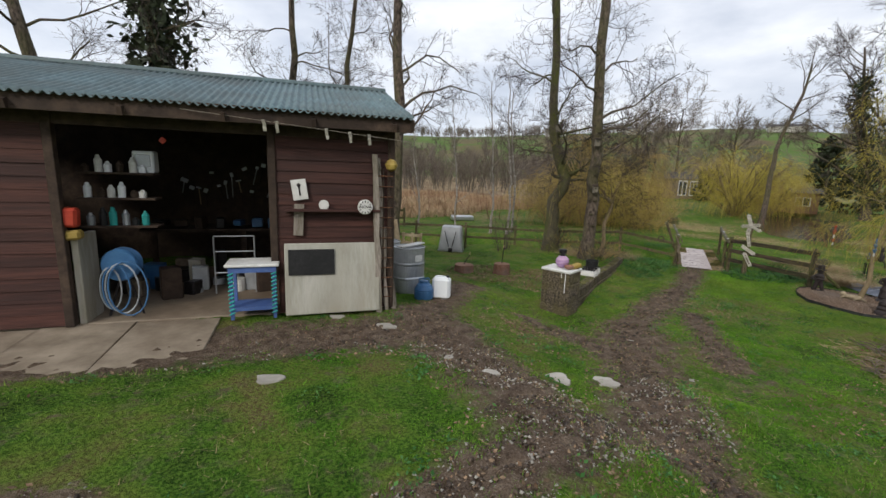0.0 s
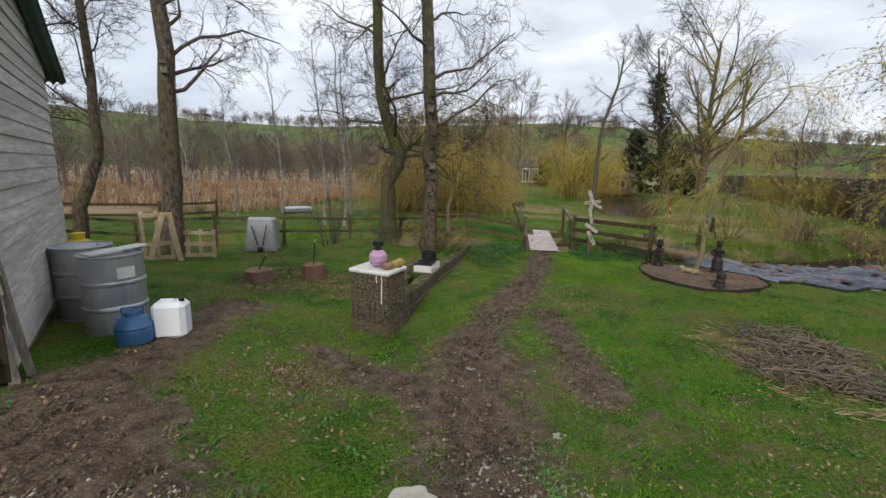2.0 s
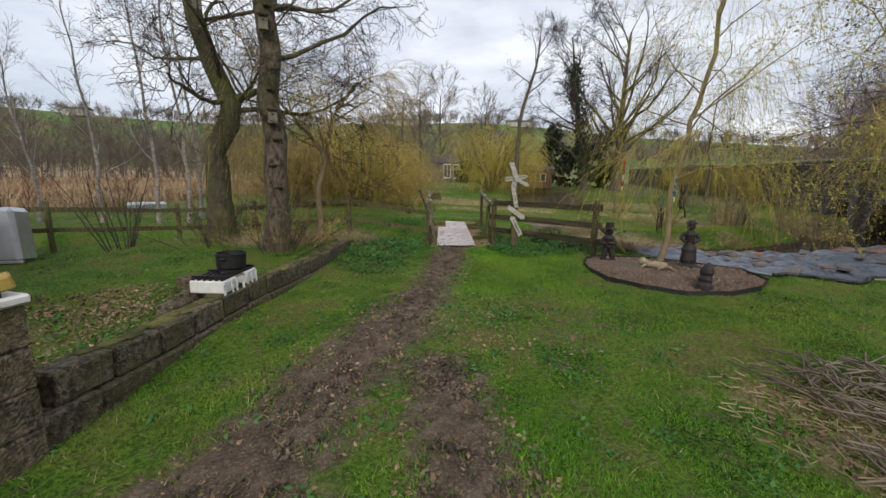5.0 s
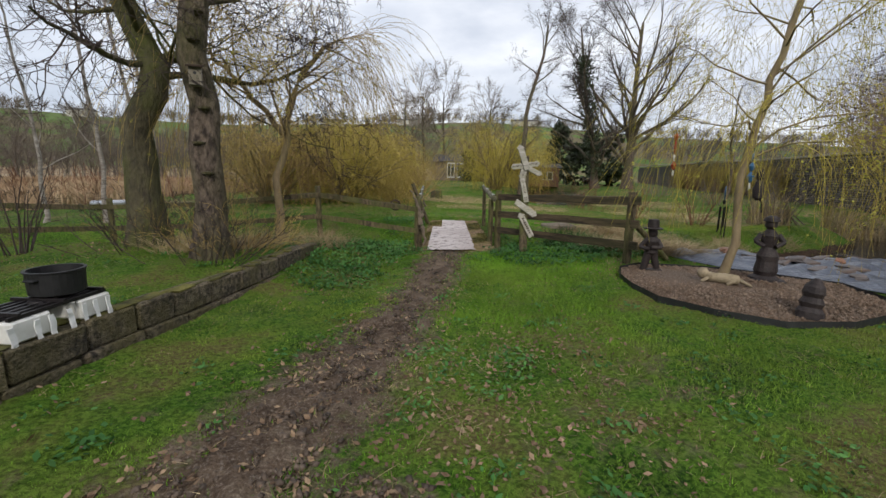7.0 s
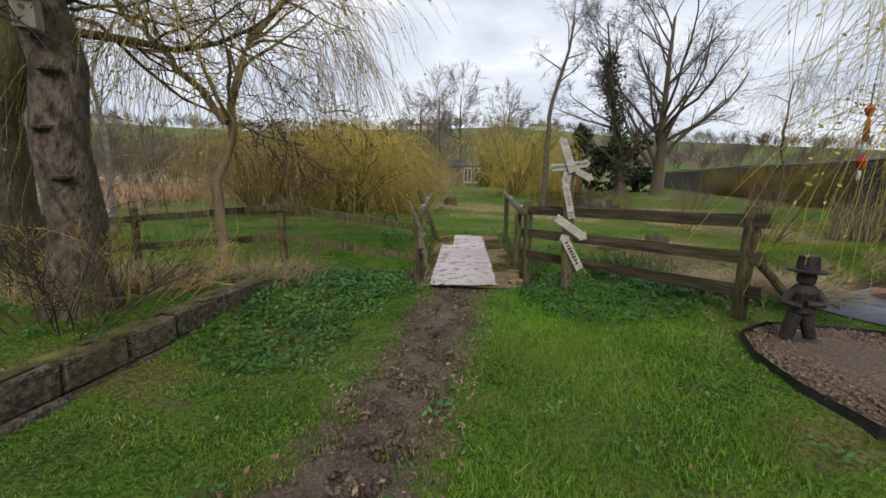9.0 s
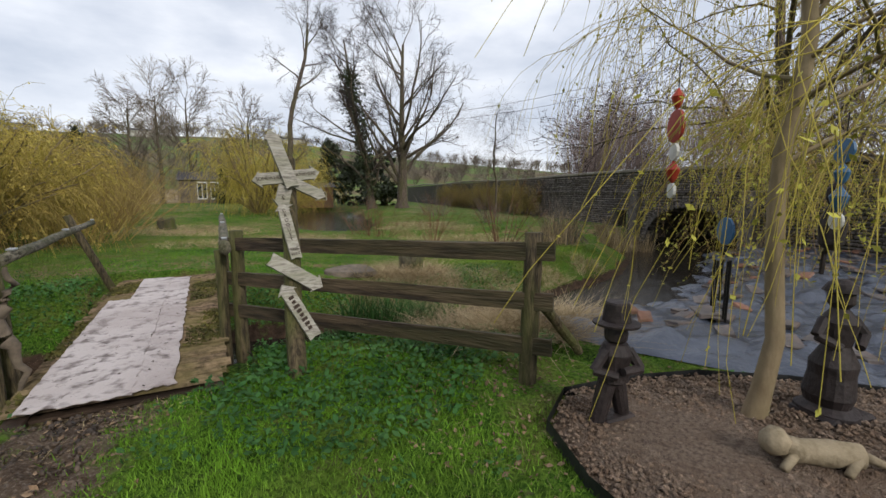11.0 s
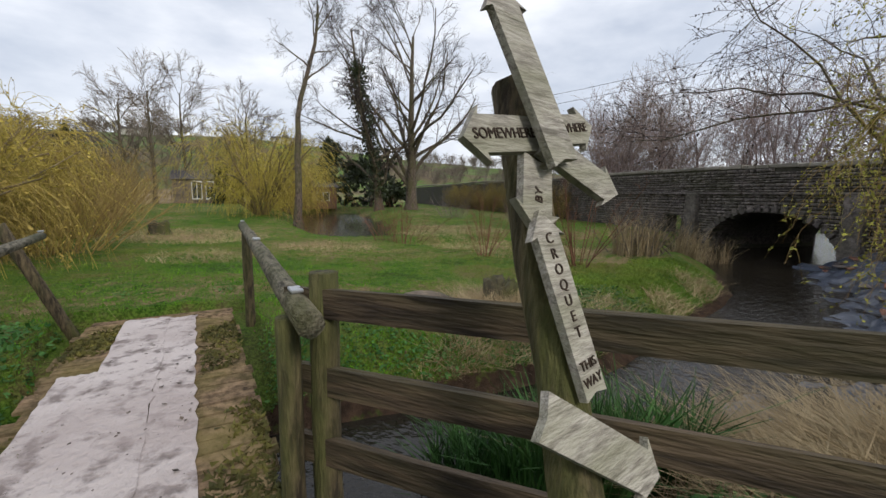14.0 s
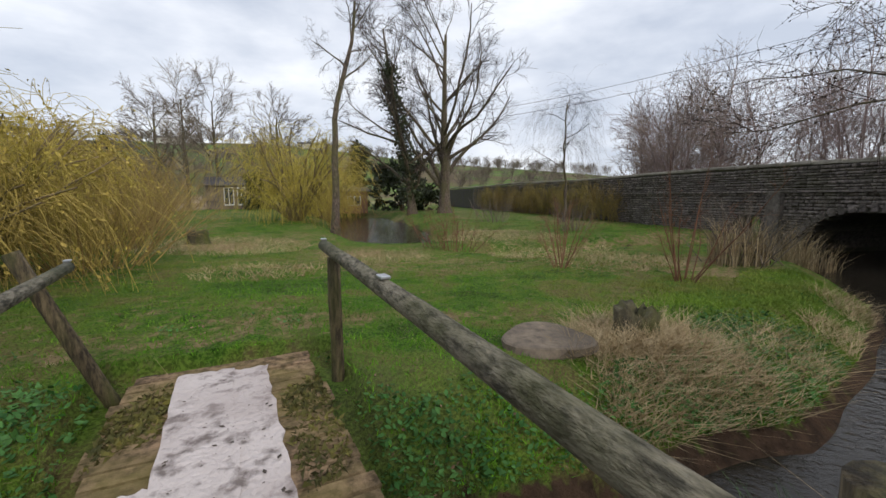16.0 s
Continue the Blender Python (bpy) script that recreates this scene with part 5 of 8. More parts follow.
tl = thing("trellis", shed_at(-0.14, -0.12, 0), "narrow dark metal and wood trellis against the shed corner", "trellis", turn=17)
for x in (-0.13, 0.0, 0.12):
    part("upright", one_rod((x, 0, 0.1), (x * 0.8, 0.05, 2.1), 0.012, 6), M_darkwood, tl)
for i in range(13):
    part("rung", one_rod((-0.15, 0, 0.2 + i * 0.15), (0.13, 0, 0.2 + i * 0.15), 0.008, 5), M_rust, tl)
cp = thing("weathered_poles", shed_at(-0.2, -0.12, -0.05), "split grey poles and old boards standing at the shed corner", "poles", turn=17)
for x0, y0, x1, z1, w in ((0.0, -0.05, -0.08, 2.35, 0.075), (0.12, 0.02, -0.02, 2.3, 0.06), (0.24, 0.1, 0.0, 2.2, 0.06), (0.3, 0.3, 0.05, 2.25, 0.05)):
    part("pole", one_plank((x0, y0, 0), (x1, y0 + 0.05, z1), w, 0.05, up=(1, 0, 0), wob=0.01, steps=8), M_greywood, cp)
part("yellow_float", lathe([(0.02, 0), (0.07, 0.03), (0.09, 0.09), (0.06, 0.15), (0.02, 0.17)], 14, (0.16, -0.02, 2.12)), M_yellow, cp, "yellow plastic float")
ln = thing("peg_line", shed_at(-1.2, -0.42, 2.69), "string with pegs and rag scraps along the shed eave", "string", turn=17)
part("string", one_rod((-1.4, 0, 0.02), (1.4, -0.02, -0.22), 0.004, 4, steps=4), M_greywood, ln)
for x in (-0.5, -0.35, 0.25, 0.55, 0.8):
    part("rag", one_plank((x, 0, -0.08 - x * 0.08), (x + 0.02, 0, -0.22 - x * 0.08), 0.035, 0.008, up=(1, 0, 0)), M_signwood, ln)

# work table, cable reel and shelves inside
tb = thing("work_table", shed_at(-1.93, 0.0, 0.0), "blue-painted work table with a white top and turquoise cord", "table", turn=17)
part("tabletop", one_box((0.68, 0.46, 0.04), (0, 0, 0.76), (0, 0, 0), 0.008), M_white, tb)
part("apron", one_box((0.6, 0.4, 0.08), (0, 0, 0.7)), M_bluetrim, tb)
for sx in (-1, 1):
    for sy in (-1, 1):
        part("leg", one_box((0.045, 0.045, 0.68), (sx * 0.27, sy * 0.17, 0.34), (0, 0, 0), 0.004), M_bluetrim, tb)
    cord = bmesh.new()
    for i in range(11):
        rod(cord, (sx * 0.27 - 0.035, -0.2, 0.08 + i * 0.055), (sx * 0.27 + 0.035, -0.2, 0.11 + i * 0.055), 0.012, 6)
    part("cord", cord, M_teal, tb, "turquoise cord wound round the leg")
part("low_shelf", one_box((0.6, 0.38, 0.05), (0, 0, 0.15)), M_bluetrim, tb)
rl = thing("hose_reel", shed_at(-3.6, 0.35, 0.0), "blue hose reel with loops of pale hose", "hose reel", turn=17)
bm = lathe([(0.02, 0), (0.2, 0.0), (0.22, 0.03), (0.1, 0.05), (0.1, 0.17), (0.22, 0.19), (0.2, 0.22), (0.02, 0.22)], 22)
bmesh.ops.rotate(bm, verts=bm.verts, cent=(0, 0, 0), matrix=Matrix.Rotation(radians(90), 3, "X"))
bmesh.ops.translate(bm, verts=bm.verts, vec=(0, 0.1, 0.72))
part("drum", bm, M_blueplastic, rl)
part("stand", rod(one_rod((-0.2, 0, 0), (0, 0.02, 0.7), 0.015), (0.2, 0, 0), (0, 0.02, 0.7), 0.015), M_blackiron, rl)
for q in range(4):
    bm = bmesh.new()
    ra, rb, cx = 0.12 + 0.035 * q, 0.28 + 0.03 * q, -0.1 + 0.07 * q
    for i in range(18):
        a, b = 2 * math.pi * i / 18, 2 * math.pi * (i + 1) / 18
        rod(bm, (cx + ra * math.cos(a), -0.16 - q * 0.015, 0.42 + rb * math.sin(a)), (cx + ra * math.cos(b), -0.16 - q * 0.015, 0.42 + rb * math.sin(b)), 0.011, 6)
    part("hose_loop", bm, M_blueplastic if q % 2 else M_steel, rl)
sf = thing("tool_shelf", shed_at(-3.85, 0.5, 1.2), "dark shelves crowded with tins and bottles", "shelf", turn=17)
for z in (0, 0.38, 0.72):
    part("shelf_board", one_box((0.9, 0.3, 0.025), (0.2, 0.15, z)), M_darkwood, sf)
for z in (0, 0.38, 0.72):
    for i in range(6):
        x, h = -0.15 + i * 0.13 + random.uniform(-.02, .02), random.uniform(0.1, 0.26)
        t = thing("tin" if i % 2 else "bottle", shed_at(-3.85 + x, 0.6, 1.2125 + z), random.choice(("grey paint tin on the shed shelf", "dusty plastic bottle on the shed shelf")), "container", "containers on the shed shelves", 17)
        part("body", lathe([(0.045, 0), (0.047, h * 0.7), (0.03, h * 0.8), (0.018, h)], 12), (M_steel, M_whiteplastic, M_black, M_darkwood, M_teal, M_white)[(i * 2 + int(z * 5)) % 6], t)
rb_ = thing("gas_lighter_box", shed_at(-4.0, 0.05, 1.28), "red and yellow plastic fuel cans hanging at the door post", "can", turn=17)
part("can", one_box((0.16, 0.14, 0.24), (0.02, 0, 0.1), (0, 4, 0), 0.03), M_red, rb_, "red can")
part("can", one_box((0.2, 0.14, 0.12), (0.02, 0, -0.12), (0, -5, 0), 0.03), M_yellow, rb_, "yellow can")
wb = thing("long_bench", shed_at(-2.4, 2.9, 0.0), "dark workbench cluttered with tools at the back of the shed", "bench", turn=17)
part("bench_top", one_box((3.4, 0.7, 0.05), (0, 0, 0.86)), M_darkwood, wb)
for x in (-1.5, 0, 1.5):
    part("leg", one_box((0.08, 0.08, 0.84), (x, -0.25, 0.42)), M_darkwood, wb)
part("ledge_strip", one_box((0.5, 0.03, 0.03), (0.9, -0.36, 0.93)), M_white, wb)
for i in range(9):
    x = -3.8 + i * 0.33
    t = thing("clutter_box", shed_at(x, 2.75, 0.885), random.choice(("grey metal box on the workbench", "dark tool case on the workbench")), "box", "boxes on the workbench", 17 + random.uniform(-20, 20))
    part("body", one_box((random.uniform(.14, .26), .22, random.uniform(.1, .24)), (0, 0, 0.1), (0, 0, 0), 0.012), random.choice((M_steel, M_blackiron, M_darkwood, M_blueplastic)), t)
rk = thing("metal_rack", shed_at(-2.35, 1.2, 0.0), "light metal rack frame inside the shed", "rack", turn=17)
for x in (-0.3, 0.3):
    part("upright", one_rod((x, 0, 0), (x, 0, 0.95), 0.012), M_steel, rk)
for z in (0.35, 0.7, 0.95):
    part("bar", one_rod((-0.3, 0, z), (0.3, 0, z), 0.01), M_steel, rk)


for i in range(30):
    x, y, z = -3.95 + 2.2 * random.random(), 1.0 + 1.7 * random.random(), 0.0
    t = thing("tool_box" if i % 3 else "paint_can", shed_at(x, y, z + 0.003), random.choice(("dusty grey box on the shed floor", "dark metal can on the shed floor", "old machine part on the shed floor")), "clutter", "clutter on the shed floor", 17 + random.uniform(-30, 30))
    hh = random.uniform(0.14, 0.5)
    if i % 3:
        part("body", one_box((random.uniform(.16, .4), random.uniform(.16, .3), hh), (0, 0, hh / 2), (0, 0, 0), 0.015, 0.01), random.choice((M_steel, M_blackiron, M_darkwood, M_panel, M_blueplastic, M_oldwood)), t)
    else:
        part("body", lathe([(0.1, 0), (0.105, 0.01), (0.1, hh * 0.6), (0.103, hh * 0.62), (0.09, hh * 0.62)], 16), random.choice((M_steel, M_white, M_blackiron)), t)
for i in range(16):
    x, z = -3.7 + 2.1 * i / 16, random.uniform(1.5, 2.1)
    t = thing("hand_tool", shed_at(x, DEPTH - 0.08, z), "hand tool hanging on the back wall of the shed", "tool", "tools on the shed wall", 17)
    part("shaft", one_rod((0, 0, 0), (random.uniform(-.1, .1), 0, -random.uniform(.2, .5)), 0.012, 6), random.choice((M_steel, M_palletwood, M_darkwood)), t)
    part("head", one_box((random.uniform(.06, .16), 0.03, random.uniform(.03, .1)), (0, 0, 0), (0, random.uniform(-30, 30), 0), 0.006), M_steel, t)
ht = thing("red_heart", shed_at(-2.95, 0.12, 2.36), "small red heart hanging inside the shed opening", "ornament", turn=17)
part("heart", one_box((0.07, 0.02, 0.07), (0, 0, 0), (0, 45, 0), 0.008), M_red, ht)
part("thread", one_rod((0, 0, 0.04), (0, 0, 0.2), 0.002, 4), M_black, ht)
ws = thing("white_case", shed_at(-3.35, 0.75, 1.93), "dusty white appliance on the top shelf", "appliance", turn=17)
part("body", one_box((0.26, 0.22, 0.3), (0, 0, 0.15), (0, 0, 0), 0.02), M_whiteplastic, ws)
part("front_panel", one_box((0.18, 0.012, 0.16), (0, -0.115, 0.17), (0, 0, 0), 0.004), M_steel, ws)


def drum(at, label, turn=0, dent=True):
    e = thing("oil_drum", (at[0], at[1], gz(*at) - 0.02), label, "drum", "galvanised drums by the shed", turn)
    prof = [(0.28, 0), (0.292, 0.0), (0.292, 0.02), (0.284, 0.03)]
    for z in (0.3, 0.58):
        prof += [(0.284, z - 0.03), (0.294, z - 0.01), (0.294, z + 0.01), (0.284, z + 0.03)]
    prof += [(0.284, 0.86), (0.294, 0.872), (0.294, 0.885), (0.278, 0.885), (0.276, 0.868), (0.01, 0.868)]
    bm = lathe([(r * 1.04, z) for r, z in prof], 36)
    if dent:
        for v in bm.verts:
            if v.co.y < -0.1 and 0.15 < v.co.z < 0.62:
                v.co *= Vector((1, 1 - 0.2 * max(0, 1 - abs(v.co.x - 0.05) / 0.2) * max(0, 1 - abs(v.co.z - 0.4) / 0.22), 1)).to_tuple() and 1
                v.co.y += 0.07 * max(0, 1 - abs(v.co.x - 0.05) / 0.2) * max(0, 1 - abs(v.co.z - 0.4) / 0.22)
    part("shell", bm, M_steel, e)
    part("bung", lathe([(0.035, 0.868), (0.035, 0.885)], 12, (0.15, 0.1, 0)), M_steel, e)
    return e


d1 = drum((-0.62, 7.42), "dented galvanised steel drum with a paper label, behind the shed corner", 20)
part("paper_label", one_box((0.17, 0.004, 0.12), (0.11, -0.272, 0.7), (0, 0, 20)), M_white, d1, "white printed label")
d2 = drum((-1.15, 8.1), "galvanised steel drum standing behind the dented one", 0, False)
cr = thing("dark_crate", (-1.42, 8.72, gz(-1.42, 8.72) - 0.01), "dark slatted crate between the drums and the shed side", "crate", turn=17)
for i in range(5):
    part("slat", one_box((0.32, 0.3, 0.09), (0, 0, 0.05 + i * 0.115), (0, 0, 0), 0.01, 0.004), M_blackiron, cr)
gb3 = thing("gas_bottle", (-1.42, 8.72, gz(-1.42, 8.72) + 0.56), "squat yellow gas bottle standing on the dark crate", "gas bottle")
part("shell", lathe([(0.1, 0), (0.15, 0.03), (0.155, 0.2), (0.13, 0.27), (0.05, 0.31)], 20), M_gasyellow, gb3)
part("collar", lathe([(0.07, 0.3), (0.075, 0.38), (0.06, 0.385)], 14), M_gasyellow, gb3)
pb = thing("loose_board", (-0.62, 7.42, gz(-0.62, 7.42) + 0.878), "white painted offcut lying across the drum top", "board", turn=-40)
part("board_body", one_box((0.16, 0.62, 0.02), (0, 0.05, 0.012), (2, 0, 0), 0.004), M_white, pb)

jc = thing("jerrycan", (0.02, 6.98, gz(0.02, 6.98) - 0.01), "translucent white plastic jerrycan standing in the grass", "jerrycan", turn=-8)
part("body", one_box((0.33, 0.24, 0.4), (0, 0, 0.2), (0, 0, 0), 0.045), M_whiteplastic, jc)
part("cap", lathe([(0.028, 0), (0.028, 0.035)], 12, (0.11, 0, 0.395)), M_black, jc, "black screw cap")
part("handle", one_box((0.14, 0.03, 0.03), (-0.03, 0, 0.41), (0, 0, 0), 0.008), M_whiteplastic, jc)
bc = thing("water_container", (-0.3, 6.88, gz(-0.3, 6.88) - 0.01), "squat blue plastic container beside the jerrycan", "container", turn=10)
part("body", lathe([(0.15, 0), (0.17, 0.02), (0.175, 0.15), (0.17, 0.17), (0.175, 0.19), (0.13, 0.27), (0.08, 0.3), (0.075, 0.34)], 22), M_blueplastic, bc)
part("handle", rod(rod(one_rod((-0.09, 0, 0.3), (-0.09, 0, 0.38), 0.01, 6), (-0.09, 0, 0.38), (0.09, 0, 0.38), 0.01, 6), (0.09, 0, 0.38), (0.09, 0, 0.3), 0.01, 6), M_blueplastic, bc)


def pallet(at, label, turn, lean, w=0.8, h=0.95, n=5, broken=False):
    e = thing("pallet", (at[0], at[1], gz(*at) - 0.02), label, "pallet", "pallets against the tree", turn)
    rx = lean
    for x in (-w / 2 + 0.05, 0, w / 2 - 0.05):
        part("bearer", one_box((0.07, 0.09, h * (0.7 if broken and x > 0 else 1)), (x, 0, h / 2 * (0.7 if broken and x > 0 else 1)), (rx, 0, 0), 0.004, 0.004), M_palletwood, e)
    for i in range(n):
        if broken and i == 2:
            continue
        part("slat", one_box((w, 0.02, 0.095), (0, -0.06, 0.08 + (h - 0.16) * i / (n - 1)), (rx, random.uniform(-3, 3), 0), 0.003, 0.004), M_palletwood, e)
    return e


pallet((-1.75, 13.2), "broken pale wooden pallet leaning by the tree", 15, -6, 0.65, 1.15, 4, True)
pallet((-0.95, 13.6), "small grey pallet standing on edge", -10, -4, 0.7, 0.7, 3)
for i, (x, y, tz) in enumerate(((-1.72, 13.0, 5), (-1.38, 13.1, -3))):
    e = thing("scrap_board", (x, y, gz(x, y) - 0.02), "tall pallet board leaning on the pallets", "board", "loose pallet boards", 10 * i)
    part("board_body", one_box((0.12, 0.02, 1.15), (0, 0, 0.57), (-8, tz * 3, 0), 0.003, 0.004), M_palletwood, e)

tub = thing("metal_tank", (0.42, 14.35, gz(0.42, 14.35) - 0.02), "shiny galvanised tank standing on end against the fence", "tank", turn=-12)
bm = bmesh.new()
box(bm, (0.86, 0.5, 0.92), (0, 0, 0.46), (-8, 0, 0), 0.07)
for v in bm.verts:
    if v.co.z > 0.5:
        v.co.x *= 0.8
part("shell", bm, M_tin, tub)
part("rim", one_box((0.9, 0.04, 0.05), (0, -0.27, 0.05), (-8, 0, 0), 0.01), M_tin, tub)
for x in (-0.2, 0.2):
    part("strap", one_rod((x, -0.34, 0.75), (x * 0.3, -0.3, 0.2), 0.014, 6), M_blackiron, tub)
part("outlet", lathe([(0.07, 0), (0.08, 0.08), (0.05, 0.14)], 12, (0, -0.3, 0.02)), M_blackiron, tub)


def log_round(at, r, h, label, stick, tilt=(0, 0)):
    e = thing("log_round", (at[0], at[1], gz(*at) - 0.03), label, "log", "sawn logs on the wood chips")
    bm = lathe([(r * 1.05, 0), (r, h * 0.3), (r * 0.97, h), (r * 0.5, h + 0.004), (0.01, h + 0.006)], 20, wob=0.05)
    part("trunk_piece", bm, M_endgrain, e)
    part("bark", lathe([(r * 1.09, 0.0), (r * 1.04, h * 0.3), (r * 1.01, h - 0.01), (r * 0.985, h - 0.012)], 20, wob=0.05), M_brickred, e)
    part("stake", one_rod((0, 0, h), (stick[0], stick[1], h + stick[2]), 0.011, 6), M_blackiron, e)
    part("stake_tip", one_rod((stick[0], stick[1], h + stick[2]), (stick[0] * 1.1, stick[1] * 1.1, h + stick[2] + 0.06), 0.013, 6), M_straw, e)


log_round((0.62, 10.25), 0.24, 0.2, "low split red-brown log with a stick in it", (0.14, 0.0, 0.26))
log_round((1.6, 10.2), 0.2, 0.3, "red-brown sawn log round with a thin upright rod", (0.03, 0.0, 0.42))

# ---- pillar, low wall and outdoor stove ----
P0, P1 = Vector((2.62, 7.62, 0)), Vector((5.62, 12.45, 0))
WLU = (P1 - P0).normalized()
WLA = math.degrees(math.atan2(WLU.y, WLU.x))
pz = -1.0
pil = thing("stone_pillar", (2.355, 7.475, pz - 0.05), "square mossy concrete pillar at the end of the low wall", "pillar", turn=-43)
for i in range(4):
    part("block", one_box((0.58, 0.46, 0.218), (0, 0, 0.11 + i * 0.22), (0, 0, random.uniform(-.6, .6)), 0.012, 0.004), M_concrete, pil)
part("cap_slab", one_box((0.62, 0.5, 0.05), (0, 0, 0.905), (0, 0, 0), 0.012), M_white, pil, "paint-spattered white slab")
for x, z0 in ((0.2, 0.5), (0.12, 0.78)):
    part("paint_drip", one_plank((x, -0.234, 0.88), (x + 0.003, -0.236, z0), 0.012, 0.004, up=(1, 0, 0)), M_paint, pil, "dried white paint drip")
ptop = pz - 0.05 + 0.93
gl = thing("glazed_globe", (2.36, 7.5, ptop), "round lilac and pink glazed globe with a black bowl on top", "ornament")
part("globe", lathe([(0.06, 0), (0.105, 0.04), (0.13, 0.11), (0.12, 0.17), (0.075, 0.22), (0.05, 0.23)], 28), M_purple, gl)
part("bowl", lathe([(0.05, 0.23), (0.055, 0.25), (0.04, 0.27), (0.07, 0.29), (0.075, 0.35), (0.06, 0.36)], 24), M_black, gl, "black glazed bowl")
gb = thing("clay_bowl", (2.45, 7.32, ptop), "small rough brown clay bowl beside the globe", "bowl")
part("body", lathe([(0.045, 0), (0.085, 0.03), (0.09, 0.07), (0.075, 0.075), (0.06, 0.03)], 16, wob=0.08), M_brickred, gb)
ys = thing("yellow_wedge", (2.6, 7.42, ptop), "yellow and black wedge-shaped block on the pillar", "block", turn=20)
part("body", one_box((0.2, 0.12, 0.07), (0, 0, 0.05), (0, -14, 0), 0.01), M_yellow, ys)
part("base", one_box((0.14, 0.1, 0.03), (-0.02, 0, 0.014), (0, 0, 0), 0.004), M_darkwood, ys)

lw = thing("low_wall", (P0.x, P0.y, 0), "low mossy concrete block wall along the muddy path", "wall", turn=WLA)
LWL = (P1 - P0).length
WALL_TOP = lambda s: -0.63 - 0.22 * min(max((s - 0.2) / LWL, 0), 1) - 0.02 * math.sin(s * 2)
for course in range(2):
    s = -0.12 + 0.18 * course
    while s < LWL:
        l = random.uniform(0.38, 0.5)
        p = P0 + WLU * (s + l / 2)
        zt = WALL_TOP(s + l / 2)
        split = zt - 0.2
        lo_z, hi_z = (gz(p.x, p.y) - 0.25, split) if course == 0 else (split + 0.008, zt)
        if hi_z - lo_z > 0.04:
            part("block", one_box((l - 0.012, 0.2 if course else 0.25, hi_z - lo_z), (s + l / 2, random.uniform(-.008, .008), (hi_z + lo_z) / 2), (0, random.uniform(-.6, .6) + 2.4, 0), 0.014, 0.006), M_concrete, lw)
        s += l
for k in range(34):
    s = 0.4 + (LWL - 0.6) * k / 34
    part("moss_pad", one_box((random.uniform(0.12, 0.3), random.uniform(0.05, 0.12), 0.02), (s, random.uniform(-.05, .05), WALL_TOP(s) + 0.004), (0, 2.4, random.uniform(-9, 9)), 0.009, 0.008), M_moss, lw, "moss pad on the wall top")

sv = P0 + WLU * 2.1
st = thing("camp_stove", (sv.x - 0.1, sv.y + 0.02, WALL_TOP(2.1) + 0.012), "white painted brick stove with black iron grate on the low wall", "stove", turn=WLA)
for x in (-0.2, 0.2):
    part("side_block", one_box((0.22, 0.34, 0.12), (x, 0, 0.06), (0, 0, 0), 0.01), M_white, st)
part("back_block", one_box((0.2, 0.2, 0.12), (-0.1, 0.28, 0.06), (0, 0, 0), 0.01), M_concrete, st)
for i in range(6):
    part("grate_bar", one_box((0.6, 0.02, 0.02), (0, -0.14 + i * 0.056, 0.134), (0, 0, 0)), M_blackiron, st)
for x in (-0.26, 0, 0.26):
    part("grate_bar", one_box((0.02, 0.34, 0.018), (x, 0, 0.153)), M_blackiron, st)
part("burner", lathe([(0.05, 0.1), (0.06, 0.12), (0.05, 0.15)], 16), M_blackiron, st)
for i in range(7):
    x = -0.3 + i * 0.1 + random.uniform(-.03, .03)
    part("paint_drip", one_plank((x, -0.178, 0.1), (x + 0.01, -0.18, -0.04 - 0.3 * random.random() ** 2), 0.03, 0.006, up=(1, 0, 0)), M_paint, st, "white paint run down the wall")
pt = thing("cooking_pot", (sv.x - 0.03, sv.y + 0.12, WALL_TOP(2.1) + 0.175), "black cooking pot with a rim, on the stove grate", "pot", turn=WLA)
part("body", lathe([(0.115, 0), (0.14, 0.01), (0.145, 0.14), (0.153, 0.145), (0.153, 0.152), (0.135, 0.152), (0.13, 0.02), (0.01, 0.015)], 28), M_black, pt)
for a in (-1, 1):
    part("handle", one_box((0.04, 0.07, 0.012), (a * 0.155, 0, 0.11), (0, 0, 0), 0.004), M_black, pt)
gb2 = thing("loose_block", (sv.x - 0.55, sv.y - 0.05, gz(sv.x - .55, sv.y) - 0.02), "weathered grey block on the chippings behind the wall", "block", turn=WLA)
part("body", one_box((0.26, 0.2, 0.17), (0, 0, 0.085), (0, 0, 0), 0.015, 0.006), M_concrete, gb2)
gb2 = copy_thing(gb2, pose(sv.x - 0.42, sv.y + 0.3, gz(sv.x - .4, sv.y + .3) - 0.02, 0, 0, WLA + 20))


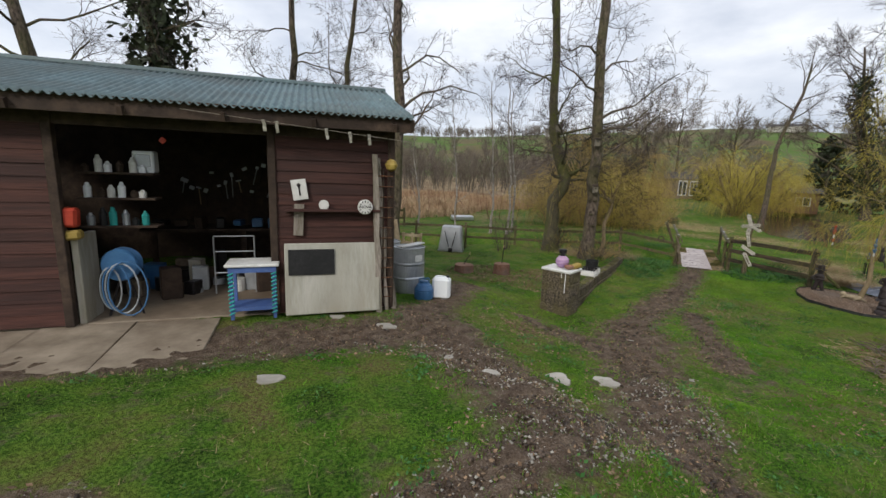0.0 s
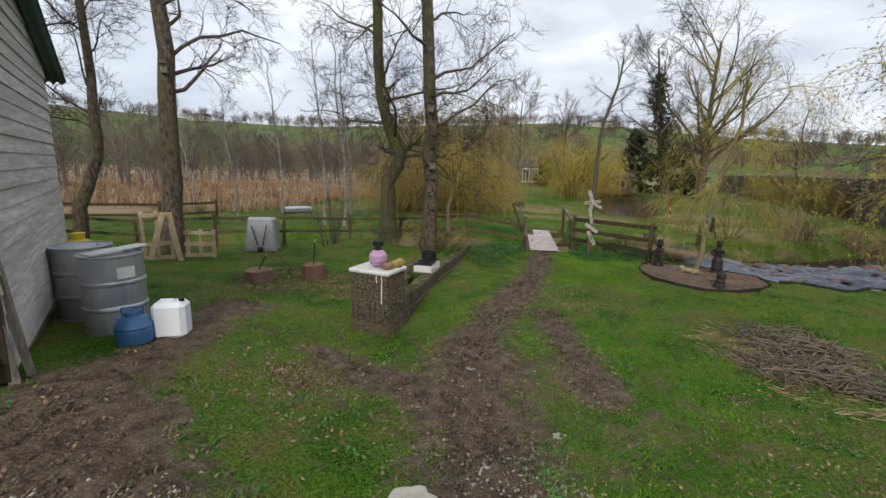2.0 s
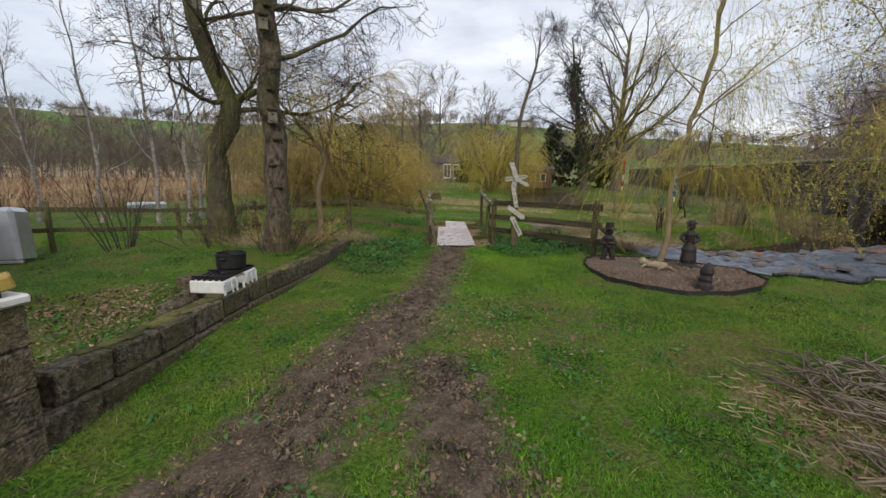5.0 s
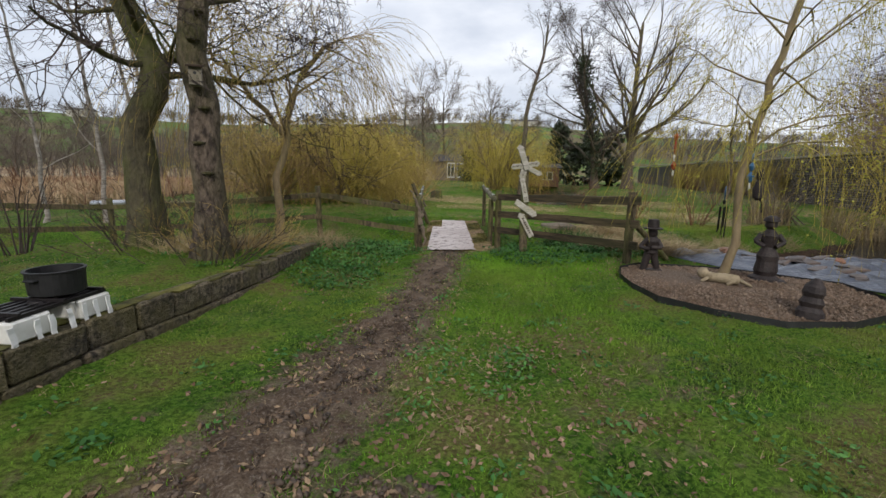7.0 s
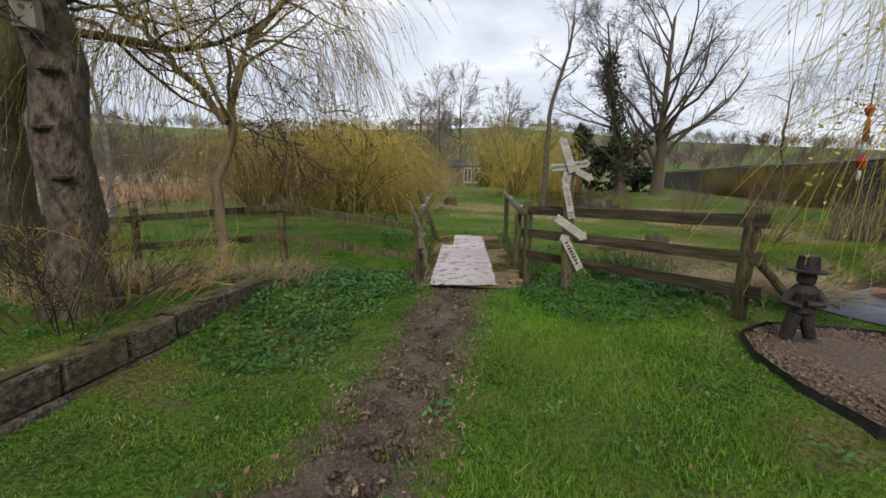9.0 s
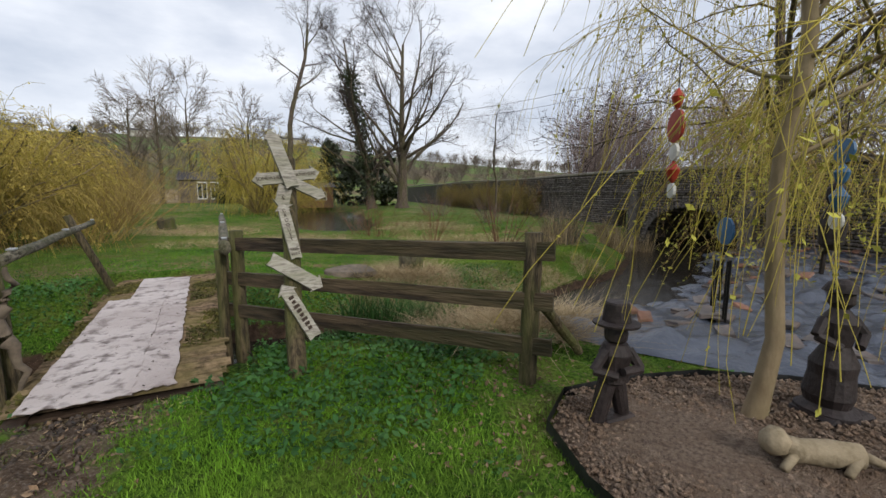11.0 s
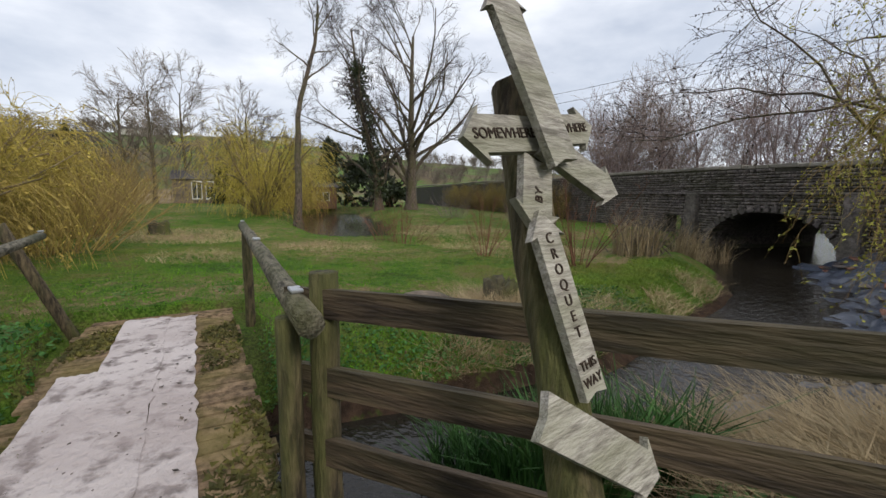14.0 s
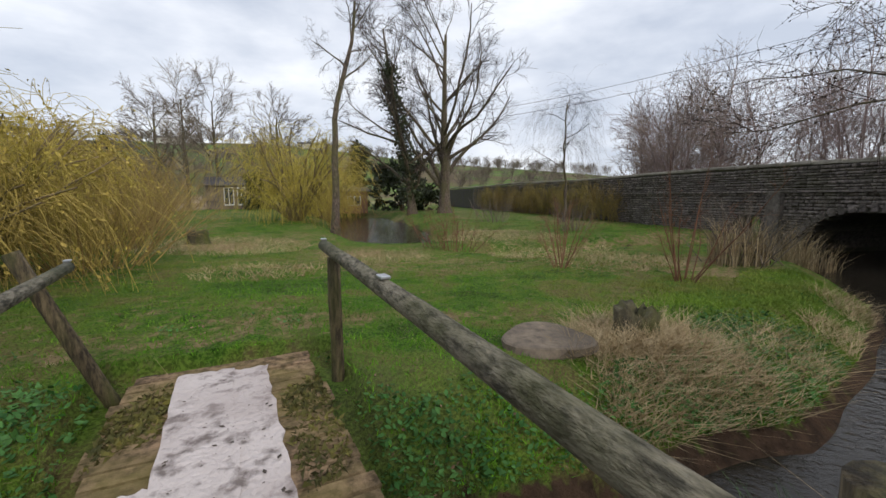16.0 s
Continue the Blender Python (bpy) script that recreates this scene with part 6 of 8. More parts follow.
# ---- rail fences ----
def fence(name, label, posts, rails, post_h, group="", rail_w=0.1, over=(0.0, 0.0), mat_post=M_fence, mat_rail=M_rail, r=0.055, side=0.055):
    """Posts (x, y) and board rails at heights above the ground, nailed to one side."""
    e = thing(name, (posts[0][0], posts[0][1], 0), label, "fence", group)
    o = Vector((posts[0][0], posts[0][1], 0))
    tops = []
    for i, p in enumerate(posts):
        z = gz(p[0], p[1]) if channel(np.array(p[0]), np.array(p[1]), STREAM) > 0.3 else -1.1
        ph = post_h[i] if isinstance(post_h, (list, tuple)) else post_h
        q = Vector((p[0], p[1], 0)) - o
        part("post", one_rod(q + Vector((0, 0, z - 0.4)), q + Vector((random.uniform(-.02, .02), random.uniform(-.02, .02), z + ph)), r, 12, r * 0.94, 0.004, 5), mat_post, e, smooth=True)
        tops.append(z)
    for i in range(len(posts) - 1):
        a, b = Vector((*posts[i], 0)) - o, Vector((*posts[i + 1], 0)) - o
        d = (b - a).normalized()
        n = Vector((d.y, -d.x, 0)) * side
        for h in rails:
            part("rail", one_plank(a + n + Vector((0, 0, tops[i] + h)), b + n + Vector((0, 0, tops[i + 1] + h)), rail_w, 0.035, over=over[0] if i else over[1] or 0.02, wob=0.006), mat_rail, e)
    return e


FW, FE = (9.38, 12.88), (9.7, 10.17)
fence("rail_fence", "short dark three-rail fence with thick mossy posts beside the footbridge", [FW, FE], (0.88, 0.56, 0.26), 1.0, rail_w=0.115, over=(0.02, 0.16), r=0.062, side=0.03)
fence("rail_fence", "long mossy two-rail fence along the ditch", [(7.78, 13.15), (6.2, 13.8), (4.4, 15.0), (2.9, 15.7), (0.95, 14.95), (-0.9, 15.3), (-3.0, 15.9), (-6.0, 16.6)], (0.8, 0.42), 0.95, rail_w=0.085, over=(0.02, 0.02), r=0.05, side=-0.05, mat_rail=M_fence)
fence("rail_fence", "broken rail fence across the marsh edge", [(-1.9, 22.0), (-3.8, 21.2), (-7.5, 20.5), (-11, 20.0)], (0.85, 0.45), 1.0, rail_w=0.1, mat_rail=M_fence)
br = thing("brace_pole", (9.85, 10.0, gz(9.85, 10.0)), "round brown strut leaning from the fence post down to the bed", "pole")
part("pole", one_rod((-0.12, 0.14, 0.6), (0.5, 0.0, 0.04), 0.04, 9, 0.035, 0.005, 5), M_fence, br)

# ---- footbridge ----
B0, B1 = Vector((8.25, 12.45, 0)), Vector((10.28, 16.2, 0))
BU = (B1 - B0).normalized()
BL = (B1 - B0).length
BA = math.degrees(math.atan2(BU.y, BU.x))
DECK = -1.075
bd = thing("footbridge", (B0.x, B0.y, DECK), "low ribbed plank footbridge with moss between the boards", "footbridge", turn=BA)
for y in (-0.53, 0.53):
    part("bearer", one_box((BL + 0.5, 0.12, 0.2), (BL / 2 + 0.1, y, -0.145), (0, 0, 0), 0.01), M_darkwood, bd)
PITCH = 0.142
for i in range(int((BL + 0.35) / PITCH)):
    x, w = 0.03 + i * PITCH, random.uniform(1.23, 1.31)
    hw, bm = (PITCH - random.uniform(0.016, 0.03)) / 2, bmesh.new()
    prof = [(-hw, -0.034)] + [(-hw + 2 * hw * q / 14, -0.012 - (0.013 if q % 2 else 0)) for q in range(15)] + [(hw, -0.034)]
    turn, off, dz = random.uniform(-0.02, 0.02), random.uniform(-.03, .03), random.uniform(-.004, .005)
    ends = [[bm.verts.new((x + px - turn * (off + sy), off + sy, pz_ + dz)) for px, pz_ in prof] for sy in (-w / 2, w / 2)]
    bm.faces.new(ends[0])
    bm.faces.new(ends[1][::-1])
    for q in range(len(prof)):
        q2 = (q + 1) % len(prof)
        bm.faces.new((ends[0][q2], ends[0][q], ends[1][q], ends[1][q2]))
    bmesh.ops.recalc_face_normals(bm, faces=bm.faces)
    part("deck_board", bm, M_deck, bd)
part("under_sheet", one_box((BL + 0.3, 1.1, 0.02), (BL / 2 + 0.1, 0, -0.075)), M_darkwood, bd)
mrg = np.random.default_rng(88)
mx_, my_ = mrg.random(9000) * BL, np.where(mrg.random(9000) < 0.5, -1, 1) * (0.63 - 0.3 * mrg.random(9000) ** 1.2)
kp = (np.sin(mx_ * 3.1 + my_ * 5) + np.sin(mx_ * 7.3) * 0.6 + mrg.random(9000)) > 0.8
mx_, my_ = mx_[kp], my_[kp]
mb = np.stack([mx_, my_, np.full(len(mx_), -0.012)], 1)
ml = mrg.normal(size=(len(mx_), 2)) * 0.02
ms = mrg.normal(size=(len(mx_), 3)) * np.array([0.012, 0.012, 0])
mv = np.stack([mb - ms, mb + ms, mb + np.stack([ml[:, 0], ml[:, 1], 0.01 + 0.02 * mrg.random(len(mx_))], 1)], 1).reshape(-1, 3)
fast("moss", mv, np.arange(len(mv)).reshape(-1, 3), M_moss, bd, "moss and grass between the boards", kind="stuff")
fm = thing("felt_mat", (B0.x, B0.y, DECK + 0.004), "worn pinkish-white mat laid over the footbridge", "mat", turn=BA)


def ragged(x0, x1, y0, y1, n=40):
    bm = bmesh.new()
    rows = []
    m = 9
    for i in range(n + 1):
        x = x0 + (x1 - x0) * i / n
        ja, jb = random.uniform(-.02, .012), random.uniform(-.006, .006)
        rows.append([bm.verts.new((x + (random.uniform(-.02, .02) if i in (0, n) else 0), (y0 + ja) + (y1 + jb - y0 - ja) * j / m, 0.006 + random.uniform(0, .006))) for j in range(m + 1)])
    for a, b in zip(rows, rows[1:]):
        for j in range(m):
            bm.faces.new((a[j], b[j], b[j + 1], a[j + 1]))
    r = bmesh.ops.extrude_face_region(bm, geom=bm.faces[:])
    bmesh.ops.translate(bm, vec=(0, 0, -0.006), verts=[v for v in r["geom"] if isinstance(v, bmesh.types.BMVert)])
    bmesh.ops.recalc_face_normals(bm, faces=bm.faces)
    return bm


part("outer_strip", ragged(-0.1, 2.95, 0.3, 0.53), M_felt, fm)
part("middle_strip", ragged(-0.12, 4.3, -0.055, 0.31), M_felt, fm).location.z = 0.007
part("side_strip", ragged(-0.06, 4.26, -0.29, -0.05), M_felt, fm)


frg = np.random.default_rng(66)
fx_, fy_ = frg.random(200) * 4.2 - 0.05, frg.random(200) ** 1.3 * 0.75 - 0.27
fk = (fy_ < 0.28) | (fx_ < 2.9)
fx_, fy_ = fx_[fk], fy_[fk]
fs = 0.005 + 0.016 * frg.random(len(fx_)) ** 3
fa = frg.random(len(fx_)) * 3.1
fu, fw_ = np.stack([np.cos(fa), np.sin(fa), fa * 0], 1) * fs[:, None] * 1.2, np.stack([-np.sin(fa), np.cos(fa), fa * 0], 1) * fs[:, None] * 0.6
fc = np.stack([fx_, fy_, np.full(len(fx_), 0.017)], 1)
fv = np.stack([fc - fu, fc - fw_, fc + fu, fc + fw_], 1).reshape(-1, 3)
fast("mud_flecks", fv, np.arange(len(fv)).reshape(-1, 4), M_mudclod, fm, "dark mud flecks and worn marks", kind="stuff")


def handrail(label, posts, ra, rb, name="handrail", r=0.05):
    e = thing(name, (posts[0][0][0], posts[0][0][1], 0), label, "handrail")
    o = Vector((posts[0][0][0], posts[0][0][1], 0))
    for a, b in posts:
        part("post", one_rod(Vector(a) - o, Vector(b) - o, 0.05, 12, 0.047, 0.003, 4), M_fence, e, smooth=True)
    part("rail", one_rod(Vector(ra) - o, Vector(rb) - o, r, 16, r * 0.88, 0.004, 7), M_log, e, smooth=True)
    for f in (0.08, 0.55):
        m = Vector(ra).lerp(Vector(rb), f) - o
        part("metal_tab", one_box((0.08, 0.05, 0.016), m + Vector((0, 0, r * (1 - 0.15 * f) + 0.008)), (0, 0, BA), 0.004), M_tin, e)
    part("metal_tab", one_box((0.05, 0.04, 0.015), Vector(rb) - o + Vector((0, 0, r * 0.85 + 0.006)), (0, 0, BA), 0.004), M_tin, e)
    return e


handrail("grey round-pole handrail along the footbridge", [((9.28, 12.98, -1.6), (9.26, 12.96, -0.27)), ((10.82, 15.55, -1.5), (10.82, 15.55, -0.2))], (9.17, 12.72, -0.235), (10.98, 15.85, -0.14))
handrail("grey round-pole handrail with a leaning far post", [((7.92, 13.3, -1.5), (7.86, 13.25, -0.2)), ((9.72, 16.5, -1.3), (9.3, 16.75, -0.08))], (7.9, 13.25, -0.22), (9.52, 16.55, -0.18), r=0.04)

# ---- signpost ----
sp = thing("signpost", (8.89, 11.62, -1.07), "leaning rustic signpost with bleached wooden arrow boards", "signpost", turn=-20)
part("post", one_rod((0.07, -0.05, -0.3), (0.27, 0.58, 1.58), 0.066, 14, 0.06, 0.008, 8), M_fence, sp)


def arrow(parent, cx, cz, length, wide, angle, text, size, y=-0.07, head=0.13, turn=0, part_label="bleached arrow board"):
    bm = bmesh.new()
    h, w, L = length / 2, wide / 2, head
    pts = [(-h, -w), (h - L, -w * 1.05), (h - L - 0.01, -w * 1.55), (h, 0.004), (h - L - 0.005, w * 1.5), (h - L, w * 0.96), (-h, w), (-h + 0.01, 0)]
    a = radians(angle)
    co = [((p[0] * math.cos(a) - p[1] * math.sin(a)), (p[0] * math.sin(a) + p[1] * math.cos(a))) for p in pts]
    f, b = [bm.verts.new((x, -0.011, z)) for x, z in co], [bm.verts.new((x, 0.011, z)) for x, z in co]
    bm.faces.new(f)
    bm.faces.new(b[::-1])
    for i in range(len(co)):
        j = (i + 1) % len(co)
        bm.faces.new((f[j], f[i], b[i], b[j]))
    bmesh.ops.recalc_face_normals(bm, faces=bm.faces)
    ob = part("arrow_board", bm, M_signwood, parent, part_label)
    ob.location = (cx, y, cz)
    ob.rotation_euler = (radians(-18.5), 0, radians(turn))
    if text:
        flip = 180 if abs(angle) > 95 else 0
        if text == "CROQUET THIS WAY":
            for q, word in enumerate(list("CROQUET") + ["", "THIS", "WAY"]):
                if word:
                    d = 0.15 - 0.037 * q
                    lettering(word, 0.036 if len(word) == 1 else 0.03, ob, pose(0, -0.0125, 0) @ Matrix.Rotation(-radians(angle - 90), 4, "Y") @ pose(0, 0, d, 90, 0, 0), M_darkwood)
        elif text == "-":
            for q in range(8):
                part("unreadable_mark", one_box((0.024, 0.002, 0.03 + 0.008 * (q % 3)), (0, 0, 0)), M_darkwood, ob).matrix_basis = Matrix.Rotation(-radians(angle), 4, "Y") @ pose(-0.14 + 0.036 * q, -0.0125, 0)
        else:
            lettering(text, size, ob, pose(0, -0.0125, 0) @ Matrix.Rotation(-radians(angle + flip), 4, "Y") @ pose(0, 0, 0, 90, 0, 0), M_darkwood)
    return ob


for cx, cz, ln_, wd_, an, tx, sz, dy in ((-0.08, 1.57, 0.46, 0.1, 104, "", 0.04, 0.32), (-0.14, 1.42, 0.27, 0.09, 186, "SOMEWHERE", 0.036, 0.33), (0.12, 1.46, 0.25, 0.085, 8, "NOWHERE", 0.036, 0.35),
                                        (0.13, 1.35, 0.32, 0.085, -27, "", 0.04, 0.3), (-0.04, 1.28, 0.2, 0.1, -108, "BY", 0.034, 0.3), (0.0, 1.04, 0.44, 0.08, 97, "CROQUET THIS WAY", 0.033, 0.22),
                                        (0.06, 0.73, 0.43, 0.1, -36, "", 0.04, 0.13), (0.08, 0.47, 0.45, 0.095, 114, "-", 0.042, 0.06)):
    up = (cz + 0.3) / 1.85
    arrow(sp, cx - 0.05 + 0.31 * up, cz, ln_, wd_, an, tx, sz, dy + 0.13 * up, 0.06)


# ---- gravel bed with statues ----
BED = [(9.2, 9.85), (8.85, 9.55), (8.6, 9.2), (8.5, 8.8), (8.58, 8.3), (8.85, 7.85), (9.3, 7.55), (9.8, 7.45), (10.3, 7.6), (10.6, 8.1), (10.58, 8.7), (10.35, 9.2), (10.0, 9.62), (9.6, 9.88)]
BC = Vector((sum(p[0] for p in BED) / len(BED), sum(p[1] for p in BED) / len(BED), 0))


def ring_mesh(scale0, scale1, z0, z1):
    bm = bmesh.new()
    a = [bm.verts.new((BC.x + (x - BC.x) * scale0, BC.y + (y - BC.y) * scale0, gz(x, y) + z0)) for x, y in BED]
    b = [bm.verts.new((BC.x + (x - BC.x) * scale1, BC.y + (y - BC.y) * scale1, gz(x, y) + z1)) for x, y in BED]
    for i in range(len(BED)):
        j = (i + 1) % len(BED)
        bm.faces.new((a[i], a[j], b[j], b[i]))
    return bm, b


bed = thing("gravel_bed", (0, 0, 0), "rounded gravel bed with a black edging strip, round the young willow", "flower bed")
bm, _ = ring_mesh(1.015, 1.012, -0.05, 0.05)
r_ = bmesh.ops.extrude_face_region(bm, geom=bm.faces[:])
bmesh.ops.translate(bm, vec=(0, 0, 0.012), verts=[v for v in r_["geom"] if isinstance(v, bmesh.types.BMVert)])
part("edging", bm, M_liner, bed)
bm, inner = ring_mesh(1.0, 0.95, 0.0, 0.035)
c = bm.verts.new((BC.x, BC.y, gz(BC.x, BC.y) + 0.05))
for i in range(len(inner)):
    bm.faces.new((inner[i], inner[(i + 1) % len(inner)], c))
bmesh.ops.subdivide_edges(bm, edges=bm.edges[:], cuts=2, use_grid_fill=True)
bmesh.ops.triangulate(bm, faces=bm.faces[:])
for v in bm.verts:
    v.co.z = max(v.co.z, gz(v.co.x, v.co.y) + 0.022) if (v.co.xy - BC.xy).length < 1.1 else v.co.z
part("gravel", bm, M_gravel, bed, smooth=True)

OCT = np.array([(1, 0, 0), (0, 1, 0), (-1, 0, 0), (0, -1, 0), (0, 0, 1), (0, 0, -1)], float)
OCF = np.array([(0, 1, 4), (1, 2, 4), (2, 3, 4), (3, 0, 4), (1, 0, 5), (2, 1, 5), (3, 2, 5), (0, 3, 5)])


def pebbles(name, label, seed, x, y, size, material, lift=0.2, flat=0.6, extra=None):
    rng = np.random.default_rng(seed)
    m = len(x)
    z = heights(x, y)[0] + (extra if extra is not None else 0)
    s = size * (0.5 + rng.random(m) ** 2 * 1.4)
    a = rng.random(m) * 6.28
    v = OCT[None] * (s[:, None, None] * np.array([1, 0.7, flat])[None, None]) + rng.normal(size=(m, 6, 3)) * (s * 0.16)[:, None, None]
    ca, sa = np.cos(a)[:, None], np.sin(a)[:, None]
    vx, vy = v[..., 0] * ca - v[..., 1] * sa, v[..., 0] * sa + v[..., 1] * ca
    v = np.stack([vx + x[:, None], vy + y[:, None], v[..., 2] + (z + s * lift)[:, None]], -1)
    Fc = (OCF[None] + 6 * np.arange(m)[:, None, None]).reshape(-1, 3)
    return fast(name, v.reshape(-1, 3), Fc, material, kind="stuff", label=label)


def in_poly(x, y, poly):
    inside = np.zeros(x.shape, bool)
    for (x1, y1), (x2, y2) in zip(poly, poly[1:] + poly[:1]):
        hit = ((y1 > y) != (y2 > y)) & (x < (x2 - x1) * (y - y1) / (y2 - y1 + 1e-12) + x1)
        inside ^= hit
    return inside


prg = np.random.default_rng(91)
px_, py_ = prg.uniform(8.4, 10.7, 15000), prg.uniform(7.4, 9.9, 15000)
ok = in_poly(px_, py_, BED)
pebbles("gravel_pebbles", "pinkish-grey pebbles of the gravel bed", 92, px_[ok], py_[ok], 0.013, M_gravel, extra=0.036)


def figure(name, at, label, prof, lean=0.0, extra=None):
    bm = lathe(prof, 18, wob=0.08)
    if extra:
        for size, p, r in extra:
            box(bm, size, p, r, 0.015)
    bmesh.ops.transform(bm, matrix=pose(0, 0, 0, 0, lean, 0), verts=bm.verts)
    ob = part(name, bm, M_char)
    ob.location = (at[0], at[1], gz(*at) + 0.02)
    return tagged(ob, label, "statue")


def hat_man():
    """A walking figure with a tall brimmed hat and bent arms."""
    bm = bmesh.new()
    rod(bm, (-0.08, 0.0, 0.0), (-0.03, 0, 0.26), 0.042, 12, 0.05)
    rod(bm, (0.09, 0.05, 0.0), (0.02, 0.02, 0.26), 0.036, 12, 0.05)
    lathe([(0.03, 0.22), (0.075, 0.25), (0.07, 0.33), (0.085, 0.4), (0.06, 0.45), (0.03, 0.46)], 16, bm=bm, wob=0.05)
    for a, m, c in (((-0.06, -0.03, 0.42), (-0.13, -0.05, 0.32), (-0.02, -0.09, 0.3)), ((0.06, -0.02, 0.42), (0.11, -0.06, 0.33), (0.0, -0.1, 0.33))):
        rod(bm, a, m, 0.028, 8, 0.026)
        rod(bm, m, c, 0.026, 8, 0.022)
    lathe([(0.025, 0.44), (0.055, 0.47), (0.06, 0.51), (0.05, 0.545), (0.115, 0.55), (0.118, 0.562), (0.072, 0.57), (0.062, 0.66), (0.056, 0.67)], 18, bm=bm, wob=0.03)
    box(bm, (0.22, 0.12, 0.05), (0.03, 0.04, 0.01), (0, 0, 20), 0.015, 0.008)
    return bm


def robed_woman():
    """A standing figure in a long dress with bent arms and a small hat."""
    bm = lathe([(0.14, 0), (0.14, 0.05), (0.1, 0.08), (0.115, 0.13), (0.1, 0.24), (0.105, 0.3), (0.06, 0.4), (0.075, 0.47), (0.085, 0.53), (0.05, 0.58), (0.035, 0.6), (0.058, 0.63), (0.055, 0.68), (0.08, 0.69), (0.06, 0.73), (0.03, 0.75)], 20, wob=0.06)
    for sx in (-1, 1):
        rod(bm, (sx * 0.075, 0, 0.54), (sx * 0.13, -0.02, 0.46), 0.03, 8, 0.028)
        rod(bm, (sx * 0.13, -0.02, 0.46), (sx * 0.05, -0.08, 0.41), 0.028, 8, 0.022)
    box(bm, (0.3, 0.24, 0.05), (0.02, 0, 0.02), (0, 0, 12), 0.015, 0.008)
    return bm


for maker, at, lab in ((hat_man, (9.4, 9.58), "dark walking figure statue with a brimmed hat, beside the bed edging"), (robed_woman, (10.05, 8.6), "tall dark statue in a long dress beside the young willow")):
    ob = part("garden_statue", maker(), M_char, smooth=False)
    ob.location = (at[0], at[1], gz(*at) + 0.02)
    ob.rotation_euler = (0, 0, radians(-55))
    tagged(ob, lab, "statue")
figure("garden_statue", (9.18, 7.82), "small dark ringed animal statue at the bed edge", [(0.1, 0), (0.1, 0.06), (0.075, 0.1), (0.09, 0.14), (0.07, 0.19), (0.085, 0.23), (0.075, 0.28), (0.05, 0.32), (0.02, 0.36)], 8, [((0.26, 0.05, 0.045), (0.2, 0, 0.04), (0, 6, 20))])
bm = lathe([(0.02, -0.16), (0.05, -0.14), (0.06, -0.02), (0.052, 0.08), (0.06, 0.12), (0.03, 0.17)], 14, wob=0.06)
bmesh.ops.rotate(bm, verts=bm.verts, cent=(0, 0, 0), matrix=Matrix.Rotation(radians(90), 3, "Y"))
lathe([(0.02, -0.06), (0.055, -0.03), (0.06, 0.02), (0.03, 0.06)], 12, (0.19, 0, 0.03), bm)
for x, y in ((0.12, 0.06), (0.12, -0.06), (-0.12, 0.06), (-0.12, -0.06)):
    rod(bm, (x, y * 0.5, 0), (x + 0.07, y * 1.4, -0.05), 0.022, 8, 0.018)
rod(bm, (-0.15, 0, 0), (-0.27, 0.03, -0.04), 0.025, 8, 0.012)
ob = part("lying_statue", bm, M_tan, smooth=True)
ob.location, ob.rotation_euler = (9.45, 8.72, gz(9.45, 8.72) + 0.1), (0, 0, radians(112))
tagged(ob, "mossy tan lying animal statue on the gravel", "statue")


def chime(name, at, label, beads, string=0.12):
    e = thing(name, at, label, "wind chime")
    z = 0.0
    part("string", one_rod((0, 0, string), (0, 0, -sum(b[1] for b in beads)), 0.003, 4), M_black, e)
    for kind, h, m in beads:
        if kind == "disc":
            bm = lathe([(0.012, -0.01), (h * 0.5, -0.006), (h * 0.5, 0.006), (0.012, 0.01)], 12)
            bmesh.ops.rotate(bm, verts=bm.verts, cent=(0, 0, 0), matrix=Matrix.Rotation(radians(90), 3, "X") @ Matrix.Rotation(0.5, 3, "Y"))
            bmesh.ops.translate(bm, verts=bm.verts, vec=(0, 0, z - h / 2))
            part("disc", bm, m, e)
        else:
            part("drop", lathe([(0.004, z), (h * 0.32, z - h * 0.4), (h * 0.2, z - h * 0.8), (0.004, z - h)][::-1], 10), m, e)
        z -= h
    return e


chime("wind_chime", (9.35, 9.37, 0.72), "red and white wind chime hanging from a willow branch", [("drop", 0.09, M_red), ("disc", 0.15, M_red), ("disc", 0.08, M_white), ("drop", 0.1, M_red), ("disc", 0.07, M_white)])
chime("wind_chime", (9.72, 8.72, 0.5), "blue and white wind chime hanging beside the willow trunk", [("disc", 0.11, M_blueplastic), ("drop", 0.1, M_blueplastic), ("drop", 0.12, M_blueplastic), ("disc", 0.08, M_white)])
ct = chime("tube_chime", (10.04, 9.13, 0.12), "dark metal tube chime with a blue butterfly top", [("disc", 0.16, M_blueplastic), ("drop", 0.06, M_black)])
for i in range(5):
    a = i * 1.256
    part("tube", one_rod((0.04 * math.cos(a), 0.04 * math.sin(a), -0.25), (0.04 * math.cos(a), 0.04 * math.sin(a), -0.5 - 0.03 * i), 0.007, 6), M_blackiron, ct)

# ---- pond liner with slabs ----
ST = STREAM


def mid_y(x):
    for p, q in zip(ST, ST[1:]):
        if p[0] <= x <= q[0]:
            f = (x - p[0]) / (q[0] - p[0])
            return p[1] + (q[1] - p[1]) * f, p[2] + (q[2] - p[2]) * f
    return 10, 2


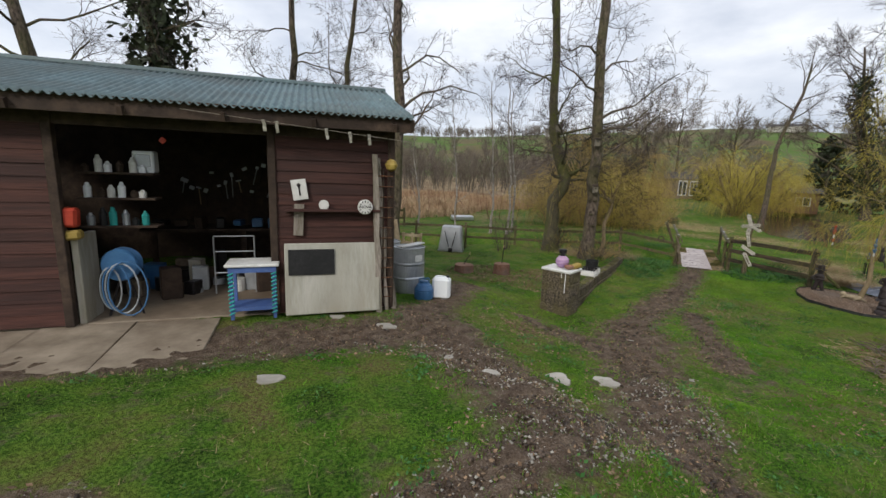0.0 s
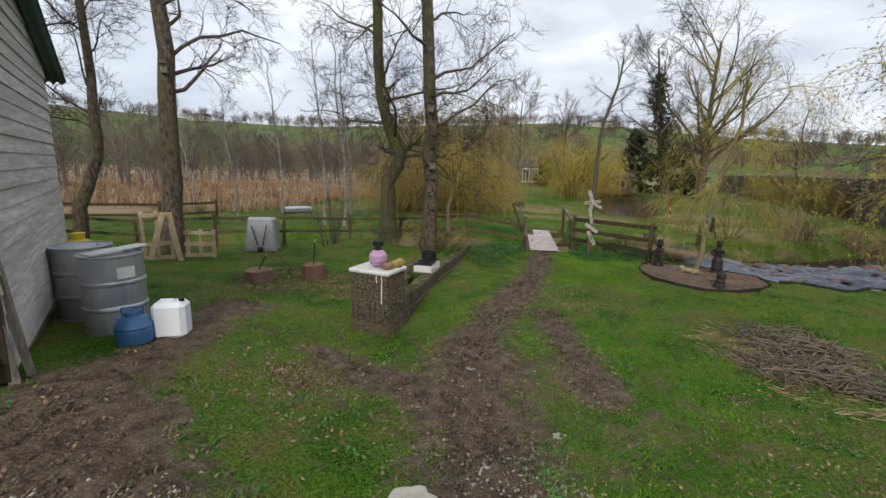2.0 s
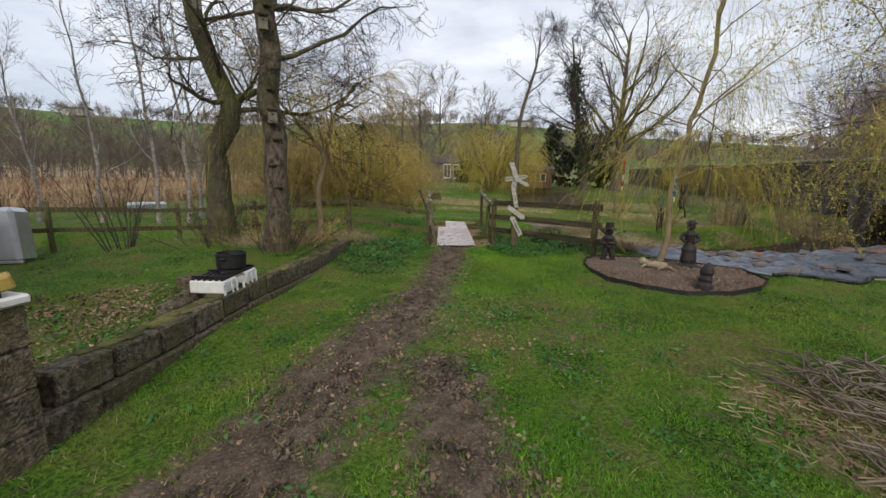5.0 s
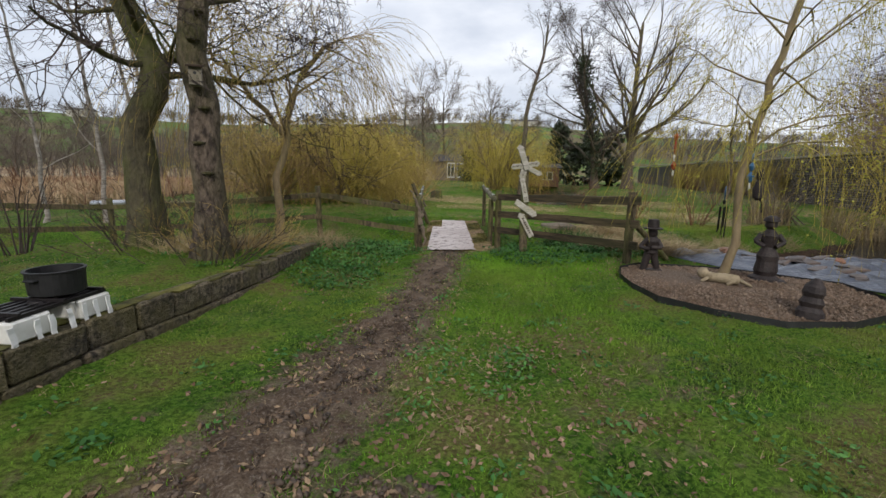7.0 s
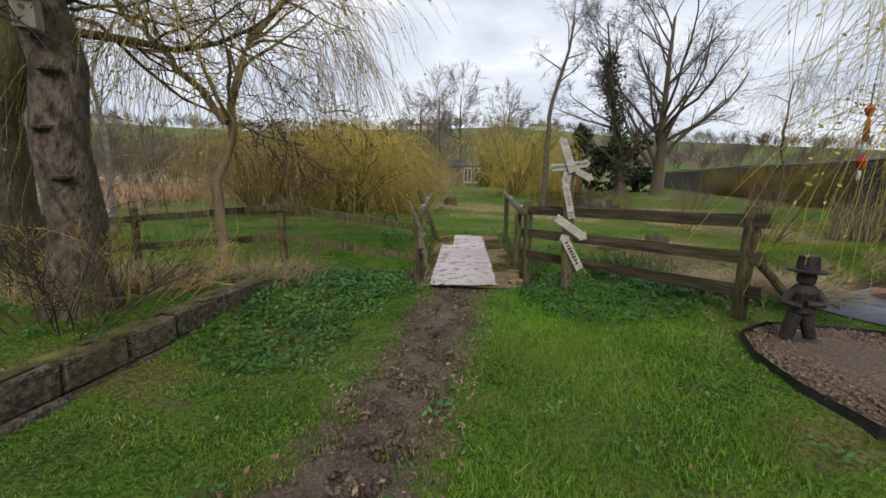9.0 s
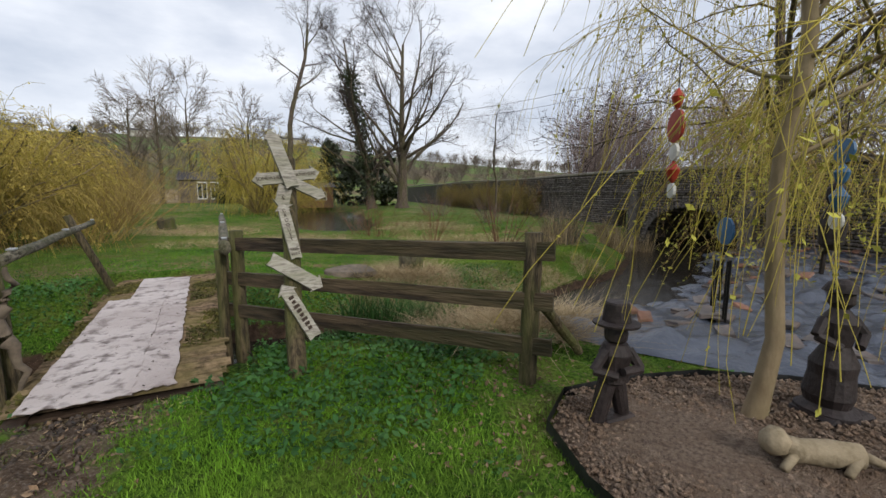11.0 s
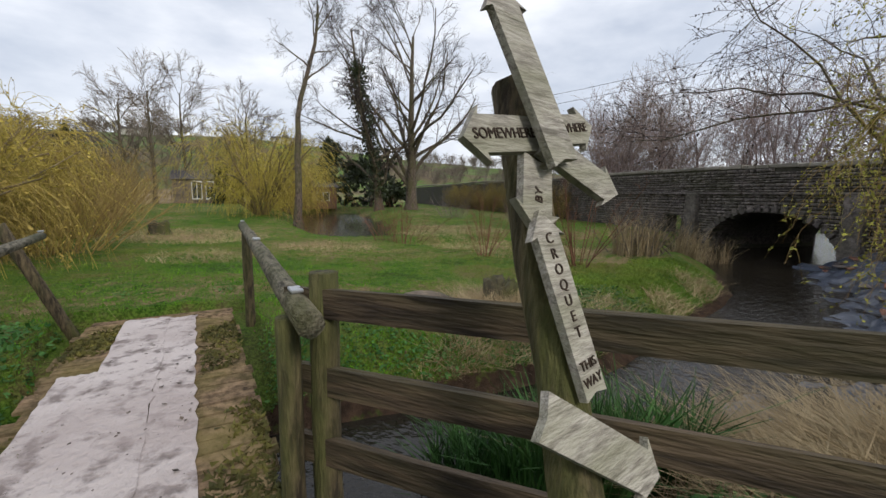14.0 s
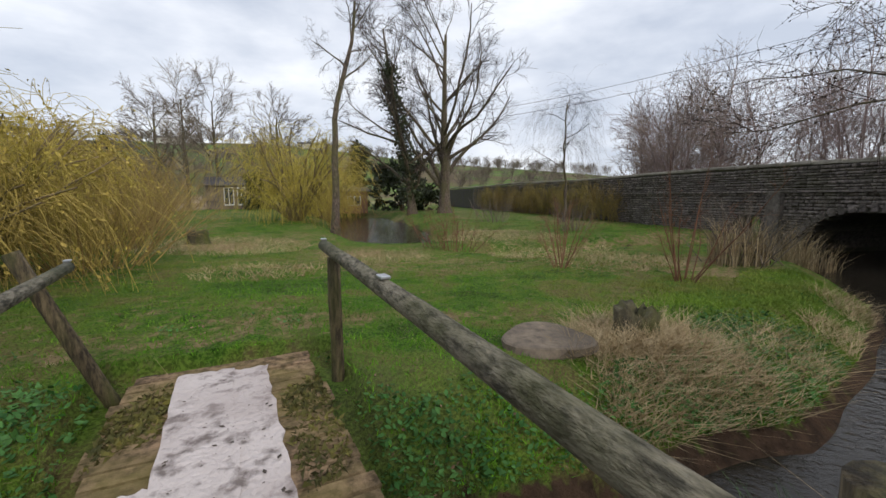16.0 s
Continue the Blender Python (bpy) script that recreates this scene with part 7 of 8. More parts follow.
def liner_z(x, y, fold=1.0):
    p = Vector((x, y, 0))
    k = noise.noise(p * 1.3) * 0.07 + abs(noise.noise(p * Vector((2.6, 1.2, 1)).x + Vector((5, 0, 0)))) * 0.11 + abs(noise.noise(Vector((x * 1.5 + y * 3.5, y * 1.2 - x, 3)))) * 0.1 + noise.noise(p * 9) * 0.012
    return max(gz(x, y), -1.84) + 0.05 + k * fold * 0.95


NU, NV = 190, 74
tv, tf = [], []
for i in range(NU + 1):
    u = i / NU
    x = 10.7 + (24.5 - 10.7) * u ** 1.25
    c_, w_ = mid_y(x)
    y1 = c_ - w_ + 0.95 - 0.55 * max(0, 1 - u * 9) + 0.1 * math.sin(x * 3)
    y0 = 7.3 - 0.17 * (x - 11.3) + 0.12 * math.sin(x * 4.1) + 0.35 * max(0, 1 - u * 8)
    for j in range(NV + 1):
        v = j / NV
        xx, yy = x + 0.1 * math.sin(v * 9 + 2) * (1 - u), y0 + (y1 - y0) * v
        edge = min(1, min(v, 1 - v) * 12, u * 20)
        tv.append((xx, yy, liner_z(xx, yy) if edge > 0.9 else max(gz(xx, yy), -1.84) + 0.012 + edge * (liner_z(xx, yy) - max(gz(xx, yy), -1.84))))
for i in range(NU):
    for j in range(NV):
        a = i * (NV + 1) + j
        tf.append((a, a + NV + 1, a + NV + 2, a + 1))
lin = thing("pond_liner", (0, 0, 0), "crumpled blue-grey pond liner weighted with slabs on the stream bank", "pond liner")
fast("sheet", tv, tf, M_tarp, lin, smooth=True)
roll = bmesh.new()
edge_pts = [tv[i * (NV + 1)] for i in range(0, NU + 1, 4)]
for p, q in zip(edge_pts, edge_pts[1:]):
    rod(roll, (p[0], p[1], p[2] + 0.02), (q[0], q[1], q[2] + 0.02), 0.028, 7, 0.028)
part("rolled_edge", roll, M_liner, lin, "black rolled edge", smooth=True)

srg = random.Random(12)
slab_meshes = []
for k, m in enumerate((M_slate, M_slate, M_brickred, M_slate, M_slate)):
    ob = part("flat_slab", one_box((0.3, 0.15, 0.04), (0, 0, 0.02), (0, 0, 0), 0.008, 0.01), m)
    slab_meshes.append(ob.data)
    bpy.data.objects.remove(ob)
for i in range(170):
    x = 11.3 + 12 * srg.random() ** 1.2
    c_, w_ = mid_y(x)
    lo_, hi_ = 7.6 - 0.17 * (x - 11.3), c_ - w_ + 0.2
    y = lo_ + (hi_ - lo_) * srg.random()
    ob = new("flat_slab", srg.choice(slab_meshes))
    sc = srg.uniform(0.7, 1.35)
    ob.matrix_world = pose(x, y, liner_z(x, y) - 0.004, srg.uniform(-9, 9), srg.uniform(-9, 9), srg.choice((0, 15, -20)) + srg.uniform(-12, 12)) @ Matrix.Diagonal((sc, sc, 1, 1))
    tagged(ob, "broken red-brown brick weighting the pond liner" if ob.data == slab_meshes[2] else "thin grey-brown slate weighting the pond liner", "slab", "slabs on the pond liner")

# ---- pale stones, stump, fallen log, nest boxes ----
for i, (x, y, s) in enumerate([(1.3, 3.78, 0.15), (1.93, 4.0, 0.14), (-1.63, 3.17, 0.11), (2.5, 4.15, 0.07), (-1.5, 5.3, 0.09), (-0.75, 5.0, 0.11), (3.1, 5.9, 0.05), (0.5, 3.4, 0.08), (12.9, 7.25, 0.2), (0.1, 3.9, 0.05), (3.35, 4.6, 0.05)]):
    bm = bmesh.new()
    bmesh.ops.create_icosphere(bm, subdivisions=3, radius=s)
    for v in bm.verts:
        v.co = Vector((v.co.x * 1.15, v.co.y * 0.85, max(min(v.co.z, 0.1 * s), -s) * 0.8)) * (1 + 0.55 * noise.noise(Vector((v.co.x, v.co.y, 0)) * (1.3 / s) + Vector((i * 3, 0, 0))))
    ob = part("pale_stone", bm, M_pale, smooth=True)
    ob.location = (x, y, gz(x, y) + 0.006)
    tagged(ob, "flat pale stone sunk in the trodden grass", "stone", "pale stones in the grass")


def stump(at, label, r, h, seed, hollow=True):
    rng = random.Random(seed)
    e = thing("tree_stump", (at[0], at[1], gz(*at) - 0.05), label, "tree stump")
    bm = bmesh.new()
    rings = []
    for rr, zz in ((1.3, 0), (1.05, 0.25), (0.95, 0.6), (1.0, 0.9)):
        rings.append([bm.verts.new((r * rr * (1 + 0.18 * math.sin(3 * a) + rng.uniform(-.05, .05)) * math.cos(a), r * rr * (1 + 0.18 * math.sin(3 * a)) * math.sin(a), h * zz + (rng.uniform(-.1, .16) * h if zz == 0.9 else 0))) for a in [2 * math.pi * k / 22 for k in range(22)]])
    rings.append([bm.verts.new((v.co.x * 0.6, v.co.y * 0.6, v.co.z - 0.05)) for v in rings[-1]])
    rings.append([bm.verts.new((v.co.x * 0.8, v.co.y * 0.8, h * 0.45)) for v in rings[-1]])
    for a, b in zip(rings, rings[1:]):
        for k in range(22):
            bm.faces.new((a[k], a[(k + 1) % 22], b[(k + 1) % 22], b[k]))
    bm.faces.new(rings[-1])
    part("stump_body", bm, M_mossbark, e, smooth=True)


stump((13.44, 13.9), "rotten hollow mossy stump with dead grass round it", 0.22, 0.4, 5)
stump((15.3, 27.0), "cut mossy stump at the foot of the willow", 0.3, 0.5, 6)
fl = thing("fallen_slab", (12.47, 14.5, gz(12.47, 14.5) + 0.03), "flat sawn stump top lying in the grass", "log", turn=20)
part("body", lathe([(0.4, -0.03), (0.44, 0.02), (0.42, 0.09), (0.4, 0.1)], 22, wob=0.12), M_oldwood, fl)


def nest_box(at, turn, label):
    e = thing("nest_box", at, label, "nest box", turn=turn)
    part("body", one_box((0.13, 0.12, 0.2), (0, 0, 0), (0, 0, 0), 0.005), M_greywood, e)
    part("roof", one_box((0.17, 0.18, 0.02), (0, -0.02, 0.115), (12, 0, 0), 0.003), M_darkwood, e)
    bm = lathe([(0.018, 0), (0.018, 0.004)], 12)
    bmesh.ops.rotate(bm, verts=bm.verts, cent=(0, 0, 0), matrix=Matrix.Rotation(radians(90), 3, "X"))
    bmesh.ops.translate(bm, verts=bm.verts, vec=(0, -0.061, 0.03))
    part("entrance_hole", bm, M_black, e)


nest_box((4.44, 12.02, 2.62), -5, "small grey nest box high on the straight alder")
nest_box((4.5, 12.0, 1.28), -5, "small wooden nest box low on the straight alder")
nest_box((3.6, 13.22, 3.1), 5, "grey nest box on the mossy forked alder")
nest_box((-1.5, 14.02, 3.35), 5, "dark nest box on the leaning alder")
for i, (z, a) in enumerate([(0.2, 10), (0.55, -30), (0.95, 20), (1.7, -10), (2.0, 30), (2.9, 0)]):
    ob = part("shelf_fungus", lathe([(0.01, -0.03), (0.07, -0.01), (0.075, 0.012), (0.01, 0.02)], 12), M_bark)
    ob.location = (4.52 + 0.1 * math.sin(radians(a)), 12.06 + (0.02 if z > 1 else 0), z)
    tagged(ob, "grey shelf fungus on the alder trunk", "fungus", "fungus on the alder")

# ---- small things about the fences and the island ----
def hoop(bm, c, r, thick, axis="Y", n=20, wob=0.0):
    q = []
    for i in range(n):
        a = 2 * math.pi * i / n
        rr = r * (1 + random.uniform(-wob, wob))
        q.append(Vector((c[0] + rr * math.cos(a), c[1], c[2] + rr * math.sin(a))) if axis == "Y" else Vector((c[0] + rr * math.cos(a), c[1] + rr * math.sin(a), c[2])))
    for i in range(n):
        rod(bm, q[i], q[(i + 1) % n], thick, 6)
    return bm


wr = thing("twig_wreath", (7.75, 14.1, -0.42), "small brown twig ring hanging over the rail fence", "wreath", turn=-20)
for i in range(3):
    part("twig_ring", hoop(bmesh.new(), (0, 0.012 * i, 0), 0.085 + 0.008 * i, 0.009, wob=0.07), M_darkwood, wr)
part("hanger", one_rod((0, 0, 0.09), (0.01, 0, 0.36), 0.003, 4), M_darkwood, wr)

dw = thing("driftwood", (7.84, 13.18, gz(7.84, 13.18)), "twisted grey driftwood piece fixed upright on the fence end post", "driftwood")
for pts_ in (((0, -0.06, 0.55), (-0.04, -0.08, 0.85), (-0.12, -0.08, 1.02), (-0.2, -0.06, 1.16)), ((0.0, -0.06, 0.7), (0.07, -0.08, 0.86), (0.05, -0.08, 1.0)), ((0.02, -0.06, 0.5), (0.08, -0.07, 0.3), (0.05, -0.06, 0.1))):
    V, Fc = tubes([stem(np.random.default_rng(len(pts_)), pts_, 0.038, 0.012, n=8, wob=0.008)], 8)
    fast("twisted_limb", V, Fc, M_oldwood, dw, smooth=True)

ty = thing("plastic_tray", (1.35, 25.1, gz(1.35, 25.1)), "pale blue plastic tub lying on the marsh lawn", "tub", turn=12)
part("basin", one_box((1.3, 0.7, 0.28), (0, 0, 0.14), (0, 0, 0), 0.06), M_tin, ty)
cs = thing("cat_ornament", (9.86, 8.8, -0.02), "dark blue cat ornament fixed to the young willow trunk", "ornament")
part("body", lathe([(0.02, 0), (0.05, 0.03), (0.055, 0.12), (0.035, 0.2), (0.025, 0.22), (0.04, 0.25), (0.038, 0.3), (0.012, 0.33)], 14, (0.02, -0.1, 0)), M_char, cs)
for x in (-0.02, 0.055):
    part("ear", one_box((0.018, 0.014, 0.04), (x, -0.1, 0.33), (0, 12, 0), 0.004), M_char, cs)
part("tail", rod(one_rod((0.05, -0.1, 0.03), (0.13, -0.1, -0.03), 0.012, 6), (0.13, -0.1, -0.03), (0.15, -0.1, -0.14), 0.012, 6), M_char, cs)

rt = thing("root_clump", (19.9, 12.9, gz(19.9, 12.9) - 0.05), "mound of dead fern roots and stems under the bare shrub", "root clump")
rrg = np.random.default_rng(717)
for i in range(26):
    a = 6.28 * rrg.random()
    ln_r = 0.5 + 0.5 * rrg.random()
    V, Fc = tubes([stem(rrg, [(0, 0, 0.45), (0.3 * ln_r * math.cos(a), 0.3 * ln_r * math.sin(a), 0.42), (0.75 * ln_r * math.cos(a), 0.75 * ln_r * math.sin(a), 0.02)], 0.03, 0.01, n=7, wob=0.03)], 5)
    fast("dead_stem", V, Fc, M_oldwood, rt)

for i in range(2):
    cb = thing("overhead_cable", (0, 0, 0), "thin sagging overhead cable above the lane behind the wall", "cable", "overhead cables")
    V, Fc = tubes([stem(np.random.default_rng(3), [(60, 74, 12 + i), (58, 50, 10.2 + i), (54, 28, 9.6 + i), (50, 4, 11 + i)], 0.018, 0.018, n=20, wob=0.0)], 4)
    fast("wire", V, Fc, M_black, cb)

# ---- ground litter ----
lrg = np.random.default_rng(55)


def near_walk(n, spread, seed):
    r = np.random.default_rng(seed)
    pts = np.array([p[1][:2] for p in PATH])
    i = r.integers(0, len(pts) - 1, n)
    f = r.random(n)[:, None]
    c = pts[i] * (1 - f) + pts[i + 1] * f
    a, d = r.random(n) * 6.28, spread * r.random(n) ** 0.75
    return c[:, 0] + d * np.cos(a), c[:, 1] + d * np.sin(a)


def open_ground(x, y):
    """Where plants can stand: off the water, the shed floor, the bed, the bridge and the walls."""
    wet = heights(x, y)[1]
    lx, ly = (x - SC.x) * SU.x + (y - SC.y) * SU.y, (x - SC.x) * SN.x + (y - SC.y) * SN.y
    du, dv = (x - 8.25) * 0.476 + (y - 12.45) * 0.879, -(x - 8.25) * 0.879 + (y - 12.45) * 0.476
    d, _ = seg_dist(x, y, P0, P1)
    return (wet > 0.05) & ~((lx < 0.1) & (lx > -8) & (ly > -1.5 * (lx < -2.2) - 0.1)) & ~in_poly(x, y, BED) & ~((du > -0.15) & (du < 4.45) & (np.abs(dv) < 0.78)) & (d > 0.13) & ~((x > 10.7) & (y < 9.4) & (y > 7.45 - 0.17 * (x - 11.3)))


def blades(name, label, x, y, h, w, material, seed, lean=0.45):
    r = np.random.default_rng(seed)
    m = len(x)
    z = heights(x, y)[0] - 0.012
    b = np.stack([x, y, z], 1)
    a = r.random(m) * 6.28
    s = np.stack([np.cos(a), np.sin(a), np.zeros(m)], 1) * (w * (0.6 + 0.8 * r.random(m)))[:, None]
    l = r.normal(size=(m, 2)) * lean
    t = b + np.stack([l[:, 0] * h, l[:, 1] * h, h], 1)
    V = np.stack([b - s, b + s, t], 1).reshape(-1, 3)
    return fast(name, V, np.arange(3 * m).reshape(-1, 3), material, kind="stuff", label=label)


def cover(x, y):
    """How thick the grass grows, 0 to 1."""
    m = mud_at(x, y)
    n = 0.5 + 0.5 * wavy(x, y, 1.7, 4) * 0.6 + 0.5 * wavy(x, y, 4.3, 9) * 0.4
    return np.clip(1.15 - 1.35 * m, 0.06, 1) * np.clip(-0.05 + 1.35 * n, 0.08, 1)


x, y = near_walk(980000, 5.2, 301)
keep = (lrg.random(len(x)) < cover(x, y)) & open_ground(x, y)
x, y = x[keep], y[keep]
lush = np.clip(0.5 + 0.8 * wavy(x, y, 0.9, 2) + 0.5 * wavy(x, y, 2.9, 7), 0, 1) + 0.5 * np.exp(-((x - 8.2) ** 2 + (y - 9.6) ** 2) / 3)
blades("lawn_grass", "short uneven lawn grass", x, y, 0.014 + 0.034 * lush * lrg.random(len(x)) + 0.006, 0.003, M_blade, 302)
x, y = near_walk(150000, 16, 303)
near_line = np.min([np.hypot(x - p[1][0], y - p[1][1]) for p in PATH], 0)
keep = (lrg.random(len(x)) < cover(x, y)) & open_ground(x, y) & (near_line > 2.5)
x, y, near_line = x[keep], y[keep], near_line[keep]
blades("rough_grass", "rough grass away from the path", x, y, (0.03 + 0.05 * lrg.random(len(x))) * np.clip(near_line / 7, 0.5, 1.2), 0.0055, M_blade, 304)


def clumps(n, spread, seed, per, rad):
    cx, cy = near_walk(n, spread, seed)
    r = np.random.default_rng(seed + 1)
    x = np.repeat(cx, per) + r.normal(size=n * per) * rad
    y = np.repeat(cy, per) + r.normal(size=n * per) * rad
    k = open_ground(x, y) & (mud_at(x, y) < 0.6)
    return x[k], y[k]


x, y = clumps(900, 6.5, 311, 70, 0.07)
blades("grass_tuft", "long green grass tufts", x, y, 0.02 + 0.028 * lrg.random(len(x)), 0.003, M_blade, 312, 0.8)
x, y = near_walk(80000, 6.0, 321)
keep = open_ground(x, y) & (wavy(x, y, 2.2, 8) + lrg.random(len(x)) > 0.55)
x, y = x[keep], y[keep]
blades("dead_grass", "dead straw-coloured grass blades", x, y, 0.012 + 0.03 * lrg.random(len(x)), 0.0026, M_straw, 322, 1.8)


def leafy(name, label, x, y, h, size, material, seed):
    r = np.random.default_rng(seed)
    m = len(x)
    p = np.stack([x, y, heights(x, y)[0] + h * r.random(m)], 1)
    a, ti = r.random(m) * 6.28, r.normal(size=m) * 0.45
    u = np.stack([np.cos(a) * np.cos(ti), np.sin(a) * np.cos(ti), np.sin(ti)], 1)
    v = np.cross(u, np.stack([r.normal(size=m) * 0.4, r.normal(size=m) * 0.4, np.ones(m)], 1))
    v /= np.linalg.norm(v, axis=1, keepdims=True)
    s = (size * (0.5 + r.random(m)))[:, None]
    V = np.stack([p - u * s, p + v * s * 0.55, p + u * s, p - v * s * 0.55], 1).reshape(-1, 3)
    return fast(name, V, np.arange(4 * m).reshape(-1, 4), material, kind="stuff", label=label)


def patch(n, centres, seed):
    r = np.random.default_rng(seed)
    c = np.array(centres)
    i = r.choice(len(c), n, p=(c[:, 2] ** 2) / (c[:, 2] ** 2).sum())
    a, d = r.random(n) * 6.28, c[i, 2] * np.sqrt(r.random(n))
    x, y = c[i, 0] + d * np.cos(a), c[i, 1] + d * np.sin(a)
    k = open_ground(x, y)
    return x[k], y[k]


x, y = patch(30000, [(9.1, 11.2, 0.9), (8.9, 12.2, 0.5), (10.3, 10.9, 0.7), (10.9, 13.9, 0.9), (12.2, 13.1, 0.8), (10.4, 14.6, 0.6), (7.2, 13.0, 0.8), (6.3, 12.6, 0.9), (5.9, 11.6, 0.6), (12.9, 12.7, 0.8), (14.3, 12.6, 0.9), (9.0, 16.2, 0.7), (7.6, 14.4, 0.9), (5.5, 14.9, 0.9)], 331)
leafy("nettle_patch", "low nettles and ground elder along the ditch", x, y, 0.09, 0.022, M_weed, 332)
x, y = clumps(420, 6, 341, 30, 0.07)
leafy("broadleaf_weeds", "scattered dock and clover leaves in the lawn", x, y, 0.035, 0.018, M_weed, 342)
x, y = patch(6500, [(1.1, 10.15, 0.95), (2.3, 9.4, 0.8), (7.2, 5.4, 0.8), (1.4, 5.9, 0.35), (2.6, 10.2, 0.6)], 351)
leafy("wood_chip_litter", "brown wood chips and dead leaves on the ground", x, y, 0.02, 0.02, M_woodchip, 352)
x, y = patch(620, [(7.2, 5.4, 1.0), (7.6, 4.6, 0.9), (6.5, 4.5, 0.55)], 361)
r361 = np.random.default_rng(361)
a, ln_ = r361.random(len(x)) * 6.28, 0.06 + 0.25 * r361.random(len(x)) ** 2
z = heights(x, y)[0] + 0.015 + 0.05 * r361.random(len(x))
pts = np.stack([np.stack([x, y, z], 1), np.stack([x + np.cos(a) * ln_, y + np.sin(a) * ln_, z + r361.normal(size=len(x)) * 0.02], 1)], 1)
V, Fc = tubes([(pts, np.full((len(x), 2), 0.0045))], 4)
fast("split_sticks", V, Fc, M_straw, kind="stuff", label="pale split sticks and shavings in a heap")
x, y = patch(420, [(6.6, 4.9, 0.5), (7.3, 4.7, 0.7), (7.6, 5.6, 0.6)], 363)
r363 = np.random.default_rng(363)
a, ln_ = 0.5 + r363.normal(size=len(x)) * 0.9, 0.15 + 0.35 * r363.random(len(x))
z = heights(x, y)[0] + 0.02 + 0.1 * r363.random(len(x))
pts = np.stack([np.stack([x + np.cos(a) * ln_ * f, y + np.sin(a) * ln_ * f, z + 0.02 * math.sin(3 * f) + r363.normal(size=len(x)) * 0.012], 1) for f in (0, 0.5, 1)], 1)
V, Fc = tubes([(pts, np.full((len(x), 3), 0.007))], 5)
fast("dark_sticks", V, Fc, M_oldwood, kind="stuff", label="brown broken sticks heaped on the lawn")
x, y = patch(9000, [(9.9, 16.1, 0.5), (6.0, 13.3, 0.6), (5.0, 13.2, 0.6), (4.4, 12.9, 0.6), (10.9, 11.2, 0.8), (11.5, 11.0, 0.6), (13.6, 13.9, 0.7), (13.5, 13.8, 0.6), (13.2, 13.3, 0.5), (12.9, 13.9, 0.5), (12.6, 13.7, 0.6), (8.0, 14.0, 0.4)], 371)
blades("dead_grass_tussock", "pale matted dead grass beside the ditch and stump", x, y, 0.1 + 0.22 * lrg.random(len(x)), 0.0045, M_straw, 372, 1.3)
x, y = near_walk(90000, 4.0, 381)
keep = (mud_at(x, y) > 0.25 + 0.5 * lrg.random(len(x))) & open_ground(x, y)
pebbles("mud_clods", "trodden clods of wet mud on the path", 382, x[keep], y[keep], 0.016, M_mudclod, 0.1, 0.6)
x, y = near_walk(60000, 4.5, 383)
keep = (mud_at(x, y) > 0.2) & open_ground(x, y) & (y < 4.4) & (wavy(x, y, 2.3, 1) > -0.2)
pebbles("path_grit", "pale grit and small stones in the trodden ground", 384, x[keep], y[keep], 0.011, M_pale, 0.15, 0.6)
x, y = near_walk(42000, 6.5, 385)
keep = ((mud_at(x, y) > 0.05) | (wavy(x, y, 1.3, 5) + 0.8 * lrg.random(len(x)) > 0.75)) & open_ground(x, y)
leafy("leaf_litter", "dead brown leaves trodden into the path", x[keep], y[keep], 0.012, 0.018, M_woodchip, 386)

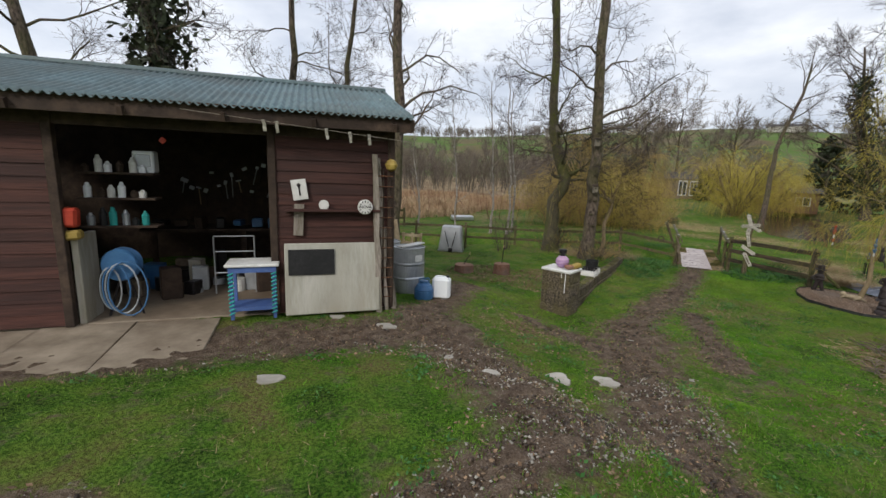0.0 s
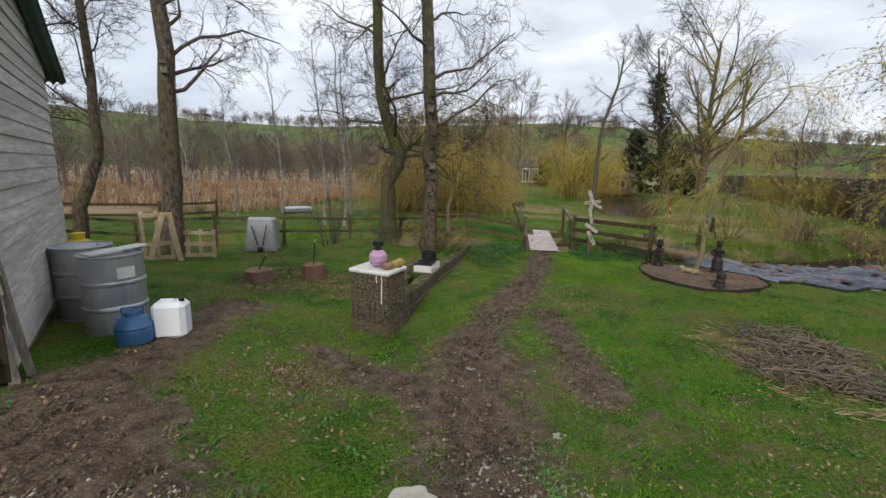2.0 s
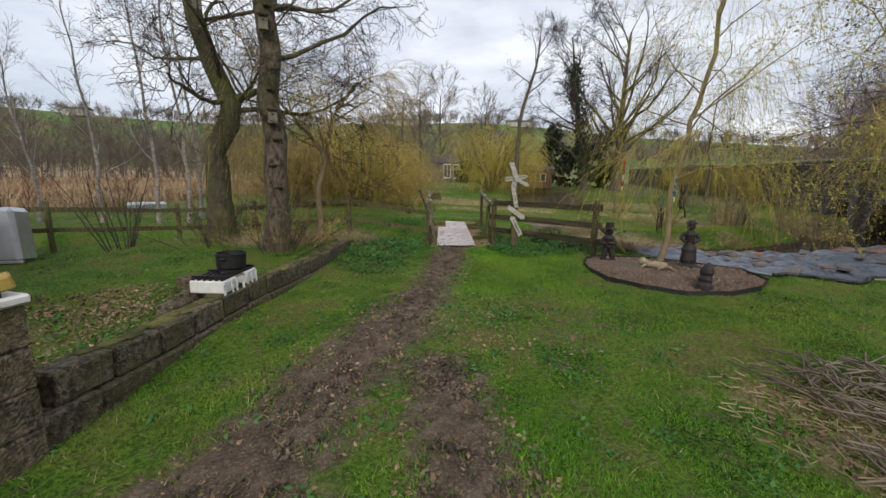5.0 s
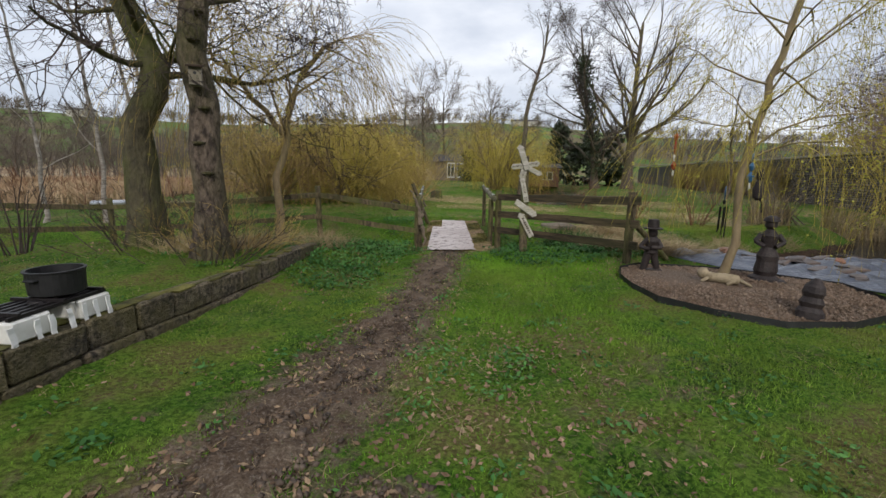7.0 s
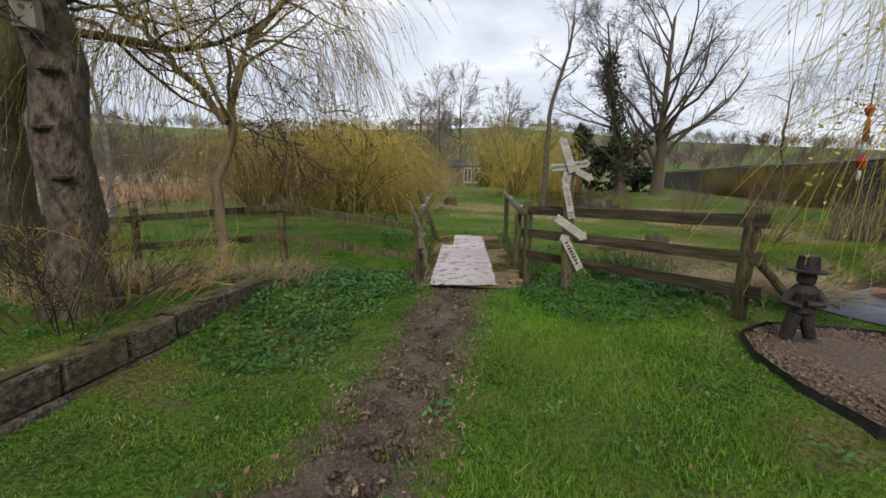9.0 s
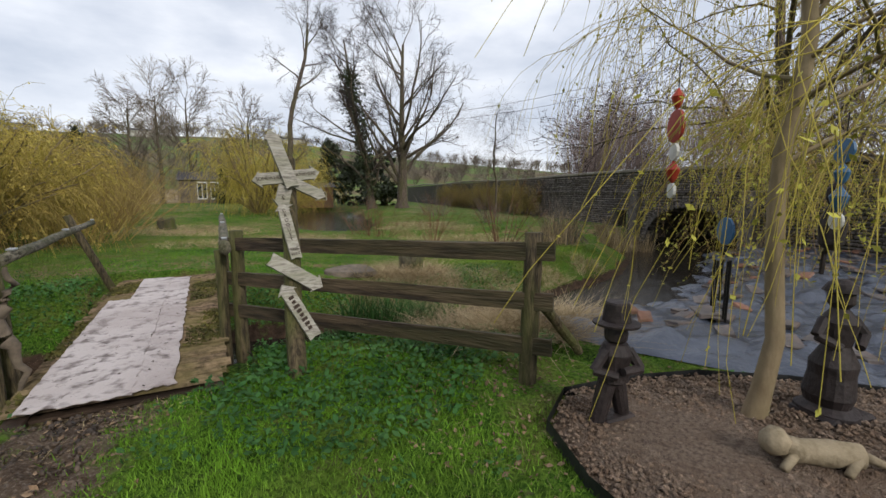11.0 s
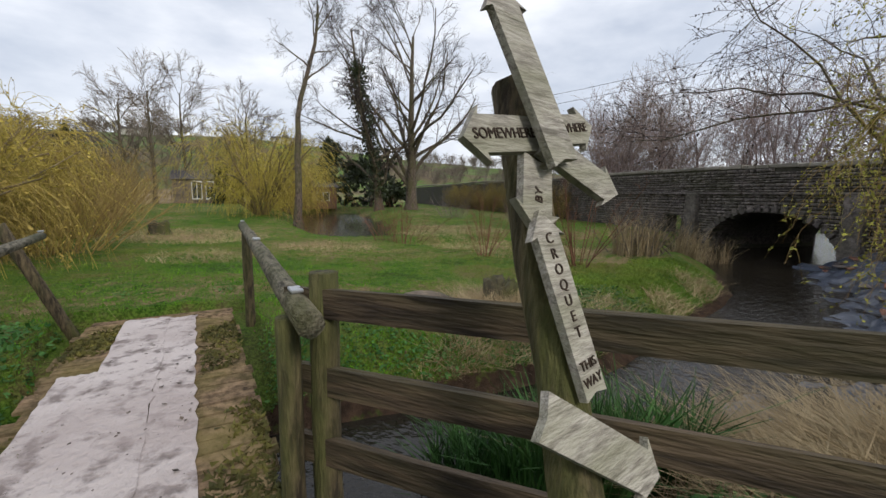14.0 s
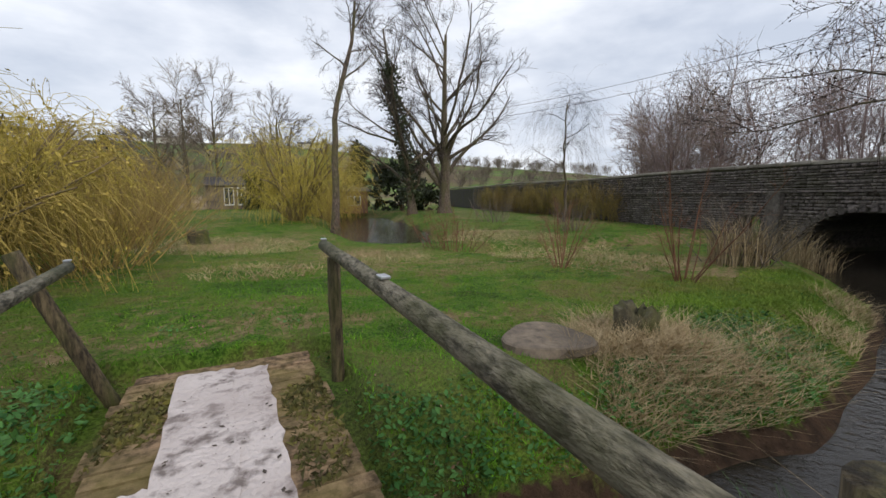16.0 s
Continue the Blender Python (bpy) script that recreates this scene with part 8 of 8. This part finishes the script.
x, y = patch(16000, [(10.9, 11.1, 0.6), (10.95, 10.5, 0.45), (10.9, 11.75, 0.3), (11.35, 10.9, 0.35)], 387)
blades("matted_straw", "pale matted dead grass below the fence rails", x, y, 0.08 + 0.2 * lrg.random(len(x)), 0.0045, M_straw, 388, 1.9)
x, y = patch(9000, [(11.6, 13.2, 0.7), (12.9, 12.9, 0.6), (12.2, 13.2, 0.7), (13.2, 13.2, 0.5), (14.2, 12.5, 0.5), (15.6, 11.8, 0.5), (17.2, 11.4, 0.6)], 389)
blades("bank_grass", "dead and green grass hanging over the stream bank", x, y, 0.08 + 0.16 * lrg.random(len(x)), 0.0045, M_straw, 390, 1.3)
x, y = patch(42000, [(11.2, 13.7, 0.8), (12.4, 13.0, 0.8), (13.4, 12.8, 0.8), (14.4, 12.4, 0.8), (15.4, 12.2, 0.8), (16.6, 12.0, 0.9), (18.2, 12.0, 1.0), (14.6, 13.6, 1.2), (16.6, 13.2, 1.2)], 396)
blades("bank_green", "rough green grass on the island bank", x, y, 0.025 + 0.05 * lrg.random(len(x)), 0.006, M_blade, 397, 0.7)
r391 = np.random.default_rng(391)
x, y = r391.uniform(7, 32, 210000), r391.uniform(14, 44, 210000)
k = (r391.random(len(x)) < np.clip(9.0 / np.hypot(x - 9, y - 13), 0.1, 1)) & open_ground(x, y)
x, y = x[k], y[k]
g_ = np.hypot(x - 9, y - 13)
blades("far_lawn_grass", "grass of the long lawn beyond the stream", x, y, 0.03 + 0.04 * r391.random(len(x)), 0.006, M_blade, 392)
x, y = patch(14000, [(15.5, 26.0, 2.6), (17, 21, 1.5), (21, 18, 2.2), (24, 21, 2.5), (19, 15.5, 1.6), (13.2, 20.5, 1.2), (22.5, 24, 1.5)], 393)
blades("rough_dead_grass", "pale dead grass in the rough lawn", x, y, 0.05 + 0.12 * r391.random(len(x)), 0.006, M_straw, 394, 1.2)

# ---- stones of the wall that can be told apart ----
shared = {}
for s, z, ls, hz in near_s:
    k = (round(ls, 1), round(hz, 2))
    if k not in shared:
        shared[k] = part("stone", ([tuple(v) for v in stone_box(-k[0] / 2, -k[1] / 2, k[0], k[1])], [tuple(int(q) for q in f[::-1]) for f in CUBE], []), M_stone) if False else fast("stone", stone_box(-k[0] / 2, -k[1] / 2, k[0], k[1]), CUBE[:, ::-1], M_stone)
        ob = shared[k]
    else:
        ob = new("stone", shared[k].data)
    ob.parent = wall
    ob.matrix_basis = pose(s + ls / 2, 0, z + hz / 2) @ Matrix.Diagonal((ls / k[0], 1, hz / k[1], 1))
